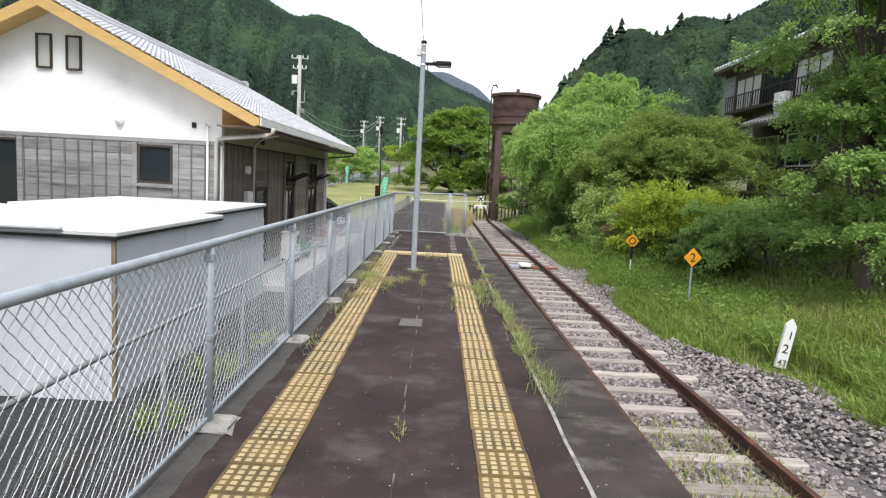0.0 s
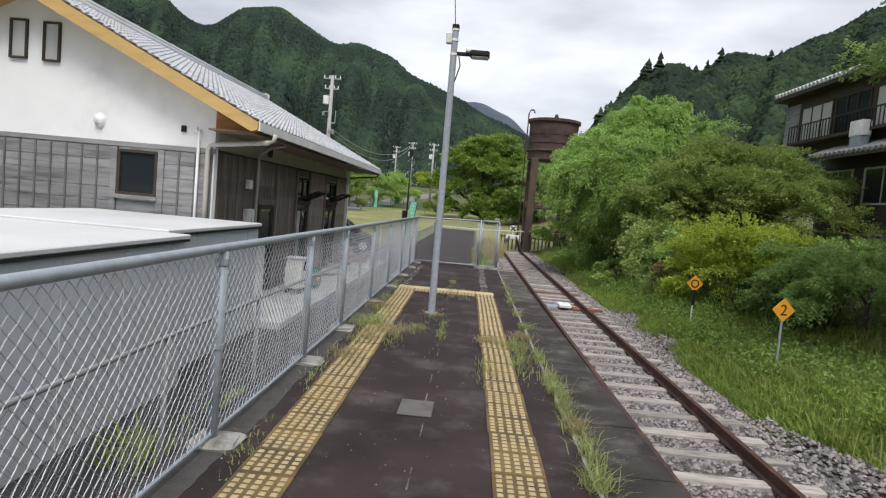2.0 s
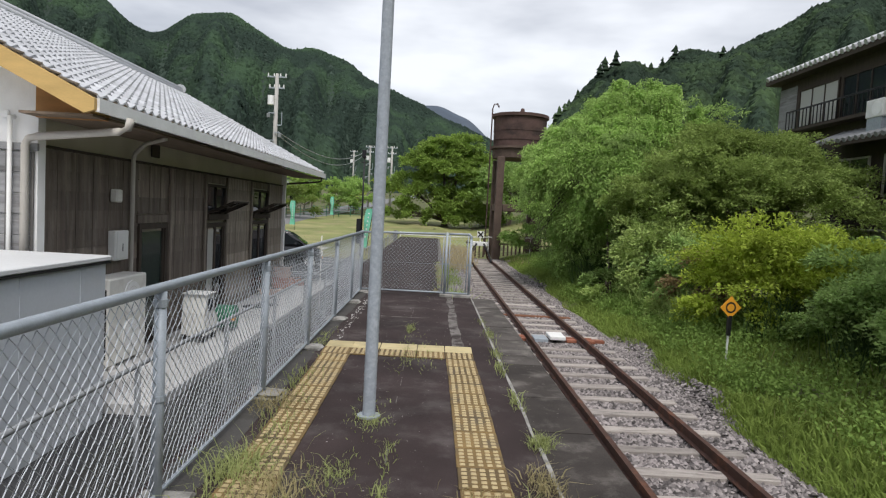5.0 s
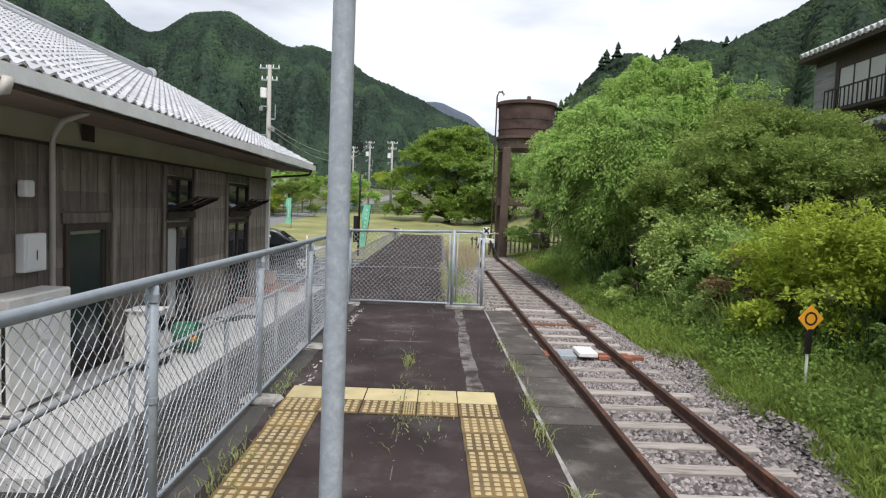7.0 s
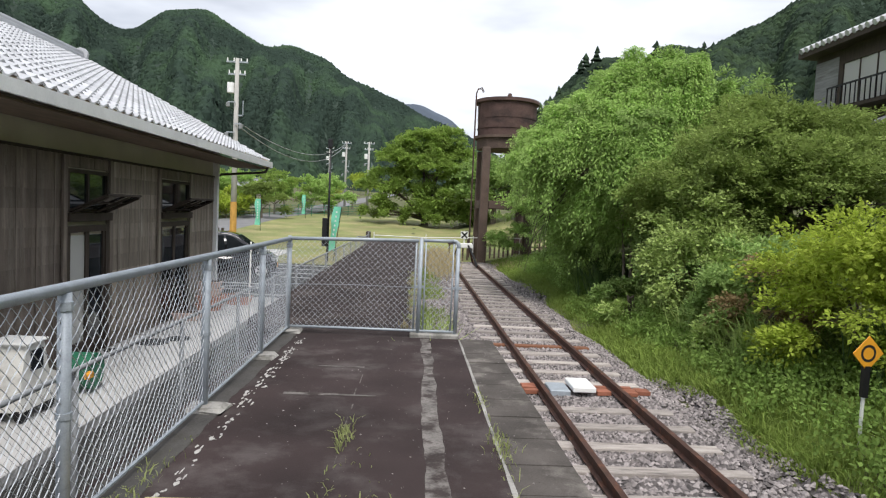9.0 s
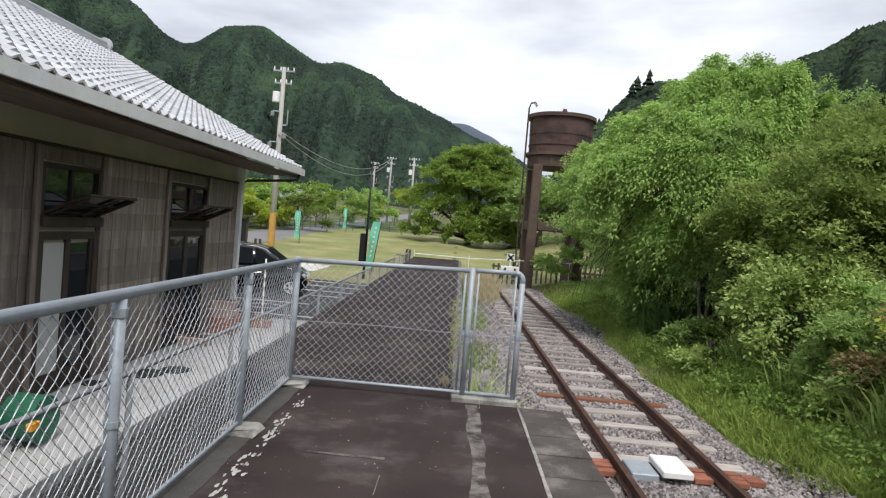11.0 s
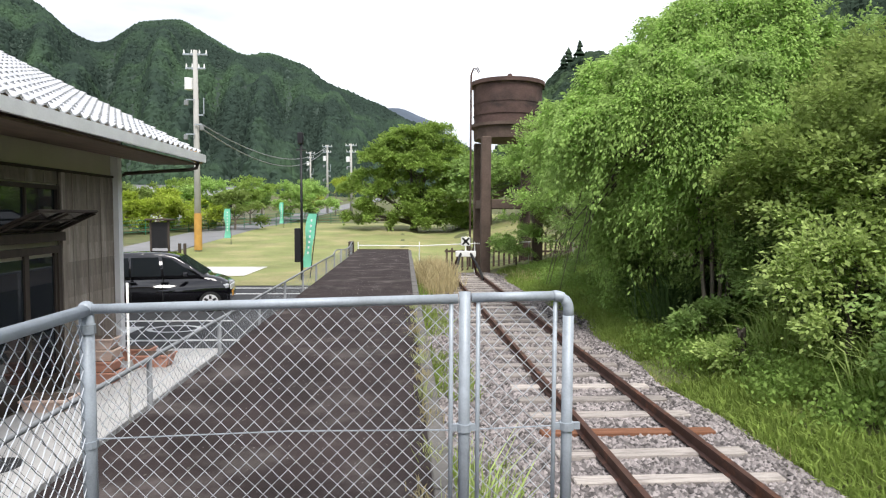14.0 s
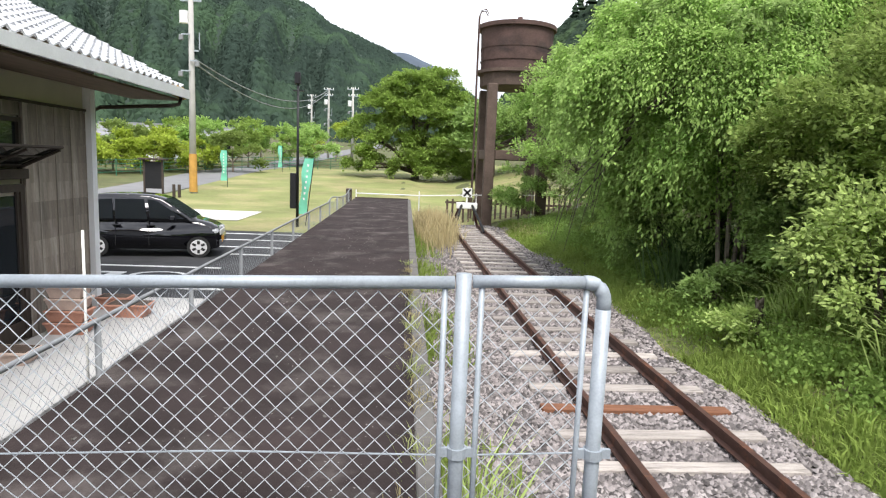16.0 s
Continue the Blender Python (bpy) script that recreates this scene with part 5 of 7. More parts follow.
me_tac, me_pale = tactile_mesh("tactile_tile", True, M_TACTILE), tactile_mesh("plain_tile", False, M_TACPALE)
for cx in (-0.89, 0.488):
    for i in range(44):
        y = 12.88 - i * 0.324
        o = piece("tactile_tile", me_tac, tact, (plat_x(cx, y) + random.uniform(-0.004, 0.004), y, random.uniform(-0.002, 0.001)), random.uniform(-0.008, 0.008))
for cx, sx in ((0.488, 1), (0.163, 1), (-0.055, 0.33), (-0.27, 1), (-0.595, 1), (-0.905, 0.95)):
    o = piece("plain_tile", me_pale, tact, (cx, 13.54, random.uniform(-0.001, 0.001)), random.uniform(-0.006, 0.006))
    o.scale.x = sx
    o = piece("tactile_tile", me_tac, tact, (cx, 13.21, random.uniform(-0.002, 0.001)), random.uniform(-0.006, 0.006))
    o.scale.x = sx
# edge slabs of the platform
slab_rows = thing("edge_slabs", (1.2, 8, 0), "stained concrete slabs along the platform edge", "paving", kind="structure")
y = -6.0
while y < 18.0:
    L = random.choice((0.62, 0.9, 1.2)) if y < 12.3 else random.uniform(0.4, 0.5)
    y2 = min(y + L, 18.14)
    e0, e1 = 1.58 - 0.0187 * (y - 3), 1.58 - 0.0187 * (y2 - 3)
    bm = B()
    prism(bm, [(plat_x(0.94, y), y + 0.009), (e0, y + 0.009), (e1, y2 - 0.009), (plat_x(0.94, y2), y2 - 0.009)], "z", -0.011, random.uniform(-0.003, 0.004))
    part("slab", bm, M_EDGE if y < 12.3 else M_EDGEPALE, slab_rows)
    y = y2

# ---- platform lamp ----
M_LAMPPOLE = mat("pale_grey_pole_paint", (0.33, 0.365, 0.41), 0.5, 0.0, var=0.16, scale=22, fine=60, bump=0.05, stain=(0.42, 0.455, 0.50), stain_scale=16, stain_at=0.56)
lamp = thing("platform_lamp", (-0.3, 11.04, 0), "grey steel platform lamp post with a flat dark lamp head", "lamp post")
bm = B()
tube(bm, (-0.3, 11.04, 0), (-0.3, 11.04, 3.94), 0.05, 0.043, 20, False)
part("pole", bm, M_LAMPPOLE, lamp, smooth=True)
bm = B()
tube(bm, (-0.3, 11.04, 0), (-0.3, 11.04, 0.015), 0.09, n=14)
part("base_plate", bm, M_GALV, lamp)
for z in (3.55, 3.74, 3.88):
    part("band", tube(B(), (-0.3, 11.04, z), (-0.3, 11.04, z + 0.03), 0.05, n=14), M_FASCIA, lamp)
part("cap", tube(B(), (-0.3, 11.04, 3.9), (-0.3, 11.04, 3.96), 0.05, n=14), M_BLACKMETAL, lamp)
part("arm", box(B(), -0.26, 0.02, 11.02, 11.06, 3.555, 3.605, 0.008), M_BLACKMETAL, lamp)
head = part("lamp_head", box(B(), -0.08, 0.19, 10.93, 11.15, 3.545, 3.625, 0.02), M_BLACKMETAL, lamp, "flat dark grey lamp head")
part("mount", box(B(), -0.14, -0.02, 10.98, 11.1, 3.6, 3.66, 0.015), M_FASCIA, lamp)
part("diffuser", box(B(), -0.05, 0.17, 10.95, 11.13, 3.538, 3.546), M_OFFWHITE, lamp)
bm = B()
path_tube(bm, [(-0.23, 11.03, 3.56), (-0.2, 11.03, 3.42), (-0.23, 11.03, 3.3), (-0.26, 11.03, 3.2)], 0.008, 6)
part("cable", bm, M_DARK, lamp)
part("bracket", box(B(), -0.42, -0.34, 11.0, 11.08, 3.70, 3.85, 0.015), M_OFFWHITE, lamp)
bm = B()
path_tube(bm, [(-0.34, 11.04, 3.84), (-0.31, 11.04, 3.94), (-0.45, 11.0, 5.4), (-1.4, 4.0, 8.0), (-3.5, -9, 10.0)], 0.006, 5)
part("supply_cable", bm, M_DARK, lamp)

# ---- track signs and small items ----
def diamond_sign(x, y, z, mark, foot, post, label):
    s = thing("track_sign", (x, y, foot), label, "sign", "track signs")
    m = Matrix.Translation((x, y, z)) @ Matrix.Rotation(radians(8), 4, "Z")
    bm = B()
    box(bm, -0.145, 0.145, -0.006, 0.006, -0.145, 0.145, 0.004)
    bmesh.ops.transform(bm, matrix=m @ Matrix.Rotation(radians(45), 4, "Y"), verts=bm.verts)
    pl = part("plate", bm, M_YELLOW, s, "yellow diamond plate")
    if mark == "O":
        bm = B()
        bmesh.ops.create_circle(bm, segments=24, radius=0.10, matrix=m @ Matrix.Translation((0, -0.0075, 0)) @ Matrix.Rotation(radians(90), 4, "X"))
        ring = bmesh.ops.extrude_edge_only(bm, edges=bm.edges[:])
        c = m @ Vector((0, -0.0075, 0))
        for v in [e for e in ring["geom"] if isinstance(e, bmesh.types.BMVert)]:
            v.co = c + (v.co - c) * 0.7
        part("ring_mark", bm, M_DARK, pl)
    else:
        letters("numeral", mark, 0.26, m @ pose(0, -0.008, -0.085, 90, 0, 0), M_DARK, pl)
    bm = B()
    tube(bm, (x, y + 0.02, foot - 0.1), (x, y + 0.02, z - 0.12), 0.02, n=8)
    part("post", bm, post, s)
    return s


def letters(name, text, size, m, material, parent):
    cu = bpy.data.curves.new(name, "FONT")
    cu.body, cu.size, cu.align_x = text, size, "CENTER"
    cu.extrude = 0.0015
    tmp = bpy.data.objects.new(name, cu)
    scene.collection.objects.link(tmp)
    dg = bpy.context.evaluated_depsgraph_get()
    me = bpy.data.meshes.new_from_object(tmp.evaluated_get(dg))
    bpy.data.objects.remove(tmp)
    me.transform(m)
    return finish(name, me, material, parent)


gzf = lambda x, y: float(ground_z(x, y))
so = diamond_sign(5.46, 17.22, 0.206, "O", gzf(5.46, 17.22), M_WHITE, "yellow diamond railway sign with a black ring on a white post")
part("post_collar", box(B(), 5.43, 5.49, 17.2, 17.27, -0.3, 0.06), M_BLACKMETAL, so)
diamond_sign(5.45, 13.0, 0.27, "2", gzf(5.45, 13.0), M_GALV, "yellow diamond railway sign numbered 2 on a steel post")
km = thing("distance_post", (5.27, 8.95, gzf(5.27, 8.95)), "leaning white pointed distance post with black numerals", "distance post")
mk = Matrix.Translation((5.22, 8.95, -0.88)) @ Matrix.Rotation(radians(9), 4, "Y") @ Matrix.Rotation(radians(-6), 4, "Z")
bm = B()
prism(bm, [(-0.075, 0), (0.075, 0), (0.075, 0.66), (0.0, 0.76), (-0.075, 0.66)], "y", -0.03, 0.03)
bmesh.ops.transform(bm, matrix=mk, verts=bm.verts)
part("post", bm, M_WHITE, km)
bm = B()
box(bm, -0.078, 0.078, -0.033, 0.033, -0.12, 0.02, 0, mk)
part("foot", bm, M_DARK, km)
letters("numeral", "1", 0.17, mk @ pose(0.02, -0.033, 0.46, 90, 0, 0), M_DARK, km)
letters("numeral", "2", 0.19, mk @ pose(0.0, -0.033, 0.25, 90, 0, 0), M_DARK, km)
letters("numeral", "43", 0.13, mk @ pose(0.0, -0.033, 0.06, 90, 0, 0), M_DARK, km)

tc = thing("track_cover", (2.85, 19.6, -1.0), "white rectangular cover box between the rails", "cover box")
part("lid", box(B(), 2.68, 3.02, 19.3, 19.85, -0.96, -0.88, 0.012), M_WHITE, tc)
part("base", box(B(), 2.36, 2.66, 19.35, 19.8, -1.04, -0.95, 0.01), M_GALV, tc)
bricks = thing("brick_row", (3.3, 19.55, -1.0), "loose red bricks laid beside the rails", "bricks")
bm = B()
box(bm, -0.105, 0.105, -0.05, 0.05, -0.03, 0.03, 0.004)
me_brick = bpy.data.meshes.new("brick")
bm.to_mesh(me_brick)
bm.free()
me_brick.materials.append(M_BRICK)
for x, y in ((3.16, 19.42), (3.16, 19.55), (3.17, 19.68), (3.55, 19.4), (3.56, 19.53), (3.55, 19.67), (3.78, 19.5), (3.79, 19.63), (2.08, 19.4), (2.07, 19.54), (2.08, 19.68), (1.85, 19.5)):
    piece("brick", me_brick, bricks, (x, y, -0.985 + random.uniform(-0.01, 0.01)), random.uniform(-0.12, 0.12))

# ---- buffer stop ----
buf = thing("buffer_stop", (2.65, 41.3, -1.0), "black buffer stop of bent rails with a white sign board", "buffer stop")
for s in (-0.55, 0.55):
    cx = rail_x(41)
    bm = B()
    path_tube(bm, [(cx + s, 39.6, -0.95), (cx + s * 0.75, 40.6, -0.5), (cx + s * 0.35, 41.3, 0.0)], 0.055, 6)
    part("front_leg", bm, M_BLACKMETAL, buf)
    bm = B()
    tube(bm, (cx + s, 42.1, -0.95), (cx + s * 0.4, 41.3, 0.0), 0.05, n=6)
    part("back_leg", bm, M_RAIL, buf)
part("beam", box(B(), rail_x(41) - 0.42, rail_x(41) + 0.42, 41.2, 41.4, -0.18, 0.06, 0.02), M_WHITE, buf)
part("mast", tube(B(), (rail_x(41), 41.35, 0.0), (rail_x(41), 41.35, 0.66), 0.03, n=8), M_WHITE, buf)
sg = part("sign_plate", box(B(), rail_x(41) - 0.19, rail_x(41) + 0.19, 41.29, 41.31, 0.28, 0.64, 0.005), M_WHITE, buf)
for a in (45, -45):
    bm = B()
    box(bm, -0.2, 0.2, -0.004, 0.004, -0.04, 0.04, 0, Matrix.Translation((rail_x(41), 41.285, 0.46)) @ Matrix.Rotation(radians(a), 4, "Y"))
    part("cross_bar", bm, M_DARK, sg)

rope = thing("end_rail", (3, 44.4, gzf(0, 44.4)), "white pipe rail across the end of the track", "rail fence")
bm = B()
path_tube(bm, [(-2.0, 43.8, 0.15), (0.8, 44.2, 0.12), (3.4, 44.5, 0.22), (8.2, 45.2, 0.34)], 0.025, 7)
part("pipe", bm, M_WHITE, rope)
for x in (-2.0, 0.8, 3.4, 6.0, 8.2):
    bm = B()
    tube(bm, (x, 44.3 + x * 0.08, gzf(x, 44.5) - 0.1), (x, 44.3 + x * 0.08, 0.3), 0.025, n=7)
    part("post", bm, M_WHITE, rope)
bol = thing("timber_bollard", (-2.25, 43.4, GZ), "short dark timber bollard at the lawn edge", "bollard")
part("post", box(B(), -2.37, -2.13, 43.28, 43.52, GZ - 0.05, 0.34, 0.02), M_TRIMWOOD, bol)
part("cap", box(B(), -2.36, -2.14, 43.29, 43.51, 0.34, 0.37, 0.01), M_DARKWOOD, bol)

pick = thing("picket_fence", (5, 46.6, -0.9), "broken brown picket fence behind the track end", "fence")
for i in range(26):
    x = 2.2 + i * 0.26
    hgt = random.uniform(0.9, 1.35)
    part("picket", box(B(), x - 0.05, x + 0.05, 46.2, 46.23, gzf(x, 46.3) - 0.05, gzf(x, 46.3) + hgt, 0.006), M_TOWERLEG, pick)
part("cross_rail", box(B(), 2.1, 8.9, 46.235, 46.28, -0.3, -0.2), M_TOWERLEG, pick)

# ---- water tower ----
tw = thing("water_tower", (5.0, 45.3, -1.0), "old rusty brown water tower on concrete legs", "water tower")
bm = B()
tube(bm, (5, 45.3, 5.75), (5, 45.3, 7.6), 1.58, 1.64, 32)
part("tank", bm, M_TOWER, tw, smooth=False)
part("rim", tube(B(), (5, 45.3, 7.6), (5, 45.3, 7.78), 1.76, n=32), M_TOWER, tw)
part("lid", tube(B(), (5, 45.3, 7.78), (5, 45.3, 7.98), 1.72, 0.3, 32), M_TOWER, tw)
part("finial", tube(B(), (5.1, 45.3, 7.95), (5.1, 45.3, 8.25), 0.17, 0.1, 10), M_TOWER, tw)
part("lip", tube(B(), (5, 45.3, 5.66), (5, 45.3, 5.8), 1.76, n=24), M_TOWERLEG, tw)
for z in (6.2, 6.75, 7.2):
    part("hoop", tube(B(), (5, 45.3, z), (5, 45.3, z + 0.03), 1.632, n=32), M_TOWER, tw)
part("ring_beam", tube(B(), (5, 45.3, 5.1), (5, 45.3, 5.66), 1.6, 1.62, 16), M_TOWERLEG, tw)
for sx in (-1, 1):
    for sy in (-1, 1):
        x, y = 5 + sx * 1.2, 45.3 + sy * 1.45
        part("leg", box(B(), x - 0.22, x + 0.22, y - 0.22, y + 0.22, -1.1, 5.1, 0.03), M_TOWERLEG, tw)
for z in (1.85,):
    for s in (-1.45, 1.45):
        part("tie_beam", box(B(), 4.04, 5.96, 45.3 + s - 0.16, 45.3 + s + 0.16, z, z + 0.42, 0.02), M_TOWERLEG, tw)
        part("tie_beam", box(B(), 5 + s * 0.83 - 0.16, 5 + s * 0.83 + 0.16, 44.1, 46.5, z, z + 0.42, 0.02), M_TOWERLEG, tw)
for s in (-0.16, 0.16):
    bm = B()
    path_tube(bm, [(3.22, 45 + s, -0.9), (3.22, 45 + s, 8.1), (3.3, 45 + s, 8.35), (3.5, 45 + s, 8.4), (3.62, 45 + s, 8.2)], 0.03, 6)
    part("ladder_rail", bm, M_TOWER, tw)
for z in np.arange(0, 8, 0.4):
    part("ladder_rung", tube(B(), (3.22, 44.84, z), (3.22, 45.16, z), 0.015, n=5), M_TOWER, tw)

# ---- poles, flags, notice board ----
def utility_pole(x, y, top, r, label, wrap=False, gear=True, group=""):
    z0 = gzf(x, y)
    u = thing("utility_pole", (x, y, z0), label, "utility pole", group)
    part("shaft", tube(B(), (x, y, z0 - 0.2), (x, y, top), r * 1.3, r * 0.8, 12), M_POLE, u, smooth=True)
    if wrap:
        part("wrap", tube(B(), (x, y, z0 + 0.1), (x, y, z0 + 2.4), r * 1.42, r * 1.36, 12), M_ORANGE, u, "orange protective wrap")
    if gear:
        for dz, L in ((0.25, 0.75), (1.1, 0.6)):
            arm = part("cross_arm", box(B(), x - L, x + L, y - 0.05, y + 0.05, top - dz - 0.05, top - dz + 0.05), M_GALV, u)
            for s in (-0.9, -0.3, 0.35, 0.9):
                part("insulator", tube(B(), (x + s * L, y, top - dz + 0.05), (x + s * L, y, top - dz + 0.28), 0.06, 0.03, 8), M_WHITE, arm)
        part("transformer", tube(B(), (x - 0.42, y, top - 2.4), (x - 0.42, y, top - 1.7), 0.25, n=12), M_FASCIA, u, "grey pole transformer")
        for dz, side_, w in ((3.1, -1, 0.5), (4.6, 1, 0.42), (5.2, -1, 0.55)):
            part("cable_arm", box(B(), min(x, x + side_ * w), max(x, x + side_ * w), y - 0.3, y - 0.22, top - dz, top - dz + 0.07), M_GALV, u)
            part("splice_box", box(B(), x + side_ * w - 0.12, x + side_ * w + 0.12, y - 0.36, y - 0.16, top - dz - 0.32, top - dz, 0.03), M_OLDGALV, u)
        part("bracket", box(B(), x + 0.1, x + 0.5, y - 0.04, y + 0.04, top - 4.0, top - 3.9), M_GALV, u)
        part("bracket", box(B(), x + 0.45, x + 0.5, y - 0.04, y + 0.04, top - 4.0, top - 2.9), M_GALV, u)
    return u


up = utility_pole(-12.8, 55.5, 11.6, 0.17, "tall concrete utility pole with transformer and orange base wrap", True)
utility_pole(-7.0, 100, 10.9, 0.15, "distant slim utility pole by the lane", gear=True)
utility_pole(-11.6, 112, 12.0, 0.15, "distant utility pole with antennas")
utility_pole(-16.5, 128, 12.5, 0.15, "distant utility pole beside the houses")
cab = thing("power_lines", (-12.8, 55.5, 8), "sagging overhead power cables", "cable")
for dz in (0, 0.5):
    bm = B()
    a, b = Vector((-12.6, 55.6, 6.9 + dz * 0.5)), Vector((-11.6, 112, 11.6 + dz * 0.4))
    path_tube(bm, [a.lerp(b, t) - Vector((0, 0, 2.6 * 4 * t * (1 - t) * (1.0 - dz * 0.4))) for t in np.linspace(0, 1, 22)], 0.045, 5)
    part("wire", bm, M_OLDGALV, cab)
bp_ = thing("slim_lamp_post", (-3.95, 40.5, GZ), "slim black lamp post with a dark control box", "lamp post")
part("shaft", tube(B(), (-3.95, 40.5, GZ - 0.05), (-3.95, 40.5, 4.6), 0.06, 0.04, 10), M_BLACKMETAL, bp_, smooth=True)
part("head", box(B(), -4.08, -3.86, 40.4, 40.6, 4.3, 4.75, 0.03), M_BLACKMETAL, bp_)
part("control_box", box(B(), -4.22, -3.98, 40.38, 40.6, -0.35, 1.0, 0.02), M_BLACKMETAL, bp_)
part("cross_arm", box(B(), -4.15, -3.75, 40.47, 40.53, 4.05, 4.1), M_BLACKMETAL, bp_)


def banner(x, y, h, w, lean, label):
    z0 = gzf(x, y)
    f = thing("banner", (x, y, z0), label, "banner", "green banners")
    part("pole", tube(B(), (x, y, z0 - 0.05), (x + lean * h, y, z0 + h), 0.018, n=6), M_BLACKMETAL, f)
    bm = B()
    n = 12
    cols = []
    for j in range(n + 1):
        t = j / n
        row = []
        for i in range(4):
            u = i / 3
            row.append(bm.verts.new((x + lean * h * (1 - t * 0.82) - 0.02 + u * w * (0.95 + 0.05 * math.sin(t * 9)) * -1 + 0.03 * math.sin(t * 7 + u * 3), y + 0.07 * math.sin(t * 8 + u * 2.5), z0 + h * (1 - t * 0.82))))
        cols.append(row)
    for j in range(n):
        for i in range(3):
            bm.faces.new((cols[j][i], cols[j][i + 1], cols[j + 1][i + 1], cols[j + 1][i]))
    cl = part("cloth", bm, M_FLAG, f, smooth=True)
    for t in (0.12, 0.22, 0.32, 0.42, 0.52, 0.62, 0.72):
        part("lettering_bar", box(B(), x + lean * h * (1 - t * 0.82) - w * 0.6, x + lean * h * (1 - t * 0.82) - w * 0.42, y - 0.105, y - 0.1, z0 + h * (1 - t * 0.82) - 0.05, z0 + h * (1 - t * 0.82) + 0.04), M_WHITE, cl)
    return f


banner(-3.72, 41.0, 2.65, 0.36, 0.12, "green advertising banner on a leaning pole beside the platform strip")
banner(-12.0, 60, 2.5, 0.42, 0.0, "green advertising banner on the lawn verge")
banner(-11.2, 75, 2.4, 0.36, 0.0, "green advertising banner by the lane")
nb = thing("notice_board", (-14.0, 52.5, gzf(-14, 52.5)), "dark timber notice board with a small roof", "notice board")
z0 = gzf(-14, 52.5)
part("panel", box(B(), -14.5, -13.5, 52.46, 52.54, z0 + 0.5, z0 + 2.0, 0.01), M_BLACKMETAL, nb)
for x in (-14.5, -13.5):
    part("post", box(B(), x - 0.05, x + 0.05, 52.45, 52.55, z0 - 0.05, z0 + 2.1), M_TRIMWOOD, nb)
part("roof", box(B(), -14.75, -13.25, 52.2, 52.8, z0 + 2.1, z0 + 2.2, 0.02), M_TRIMWOOD, nb)
for x in (-13.0, -12.7):
    bl = thing("timber_bollard", (x, 52.8, gzf(x, 52.8)), "short dark timber bollard at the lawn edge", "bollard")
    part("post", box(B(), x - 0.07, x + 0.07, 52.73, 52.87, gzf(x, 52.8) - 0.05, gzf(x, 52.8) + 0.75, 0.01), M_TRIMWOOD, bl)
apron = sheet("apron", -10.6, -6.6, 42.0, 46.5, M_CONC, 0.04, 6, 6)
tagged(apron, "pale concrete apron on the lawn", "paving", kind="structure")
mesh_f = thing("garden_fence", (-18, 70, 0), "green mesh fence in front of the gardens", "fence")
for i in range(16):
    x, y = -24 + i * 1.15, 62 + i * 1.6
    part("post", tube(B(), (x, y, gzf(x, y)), (x, y, gzf(x, y) + 1.3), 0.03, n=6), M_GREENPLASTIC, mesh_f)
    if i < 15:
        for h in (0.3, 0.6, 0.9, 1.2):
            part("strand", tube(B(), (x, y, gzf(x, y) + h), (x + 1.15, y + 1.6, gzf(x + 1.15, y + 1.6) + h), 0.02, n=4), M_GREENPLASTIC, mesh_f)


# ---- far houses ----
M_SLATE = mat("dull_grey_roof", (0.24, 0.245, 0.255), 0.7, var=0.2, scale=1, fine=12)
def far_house(x, y, w, d, h, roof_h, label, wall, roofm):
    z0 = gzf(x, y)
    f = thing("house", (x, y, z0), label, "house", "village houses")
    part("wall", box(B(), x - w / 2, x + w / 2, y - d / 2, y + d / 2, z0 - 0.3, z0 + h), wall, f)
    bm = B()
    prism(bm, [(y - d / 2 - 0.6, z0 + h - 0.1), (y, z0 + h + roof_h), (y + d / 2 + 0.6, z0 + h - 0.1)], "x", x - w / 2 - 0.5, x + w / 2 + 0.5)
    part("roof", bm, roofm, f)
    part("ridge", box(B(), x - w / 2 - 0.5, x + w / 2 + 0.5, y - 0.15, y + 0.15, z0 + h + roof_h - 0.05, z0 + h + roof_h + 0.2), roofm, f)
    for i in range(3):
        cx = x - w / 2 + w * (i + 0.5) / 3
        wd = part("window", box(B(), cx - 0.8, cx + 0.8, y - d / 2 - 0.05, y - d / 2, z0 + 0.8, z0 + 2.0), M_TRIMWOOD, f)
        part("pane", box(B(), cx - 0.72, cx + 0.72, y - d / 2 - 0.06, y - d / 2 - 0.051, z0 + 0.88, z0 + 1.92), M_GLASS, wd)


far_house(-31, 92, 8, 7, 2.4, 1.5, "low house with grey tiled roof behind the gardens", M_PLASTER, M_SLATE)
far_house(-22, 98, 6.5, 7, 2.4, 1.4, "low house with grey tiled roof among trees", M_BEIGE, M_SLATE)
far_house(-41, 88, 7, 6, 2.4, 1.4, "small pale house with grey roof by the hill foot", M_PLASTER, M_SLATE)

# ---- two-storey house above the track ----
HX = 14.0
ho = thing("house", (16.5, 26, 0.6), "old dark timber two-storey house with tiled eaves above the track", "house")
part("wall", box(B(), HX, HX + 6, 16.5, 28.7, 1.8, 5.1), M_TRIMWOOD, ho)
part("upper_storey", box(B(), HX, HX + 6, 16.5, 32.1, 5.1, 7.6), M_TRIMWOOD, ho)
part("upper_wall", box(B(), HX - 0.012, HX - 0.002, 30.9, 32.1, 5.2, 7.3), M_GREYWOOD, ho)
bm = B()
prism(bm, [(HX - 0.5, 7.72), (HX + 3, 9.3), (HX + 6.5, 7.72), (HX + 6.5, 7.52), (HX - 0.5, 7.52)], "y", 15.8, 32.4)
rf_ = part("roof", bm, M_TRIMWOOD, ho)
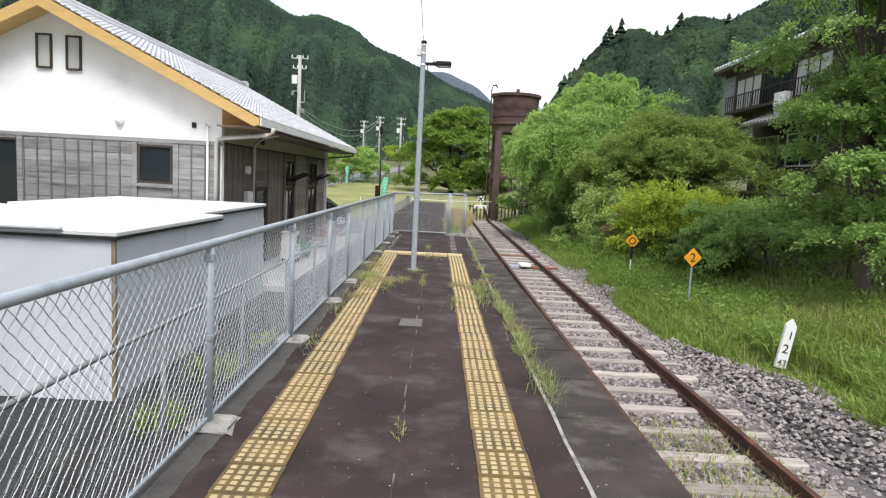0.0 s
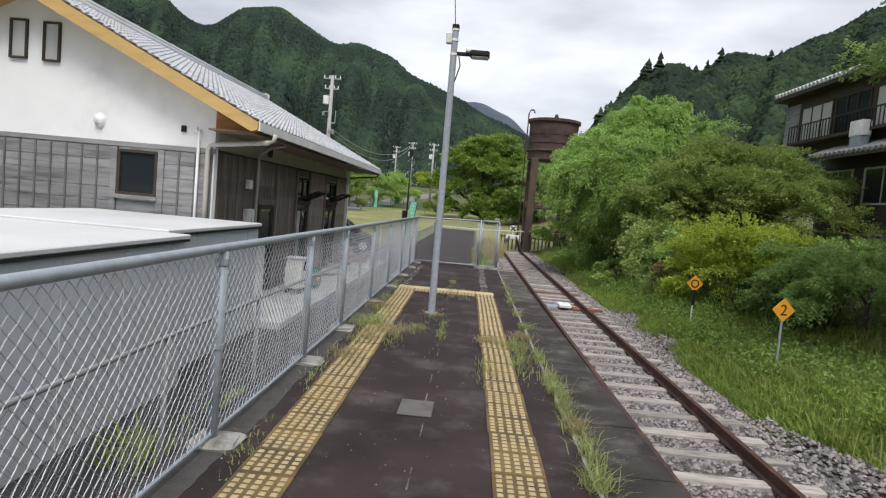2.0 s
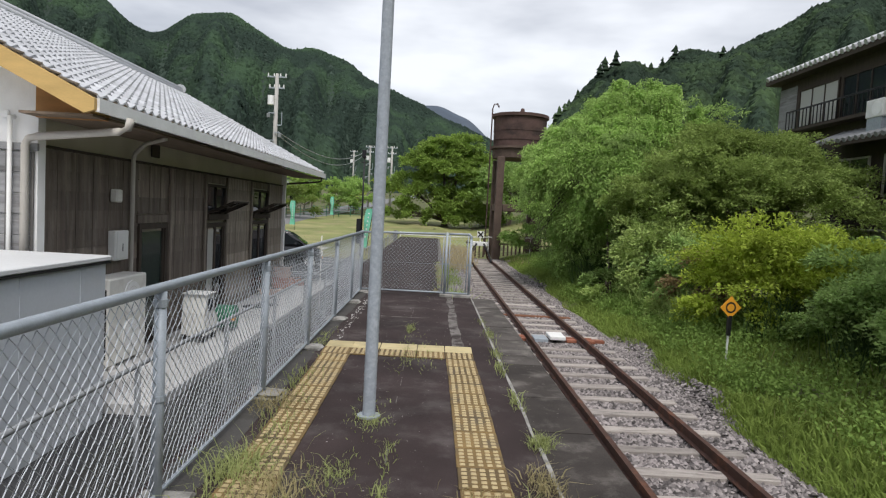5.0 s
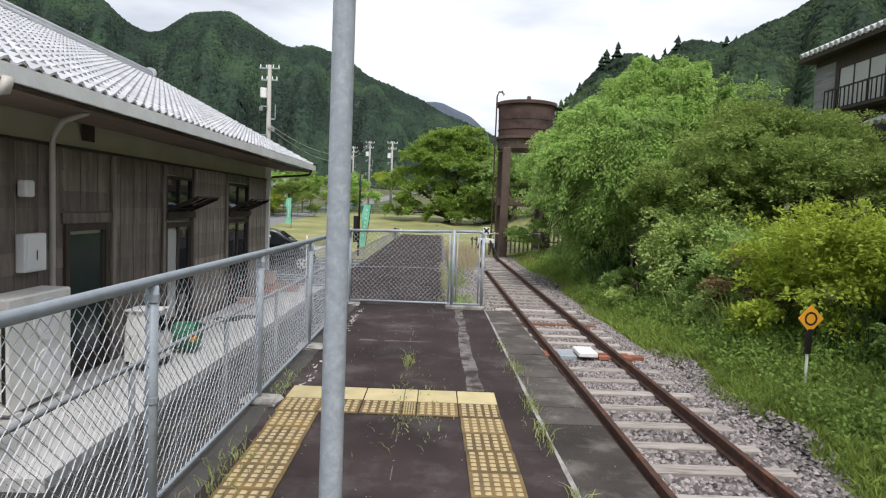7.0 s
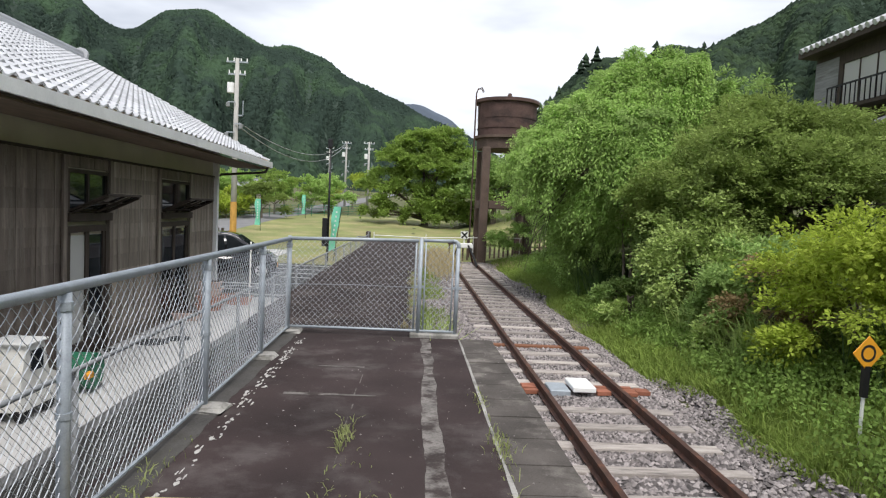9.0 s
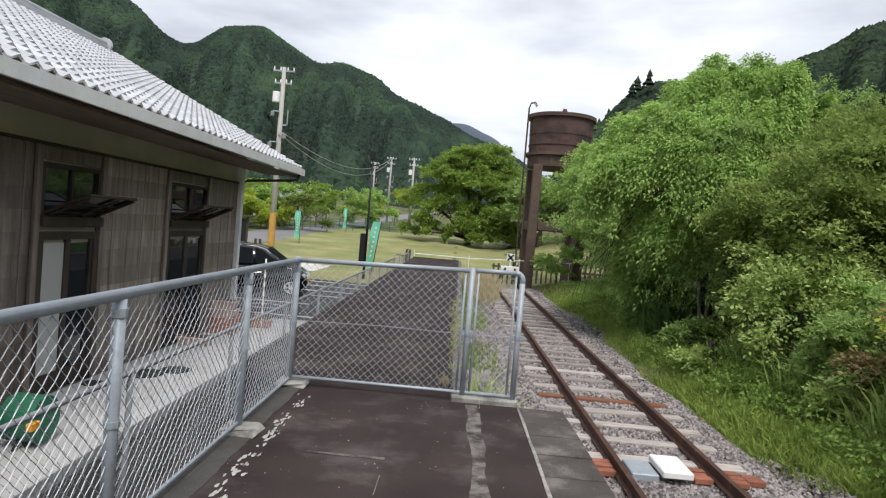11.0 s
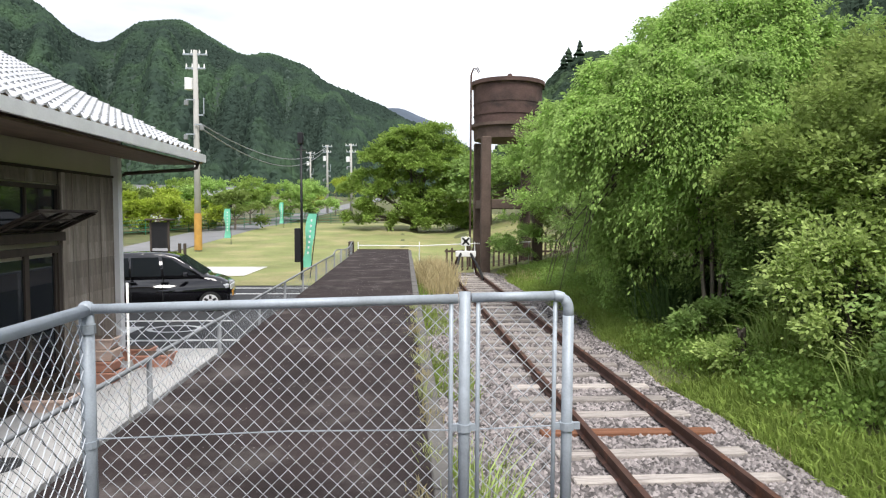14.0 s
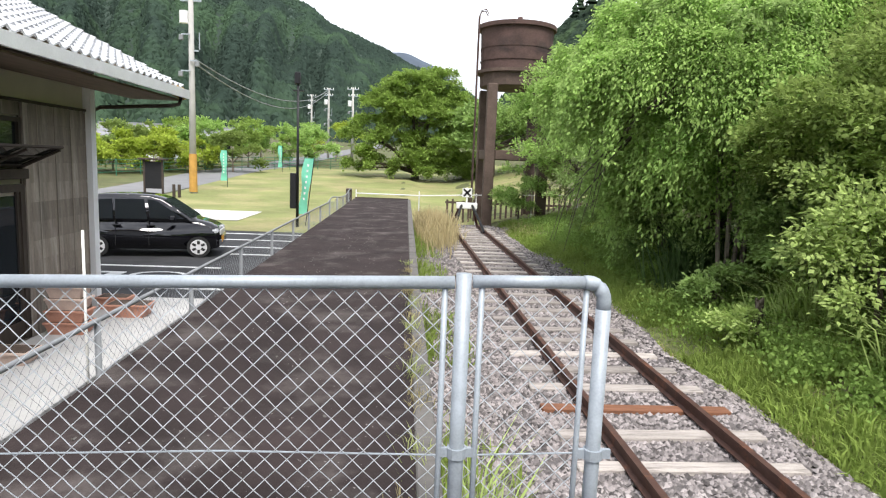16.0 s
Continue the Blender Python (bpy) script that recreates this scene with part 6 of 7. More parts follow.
for i in range(56):
    y = 15.8 + i * 0.295
    bm = B()
    tube(bm, (HX - 0.57, y + 0.14, 7.73), (HX + 3, y + 0.14, 9.34), 0.1, n=6)
    part("roll_tile", bm, M_ROOFTILE, rf_)
bm = B()
prism(bm, [(HX - 0.95, 4.62), (HX, 5.02), (HX, 4.87), (HX - 0.95, 4.46)], "y", 15.8, 28.1)
pent = part("pent_roof", bm, M_TRIMWOOD, ho)
for i in range(41):
    y = 15.8 + i * 0.295
    bm = B()
    tube(bm, (HX - 1.0, y + 0.14, 4.62), (HX, y + 0.14, 5.05), 0.09, n=6)
    part("roll_tile", bm, M_SLATE, pent)
for y0, y1, g in ((28.3, 30.6, M_CURTAIN), (25.9, 28.0, M_GLASS), (23.2, 25.5, M_CURTAIN), (19.5, 22.5, M_GLASS)):
    window(ho, "x", HX, y0, y1, 5.65, 7.0, bars=2, glass=g, sign=-1, w=0.07)
bal = part("balcony", box(B(), HX - 0.5, HX - 0.003, 23.2, 30.7, 5.4, 5.5), M_TRIMWOOD, ho)
part("handrail", box(B(), HX - 0.5, HX - 0.45, 23.2, 30.7, 6.15, 6.2), M_BLACKMETAL, bal)
for y in np.arange(23.2, 30.75, 0.22):
    part("baluster", box(B(), HX - 0.49, HX - 0.46, y - 0.012, y + 0.012, 5.5, 6.15), M_BLACKMETAL, bal)
for y0, y1 in ((26.4, 28.2), (23.6, 25.6), (19, 22)):
    window(ho, "x", HX, y0, y1, 2.9, 4.1, bars=1, glass=M_GLASS, frame_mat=M_GUTTER, sign=-1, w=0.07)
hac = thing("outdoor_unit", (13.5, 25.3, 4.8), "white air-conditioner outdoor unit on the lower roof", "air conditioner")
part("casing", box(B(), 13.25, 13.6, 24.95, 25.7, 5.2, 5.75, 0.02), M_WHITE, hac)
part("stand", box(B(), 13.28, 13.58, 25.0, 25.65, 4.74, 5.2), M_GALV, hac)
part("fan_grille", tube(B(), (13.248, 25.2, 5.47), (13.238, 25.2, 5.47), 0.22, n=18), M_FASCIA, hac)
rw = thing("retaining_wall", (13.2, 24, 0), "mossy stone retaining wall below the house", "retaining wall", kind="structure")
part("core", box(B(), 13.2, 13.5, 14, 33, -0.8, 1.75), M_STONEWALL, rw)
for j in range(6):
    y = 14 + random.uniform(0, 0.3)
    while y < 32.5:
        L = random.uniform(0.4, 0.75)
        part("stone", box(B(), 13.05 + random.uniform(-0.03, 0.03), 13.2, y, y + L - 0.03, -0.2 + j * 0.33, 0.1 + j * 0.33, 0.03), M_STONEWALL, rw)
        y += L
part("ledge", box(B(), 13.0, 20.5, 14, 33, 1.751, 1.8), M_CONC, rw)

# ---- trees ----
# the big weeping tree beside the track
dome = thing("weeping_tree", (7.4, 30.2, gzf(7.4, 30.2)), "large weeping tree with cascading fresh green foliage", "tree")
core = [(7.6, 30.0, 4.2, 3.3, 3.2, 2.0), (7.2, 28.4, 2.2, 2.6, 1.6, 1.8), (5.6, 30.0, 2.8, 1.6, 2.2, 1.3), (9.8, 29.5, 3.6, 2.2, 2.4, 1.8)]
limbs(core, (7.4, 30.2, gzf(7.4, 30.2) - 0.1), 0.34, M_BARK, dome)
def cascades(boughs, strands, per, centre, radii, low):
    """Drooping boughs over a dome: each one a bunch of strands that arch out and then hang."""
    lift = np.sin(np.radians(low)) + (1 - np.sin(np.radians(low))) * RNG.random(boughs)
    az = RNG.random(boughs) * 2 * np.pi
    flat = np.sqrt(np.maximum(0, 1 - lift ** 2))
    out = np.column_stack([np.cos(az), np.sin(az)])
    reach = RNG.uniform(0.8, 1.04, boughs) * np.where(lift < 0.15, 0.8 + 1.3 * np.maximum(0, lift), 1.0) * (1 - 0.24 * lift * flat)
    wide = np.where(out[:, 0] < 0, radii[0] * 1.06, radii[0])
    at = np.column_stack([centre[0] + wide * flat * reach * out[:, 0], centre[1] + radii[1] * flat * reach * out[:, 1], centre[2] + radii[2] * lift * reach])
    drop = RNG.uniform(0.7, 1.9, boughs) * (0.6 + 0.5 * flat)
    push = RNG.uniform(0.35, 0.8, boughs) * (0.35 + 0.75 * flat)
    tang = np.column_stack([-out[:, 1], out[:, 0]])
    b = np.repeat(np.arange(boughs), strands)
    k = len(b)
    off = np.clip(RNG.normal(size=k), -2, 2) * 0.24
    back = RNG.random(k)
    long = (0.45 + 0.65 * RNG.random(k)) * (1 - 0.25 * np.abs(off))
    t = RNG.random((k, per))
    run = (push[b] * long)[:, None] * np.sqrt(t) - (0.4 * back)[:, None]
    fall = (drop[b] * long)[:, None] * t ** 1.7 + (0.22 * np.abs(off))[:, None] - (0.12 * (1 - back))[:, None]
    p = np.empty((k, per, 3))
    p[..., 0] = at[b, 0][:, None] + out[b, 0][:, None] * run + (tang[b, 0] * off)[:, None]
    p[..., 1] = at[b, 1][:, None] + out[b, 1][:, None] * run + (tang[b, 1] * off)[:, None]
    p[..., 2] = at[b, 2][:, None] + 0.35 - fall
    p += np.clip(RNG.normal(size=p.shape), -1.8, 1.8) * np.array([0.055, 0.055, 0.045])
    d = np.empty_like(p)
    d[..., :2] = out[b][:, None] * (1.1 - 0.7 * t)[..., None]
    d[..., 2] = -0.25 - 0.8 * t
    p, d = p.reshape(-1, 3), d.reshape(-1, 3)
    keep = p[:, 2] > ground_z(p[:, 0], p[:, 1]) + 0.25
    return p[keep], d[keep]


p, d = cascades(205, 29, 44, (7.6, 30.0, 2.55), (4.35, 4.2, 4.1), 3)
leaf_mesh("crown", p, d + RNG.normal(size=p.shape) * 0.4, 0.088 * (0.6 + 0.8 * RNG.random(len(p))), 0.24, L_DOME, dome, loose=0.5)
p, d = cascades(150, 20, 40, (7.5, 29.4, 1.7), (3.3, 3.3, 1.7), -35)
leaf_mesh("skirt", p, d + RNG.normal(size=p.shape) * 0.4, 0.088 * (0.6 + 0.8 * RNG.random(len(p))), 0.24, L_DOME, dome, loose=0.5)
p, out = clump_points(core, 900, 44, 0.16, 0.4)
leaf_mesh("inner_leaves", p, out + RNG.normal(size=p.shape) * 0.5 - np.array([0, 0, 0.5]), 0.11, 0.24, L_SHRUB, dome)
bm = B()
for i in range(80):
    a, b = random.random() * 6.28, random.random() ** 0.5
    x, y = 7.7 + 3.9 * b * math.cos(a), 30 + 3.8 * b * math.sin(a)
    z = 0.1 + 6.0 * max(0.04, 1 - b ** 1.75) ** 0.62
    s = Vector((7.5, 30.1, 3.6))
    e = Vector((x, y, z))
    m = s.lerp(e, 0.6) + Vector((0, 0, 0.7))
    tube(bm, s, m, 0.045, 0.03, 5)
    tube(bm, m, e, 0.03, 0.012, 5)
    tube(bm, e, e + Vector((0.25 * math.cos(a), 0.25 * math.sin(a), -1.1)), 0.012, 0.005, 4)
tagged(part("twigwork", bm, M_BARK, dome), kind="stuff")

broad_tree("tree", (9.6, 25.6, gzf(9.6, 25.6)), [(10.2, 26.8, 3.5, 2.3, 2.0, 1.55), (8.3, 25.3, 2.9, 1.9, 1.8, 1.5), (12.0, 26.4, 2.9, 1.5, 1.8, 1.3), (7.0, 24.9, 1.9, 1.4, 1.5, 1.2), (9.3, 24.2, 2.2, 1.8, 1.5, 1.3), (11.2, 24.4, 2.0, 1.5, 1.4, 1.2)],
           L_MAPLE, M_BARK, "spreading olive-green broadleaf tree on the bank", "tree", 0.2, 3000, 46, 0.2, 0.085)
broad_tree("tree", (8.3, 11.9, gzf(8.3, 11.9)), [(7.9, 12.0, 4.7, 1.5, 1.6, 1.4), (8.0, 11.8, 2.3, 1.4, 1.5, 1.0), (8.7, 12.3, 6.4, 1.8, 1.7, 1.5), (7.8, 11.8, 6.5, 0.95, 1.0, 1.0), (7.4, 11.7, 3.5, 0.85, 0.9, 0.6), (9.6, 10.8, 3.2, 1.6, 1.7, 1.7), (7.5, 11.8, 5.5, 1.1, 1.1, 0.7), (8.2, 12.3, 3.2, 1.2, 1.3, 1.0), (8.3, 11.6, 1.0, 1.3, 1.3, 0.7)],
           L_SHRUB, M_BARK, "tall green broadleaf tree with layered boughs beside the track bank", "tree", 0.16, 3900, 40, 0.15, 0.078)
broad_tree("tree", (11.3, 18.2, gzf(11.3, 18.2)), [(11.0, 18.0, 0.7, 1.6, 1.6, 0.8), (9.9, 16.6, 0.6, 1.4, 1.6, 0.8), (11.8, 15.2, 1.0, 1.5, 1.7, 0.9)],
           L_SHRUB, M_BARK, "dark green bushy tree below the house", "tree", 0.12, 560, 40, 0.22, 0.1)


def bush(x, y, rx, ry, h, leaf, label, clumps, per=40, size=0.08, spread=0.16, bark=None, name="shrub"):
    z = gzf(x, y)
    bl = [(x, y, z + h * 0.55, rx, ry, h * 0.48), (x - rx * 0.45, y - ry * 0.3, z + h * 0.36, rx * 0.65, ry * 0.7, h * 0.36), (x + rx * 0.4, y + ry * 0.35, z + h * 0.5, rx * 0.6, ry * 0.6, h * 0.4)]
    return broad_tree(name, (x, y, z), bl, leaf, bark or M_BARK, label, "shrub", 0.05, clumps, per, spread, size, group="bank shrubs")


bush(6.95, 19.4, 1.15, 1.25, 2.3, L_YELLOW, "bright yellow-green rounded shrub on the bank", 700, spread=0.17)
bush(8.3, 18.6, 0.9, 1.1, 1.7, L_YELLOW, "bright yellow-green rounded shrub on the bank", 420, spread=0.17)
bush(6.5, 24.0, 0.95, 1.0, 2.9, L_PALE, "pale fresh green shrub beside the track", 640, per=20, size=0.085, spread=0.2)
bush(6.9, 22.0, 1.0, 1.2, 1.9, L_SHRUB, "dense green shrub on the bank", 420)
bush(6.5, 20.9, 0.6, 0.6, 1.6, L_RUSSET, "half-dry reddish brown shrub among green bushes", 170, per=26)
bush(7.8, 17.0, 1.2, 1.2, 1.7, L_SHRUB, "dense dark green shrub behind the signs", 420)
bush(7.9, 14.8, 1.2, 1.3, 1.5, L_SHRUB, "dense green shrub behind the signs", 420)
bush(9.4, 14.0, 1.4, 1.4, 2.2, L_MAPLE, "olive green shrub on the bank", 420)
bush(7.4, 26.6, 1.3, 1.2, 2.4, L_SHRUB, "dark green shrub under the weeping tree", 420)
bush(6.7, 25.7, 0.8, 0.8, 1.8, L_SHRUB, "dark green shrub under the weeping tree", 300)
bush(7.2, 28.6, 1.1, 1.1, 2.0, L_SHRUB, "dark green shrub under the weeping tree", 360)
bush(9.4, 20.4, 1.3, 1.4, 1.3, L_SHRUB, "dense green shrub below the house", 420)
bush(5.4, 24.9, 0.5, 0.6, 0.5, L_PALE, "low pale leafy bush at the ballast edge", 90, per=22, size=0.08)
bush(6.6, 34.8, 1.6, 1.8, 3.2, L_SHRUB, "dense green shrub beside the track end", 480)
broad_tree("tree", (7.4, 40.0, gzf(7.4, 40)), [(7.2, 40, 4.0, 2.2, 2.0, 1.9), (5.6, 41.0, 2.8, 1.3, 1.3, 1.6), (8.6, 40, 3.2, 2.2, 2.2, 2.2), (6.2, 39.4, 1.4, 1.6, 1.6, 1.4)],
           L_DOME, M_BARK, "fresh green broadleaf tree beside the water tower", "tree", 0.16, 1000, 40, 0.25, 0.125)
bush(8.0, 42.6, 1.8, 2.0, 3.4, L_MAPLE, "olive green shrub by the water tower", 420)
bush(5.2, 43.6, 0.9, 0.8, 2.4, L_DOME, "fresh green shrub at the foot of the water tower", 260)
bush(6.7, 31.5, 1.1, 2.0, 1.6, L_SHRUB, "low green shrub under the weeping tree", 320)
bush(11.6, 28.4, 1.4, 2.0, 2.4, L_MAPLE, "olive green bush in front of the house", 480)
bush(11.8, 22.6, 1.0, 2.0, 0.8, L_SHRUB, "dark green bush against the stone wall", 360)
bush(6.1, 21.2, 0.7, 0.7, 0.8, L_PALE, "low pale green bush at the ballast edge", 160)
bush(5.6, 26.6, 0.7, 0.9, 0.7, L_SHRUB, "low green bush at the ballast edge", 160)
wt = thing("bare_trunk", (6.3, 27.6, gzf(6.3, 27.6)), "pale leaning bare trunks among the bushes", "trunk")
for i in range(4):
    x = 6.2 + i * 0.16
    part("stem", tube(B(), (x, 27.6 + 0.1 * i, gzf(x, 27.6) - 0.05), (x - 0.2 + 0.15 * i, 27.8, 2.2 + 0.3 * (i % 2)), 0.05, 0.03, 7), M_PALEBARK, wt)
reed = thing("reed_clump", (6.0, 28.4, gzf(6.0, 28.4)), "clump of long arching reeds under the trees", "reeds")
a = RNG.normal(size=(500, 2)) * 0.28 + np.array([6.0, 28.4])
tagged(tagged(blades("foliage", a, 1.35, L_REED, reed, 0.45, 0.014), kind="stuff"), kind="stuff")
for x, y in ((6.2, 22.6), (6.1, 20.6), (6.3, 25.2)):
    rc = thing("reed_clump", (x, y, gzf(x, y)), "clump of pale arching grass blades at the bank foot", "reeds")
    tagged(blades("foliage", RNG.normal(size=(360, 2)) * 0.26 + np.array([x, y]), 0.9, L_PALE, rc, 0.6, 0.012), kind="stuff")
for x, y in ((7.2, 16.0), (6.9, 18.3)):
    rc = thing("reed_clump", (x, y, gzf(x, y)), "clump of long grass blades on the bank", "reeds")
    tagged(blades("foliage", RNG.normal(size=(300, 2)) * 0.25 + np.array([x, y]), 1.1, L_REED, rc, 0.45, 0.012), kind="stuff")

# far broadleaf tree at the lawn's end
broad_tree("tree", (1.0, 74, gzf(1, 74)), [(0.6, 74, 7.6, 2.4, 2.4, 2.0), (2.8, 74, 8.0, 1.9, 2.0, 1.7), (-1.6, 73.5, 6.0, 2.2, 2.2, 1.7), (4.4, 74, 5.8, 2.0, 2.2, 2.0), (-3.2, 73.5, 4.0, 1.9, 2.0, 1.5), (1.2, 73, 5.2, 2.8, 2.4, 1.8), (5.0, 73.5, 3.2, 1.8, 2.0, 1.5), (-1.2, 72.6, 2.8, 2.4, 2.0, 1.5), (2.6, 72.8, 2.8, 2.6, 2.0, 1.6), (-2.6, 72.6, 1.0, 1.8, 1.6, 1.0), (4.0, 72.6, 1.0, 2.0, 1.6, 1.0), (0.8, 72.2, 1.2, 2.0, 1.4, 1.0), (-3.6, 72.4, 1.4, 1.6, 1.5, 1.2), (5.4, 72.4, 1.3, 1.7, 1.5, 1.2), (2.4, 71.9, 1.3, 1.7, 1.3, 1.1)],
           L_FAR, M_BARK, "broad rounded green tree at the end of the lawn", "tree", 0.4, 4200, 34, 0.3, 0.2)
broad_tree("tree", (7.5, 70, gzf(7.5, 70)), [(7.5, 70, 4.0, 3.0, 2.6, 2.8), (10.5, 69, 4.4, 3, 2.6, 3.0), (14, 66, 4.6, 3.4, 3, 3.2)],
           L_SHRUB, M_BARK, "dark green trees behind the water tower", "tree", 0.3, 800, 26, 0.5, 0.34)
# orchard and gardens across the lane
for i, (x, y, s) in enumerate(((-29, 66, 1.2), (-26, 67, 1.2), (-23.2, 68, 1.2), (-20.5, 69, 1.1), (-18, 71, 1.1), (-24, 75, 1.5), (-19, 78, 1.6), (-15.5, 80, 1.6), (-28, 78, 1.5), (-13.5, 86, 1.7), (-17, 92, 2.0), (-34, 70, 1.4), (-12.5, 96, 1.8), (-24, 86, 1.7), (-38, 76, 1.6), (-32, 82, 1.5), (-21, 82, 1.8), (-15, 72.5, 1.2), (-11, 90, 1.5), (-9.5, 104, 2.0), (-21, 74, 1.3))):
    z = gzf(x, y)
    broad_tree("fruit_tree", (x, y, z), [(x, y, z + 1.6 * s, 1.7 * s, 1.6 * s, 1.1 * s), (x + 0.9 * s, y - 0.5, z + 1.1 * s, 1.2 * s, 1.2 * s, 0.9 * s), (x - 0.9 * s, y, z + 1.0 * s, 1.2 * s, 1.2 * s, 0.9 * s)],
               L_YELLOW if i < 5 or i > 18 else (L_DOME, L_FAR, L_MAPLE)[i % 3], M_PALEBARK, "leafy green orchard tree across the lane", "tree", 0.1, 230, 34, 0.3, 0.22, group="orchard trees")

# ---- grass and weeds ----
L_HERB = leaf_mat("herb_leaves", (0.242, 0.358, 0.0924))
k = 90000
gxy = np.column_stack([4.3 + 4.2 * RNG.random(k) ** 1.7, RNG.uniform(1.5, 44, k)])
edge_x = 4.25 + 0.22 * np.sin(gxy[:, 1] * 0.45) + 0.1 * np.sin(gxy[:, 1] * 1.7)
edge_x = edge_x + 0.8 * np.clip((12 - gxy[:, 1]) / 4, 0, 1)
gxy[:, 0] = np.maximum(gxy[:, 0], edge_x + 0.02 + 0.3 * RNG.random(k))
patch = np.sin(gxy[:, 0] * 2.1 + gxy[:, 1] * 0.8) + np.sin(gxy[:, 1] * 1.9)
gr = blades("bank_grass", gxy[(patch > -0.8) & ~((gxy[:, 0] < 5.6) & (gxy[:, 1] > 7.2) & (gxy[:, 1] < 9.3))], 0.25, L_GRASS, width=0.011, lean=0.4)
tagged(gr, "long green grass on the railway bank", "grass", kind="stuff")
ey = RNG.uniform(1.5, 43, 34000)
ex = 4.33 + 0.22 * np.sin(ey * 0.45) + 0.1 * np.sin(ey * 1.7) + RNG.normal(size=34000) * 0.06 + 1.1 * RNG.random(34000) ** 1.5 + 0.75 * np.clip((12 - ey) / 4, 0, 1)
gr = blades("verge_tufts", np.column_stack([ex, ey]), 0.17, L_GRASS, width=0.009, lean=0.5)
tagged(gr, "short green grass along the ballast edge", "grass", kind="stuff")
cx_, cy_ = RNG.uniform(4.9, 8.2, 2600), RNG.uniform(6, 42, 2600)
sel = np.sin(cx_ * 2.3 + 1) + np.sin(cy_ * 1.1 + cx_) + RNG.normal(size=2600) * 0.4 > 0.0
sel &= ~((cx_ < 5.95) & (cy_ < 9.4)) & (cx_ > 5.0 + 0.5 * np.clip((12 - cy_) / 4, 0, 1))
cx_, cy_ = cx_[sel], cy_[sel]
hp = np.stack([cx_, cy_, ground_z(cx_, cy_) + 0.12 + 0.2 * RNG.random(len(cx_))], -1)[:, None] + RNG.normal(size=(len(cx_), 36, 3)) * np.array([0.16, 0.16, 0.09])
hp = hp.reshape(-1, 3)
herb = leaf_mesh("bank_herbs", hp, RNG.normal(size=hp.shape) + np.array([0, 0, 0.3]), 0.07, 0.3, L_HERB)
tagged(herb, "low broad-leaved weeds on the railway bank", "weeds", kind="stuff")
hx, hy = 4.6 + 2.6 * RNG.random(1500), RNG.uniform(15.5, 31, 1500)
sel = np.sin(hx * 3.1 + hy * 0.7) + np.sin(hy * 1.7 + 0.6) + RNG.normal(size=1500) * 0.4 > 0.6
sel &= hx > 4.62 + 0.22 * np.sin(hy * 0.45) + 0.1 * np.sin(hy * 1.7)
hx, hy = hx[sel], hy[sel]
hp = np.stack([hx, hy, ground_z(hx, hy) + 0.1 + 0.22 * RNG.random(len(hx))], -1)[:, None] + RNG.normal(size=(len(hx), 34, 3)) * np.array([0.13, 0.13, 0.1])
hp = hp.reshape(-1, 3)
herb = leaf_mesh("broadleaf_weeds", hp, RNG.normal(size=hp.shape) * 0.7 + np.array([-0.2, -0.2, 0.7]), 0.065, 0.35, L_HERB)
tagged(herb, "patches of green broad-leaved weeds above the ballast edge", "weeds", kind="stuff")
near = np.column_stack([5.35 + 4.5 * RNG.random(16000) ** 1.8, np.clip(RNG.normal(size=16000) * 2.4 + 7.5, 2.0, 14)])
near = near[~((near[:, 0] < 5.6) & (near[:, 1] > 7.0) & (near[:, 1] < 9.3))]
gr = blades("near_grass", near, 0.42, L_GRASS, width=0.01, lean=0.45)
tagged(gr, "thick green grass beside the distance post", "grass", kind="stuff")
dry = np.concatenate([RNG.normal(size=(3200, 2)) * (1.0, 1.8) + (7.3, 10.6), RNG.normal(size=(700, 2)) * (0.35, 1.8) + (1.25, 38), RNG.normal(size=(500, 2)) * (0.5, 1.2) + (4.7, 40.5),
                      np.column_stack([4.26 + 0.3 * RNG.random(5200) + 0.22 * np.sin(np.linspace(17, 35, 5200) * 0.45) + 0.1 * np.sin(np.linspace(17, 35, 5200) * 1.7), np.linspace(17, 35, 5200)])])
dry_edge = dry[-5200:]
dry_edge = dry_edge[np.sin(dry_edge[:, 1] * 2.3) + np.sin(dry_edge[:, 1] * 0.9) > -0.3]
dry = dry[:-5200]
gr = blades("dry_grass", dry[dry[:, 0] > 0.55], 0.36, L_DRY, width=0.0045, lean=0.4)
tagged(gr, "straw-coloured dry grass tufts", "grass", kind="stuff")
gr = blades("edge_straw", dry_edge, 0.16, L_DRY, width=0.006, lean=0.6)
tagged(gr, "thin straw-coloured grass along the ballast edge", "grass", kind="stuff")
tall = RNG.normal(size=(3600, 2)) * (0.34, 1.6) + (1.25, 39.0)
gr = blades("straw", tall[tall[:, 0] > 0.6], 1.0, L_DRY, width=0.012, lean=0.25)
tagged(gr, "tall pale straw grass beside the track end", "grass", kind="stuff")
side = np.column_stack([0.46 + 0.75 * RNG.random(5200) ** 1.5, RNG.uniform(19.5, 42, 5200)])
side = side[np.sin(side[:, 1] * 1.3) + 0.06 * (side[:, 1] - 24) > -0.2]
gr = blades("verge_grass", side, 0.4, L_GRASS, width=0.01)
tagged(gr, "green grass between platform strip and track", "grass", kind="stuff")
lg = np.column_stack([RNG.uniform(-13, 1.5, 16000), RNG.uniform(38.8, 62, 16000)])
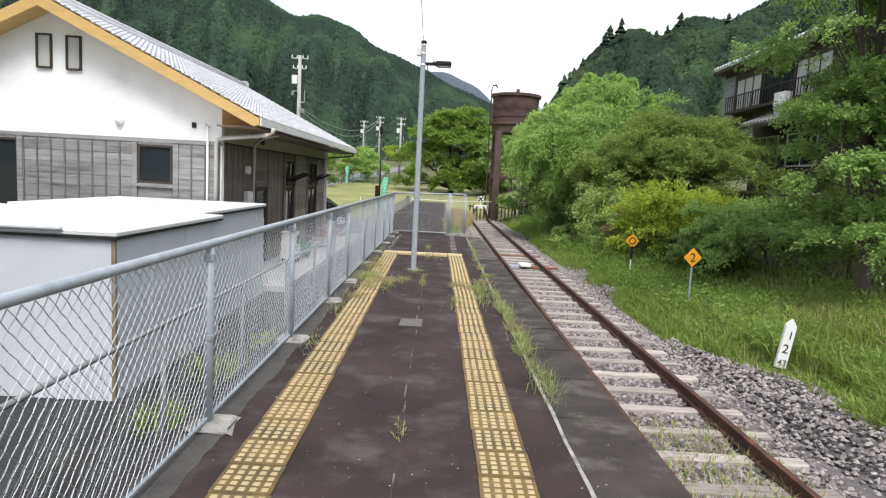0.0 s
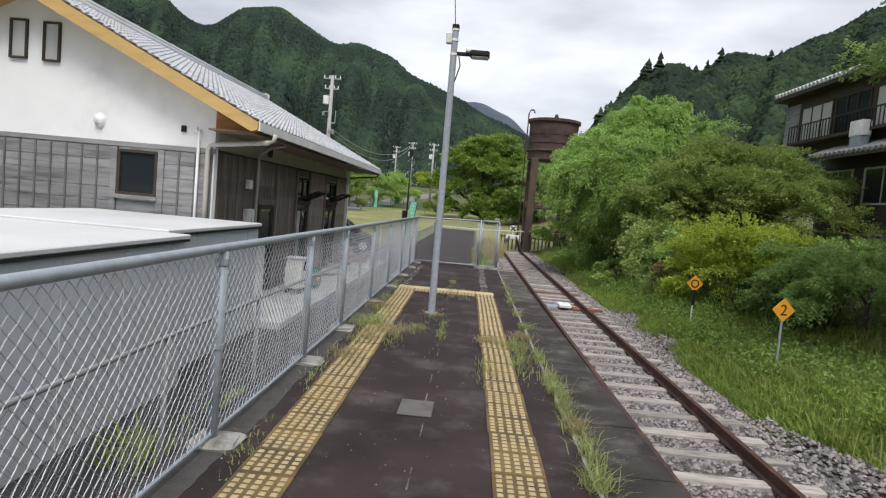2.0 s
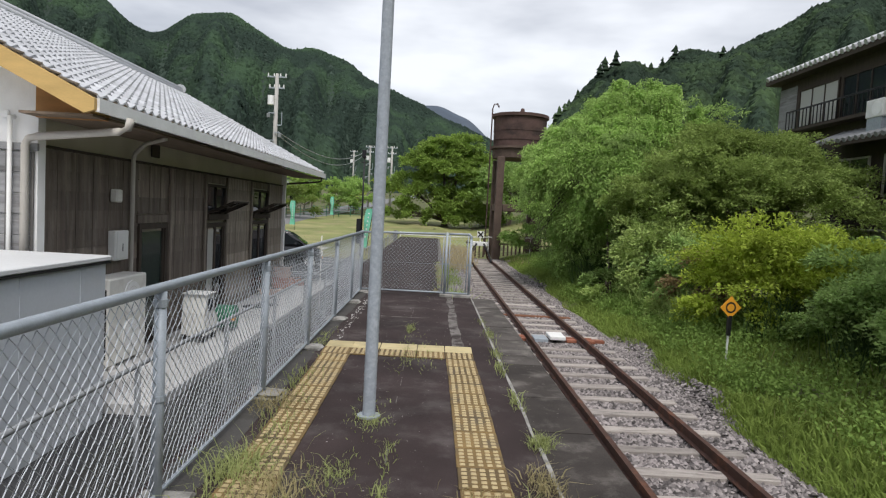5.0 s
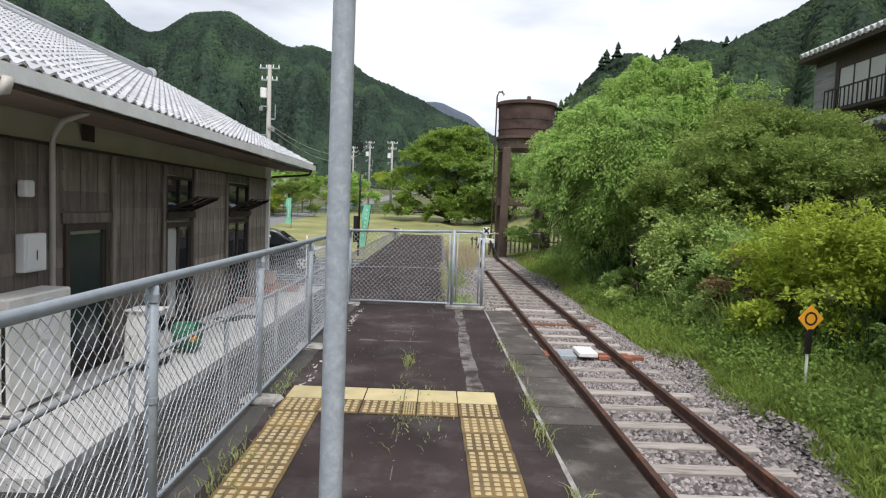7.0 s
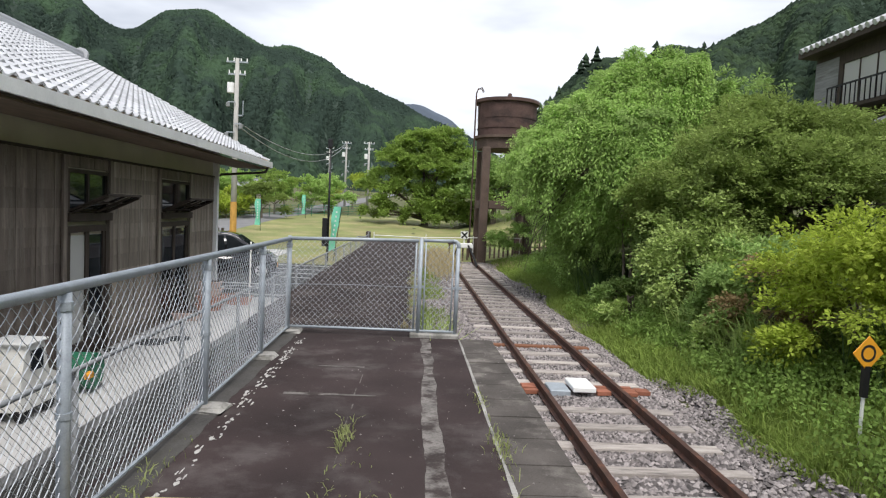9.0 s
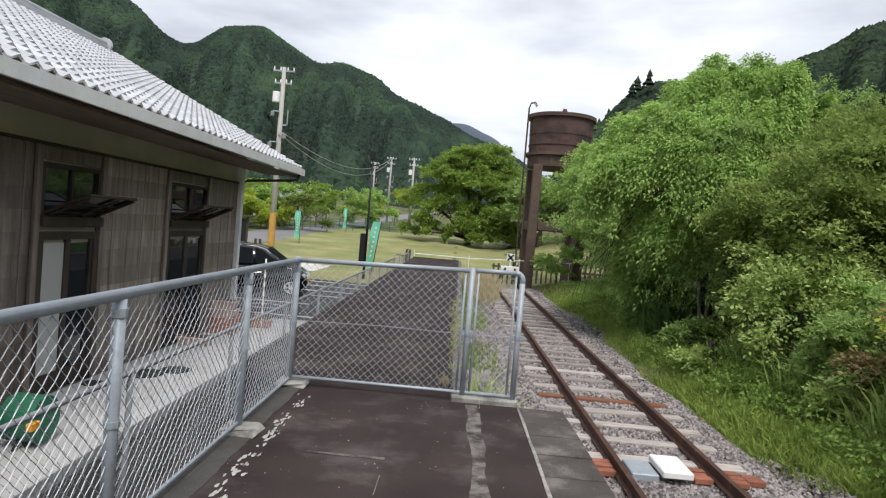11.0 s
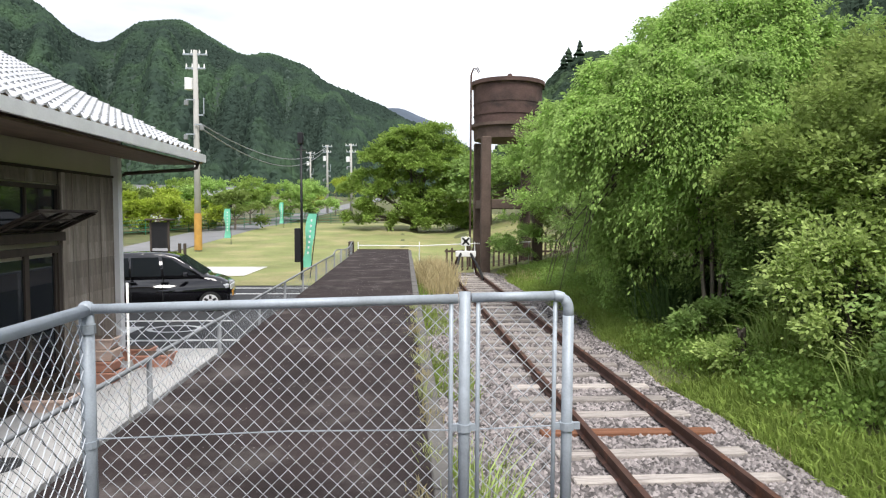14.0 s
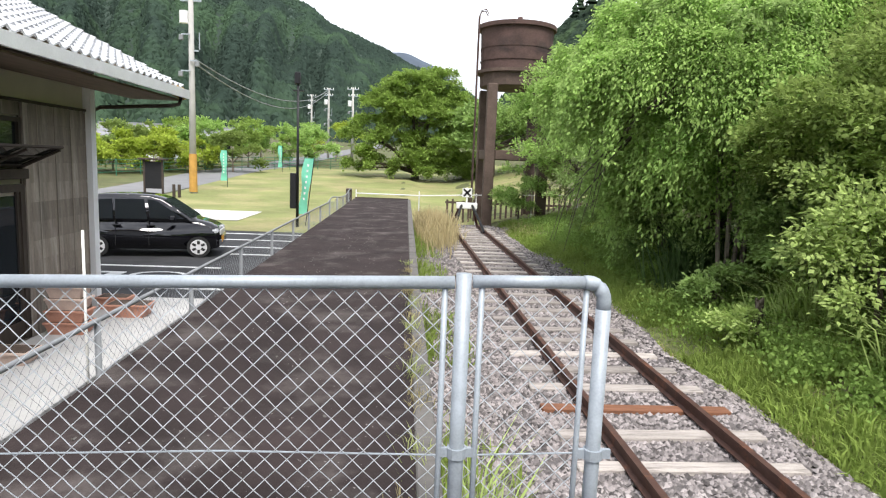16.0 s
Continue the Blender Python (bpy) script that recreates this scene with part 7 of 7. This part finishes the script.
gr = blades("lawn_grass", lg[~((lg[:, 0] > -10.8) & (lg[:, 0] < -6.5) & (lg[:, 1] > 41.8) & (lg[:, 1] < 46.7)) & ~((lg[:, 0] > -2.2) & (lg[:, 0] < 0.5) & (lg[:, 1] < 43.3)) & ((lg[:, 0] < 0.2) | (lg[:, 1] > 45))], 0.045, leaf_mat("lawn_blades", (0.22, 0.25, 0.09)), width=0.012)
tagged(gr, "short mown lawn grass", "grass", kind="stuff")


L_WEED = leaf_mat("weed_blades", (0.36, 0.40, 0.17))


def weeds(name, xy, h, leaf, label, z, width=0.0035, lean=0.5):
    x, y = xy.mean(0)
    w = thing(name, (x, y, z), label, "weed", "platform weeds")
    tagged(blades("foliage", xy, h, leaf, w, lean, width, z), kind="stuff")
    return w


joint_spots = [(0.98, 4.9, 0.07, 70, 0.3), (0.94, 5.4, 0.05, 50, 0.25), (0.97, 6.3, 0.05, 90, 0.3), (0.95, 7.2, 0.05, 90, 0.3), (0.94, 8.0, 0.06, 90, 0.3), (0.93, 8.9, 0.05, 80, 0.25), (0.9, 11.6, 0.05, 40, 0.2), (0.9, 12.7, 0.05, 40, 0.2),
               (0.36, 8.2, 0.08, 60, 0.2), (0.72, 8.6, 0.08, 70, 0.25), (-0.62, 9.2, 0.08, 50, 0.15), (-1.0, 9.3, 0.1, 70, 0.2), (-0.95, 10.6, 0.12, 90, 0.22), (-1.05, 12.0, 0.1, 80, 0.2), (-0.35, 11.0, 0.1, 50, 0.1), (-0.13, 9.6, 0.04, 40, 0.2), (-0.13, 10.3, 0.04, 30, 0.15),
               (-0.13, 3.9, 0.03, 20, 0.1), (-0.1, 13.2, 0.12, 90, 0.12), (0.1, 13.25, 0.1, 60, 0.1), (-0.12, 14.7, 0.04, 40, 0.2), (0.95, 14.6, 0.06, 60, 0.18), (0.92, 13.4, 0.05, 50, 0.2), (-1.15, 13.75, 0.08, 60, 0.15), (0.93, 15.6, 0.05, 30, 0.12), (-1.1, 5.9, 0.06, 40, 0.12), (-1.12, 7.6, 0.08, 50, 0.15)]
for x, y, s, n, h in joint_spots:
    weeds("weed_tuft", RNG.normal(size=(n * 2, 2)) * (s * 0.7, s * 3.5) + (plat_x(x, y), y), h * 0.42, L_WEED, "tuft of green weeds growing from the platform joint", 0.0)
L_DRYWEED = leaf_mat("dry_weed_blades", (0.40, 0.35, 0.19))
for i, (x, y, s, n, h) in enumerate(((-0.72, 9.6, 0.12, 170, 0.17), (-1.02, 9.9, 0.13, 200, 0.2), (-0.9, 9.1, 0.1, 130, 0.12), (-0.45, 9.9, 0.1, 90, 0.1), (0.42, 9.5, 0.09, 110, 0.14), (0.72, 9.3, 0.1, 140, 0.18), (0.85, 9.9, 0.08, 110, 0.15), (-0.3, 10.9, 0.08, 90, 0.08), (-1.1, 11.2, 0.12, 130, 0.16), (0.95, 10.6, 0.06, 110, 0.14), (-1.0, 8.3, 0.1, 110, 0.14), (0.93, 5.9, 0.05, 130, 0.16), (0.96, 6.8, 0.05, 130, 0.15), (0.95, 7.7, 0.05, 120, 0.14))):
    weeds("weed_tuft", RNG.normal(size=(n * 2, 2)) * (s * 0.8, s * 1.3) + (plat_x(x, y), y), h * 0.62, (L_DRYWEED, L_WEED)[i % 2], ("tuft of dry straw-coloured weeds on the worn platform", "tuft of pale green weeds on the worn platform")[i % 2], 0.0, 0.003, 0.8)
for i in range(12):
    x, y = 0.27 + random.uniform(-0.06, 0.04), 18.9 + i * 0.62 + random.uniform(-0.2, 0.2)
    weeds("weed_tuft", RNG.normal(size=(60, 2)) * (0.04, 0.1) + (x, y), random.uniform(0.06, 0.16), (L_DRYWEED, L_WEED)[i % 2], "small weed tuft along the kerb of the rear platform", 0.0, 0.003, 0.7)
for x, y, h in ((-2.6, 6.2, 0.3), (-2.6, 7.8, 0.4), (-2.4, 9.4, 0.25)):
    weeds("weed_tuft", RNG.normal(size=(120, 2)) * 0.15 + (x, y), h, L_GRASS, "tuft of tall green weeds in the yard below the platform", GZ, 0.012)
weeds("weed_tuft", RNG.normal(size=(260, 2)) * (0.08, 0.35) + (0.55, 18.9), 1.0, L_PALE, "tall flowering weeds behind the barrier", -1.0, 0.012, 0.25)
tw_xy = np.column_stack([RNG.uniform(2.0, 3.7, 2500), RNG.uniform(1.5, 6.8, 2500)])
gr = blades("track_straw", tw_xy[:1700] + (0.0, 0.2), 0.13, L_DRYWEED, width=0.005, z=-1.03, lean=0.7)
tagged(gr, "thin straw lying over the near ballast", "grass", kind="stuff")
gr = blades("track_grass", tw_xy[:1500], 0.12, L_PALE, width=0.005, z=-1.03)
tagged(gr, "thin grass growing through the near ballast", "grass", kind="stuff")
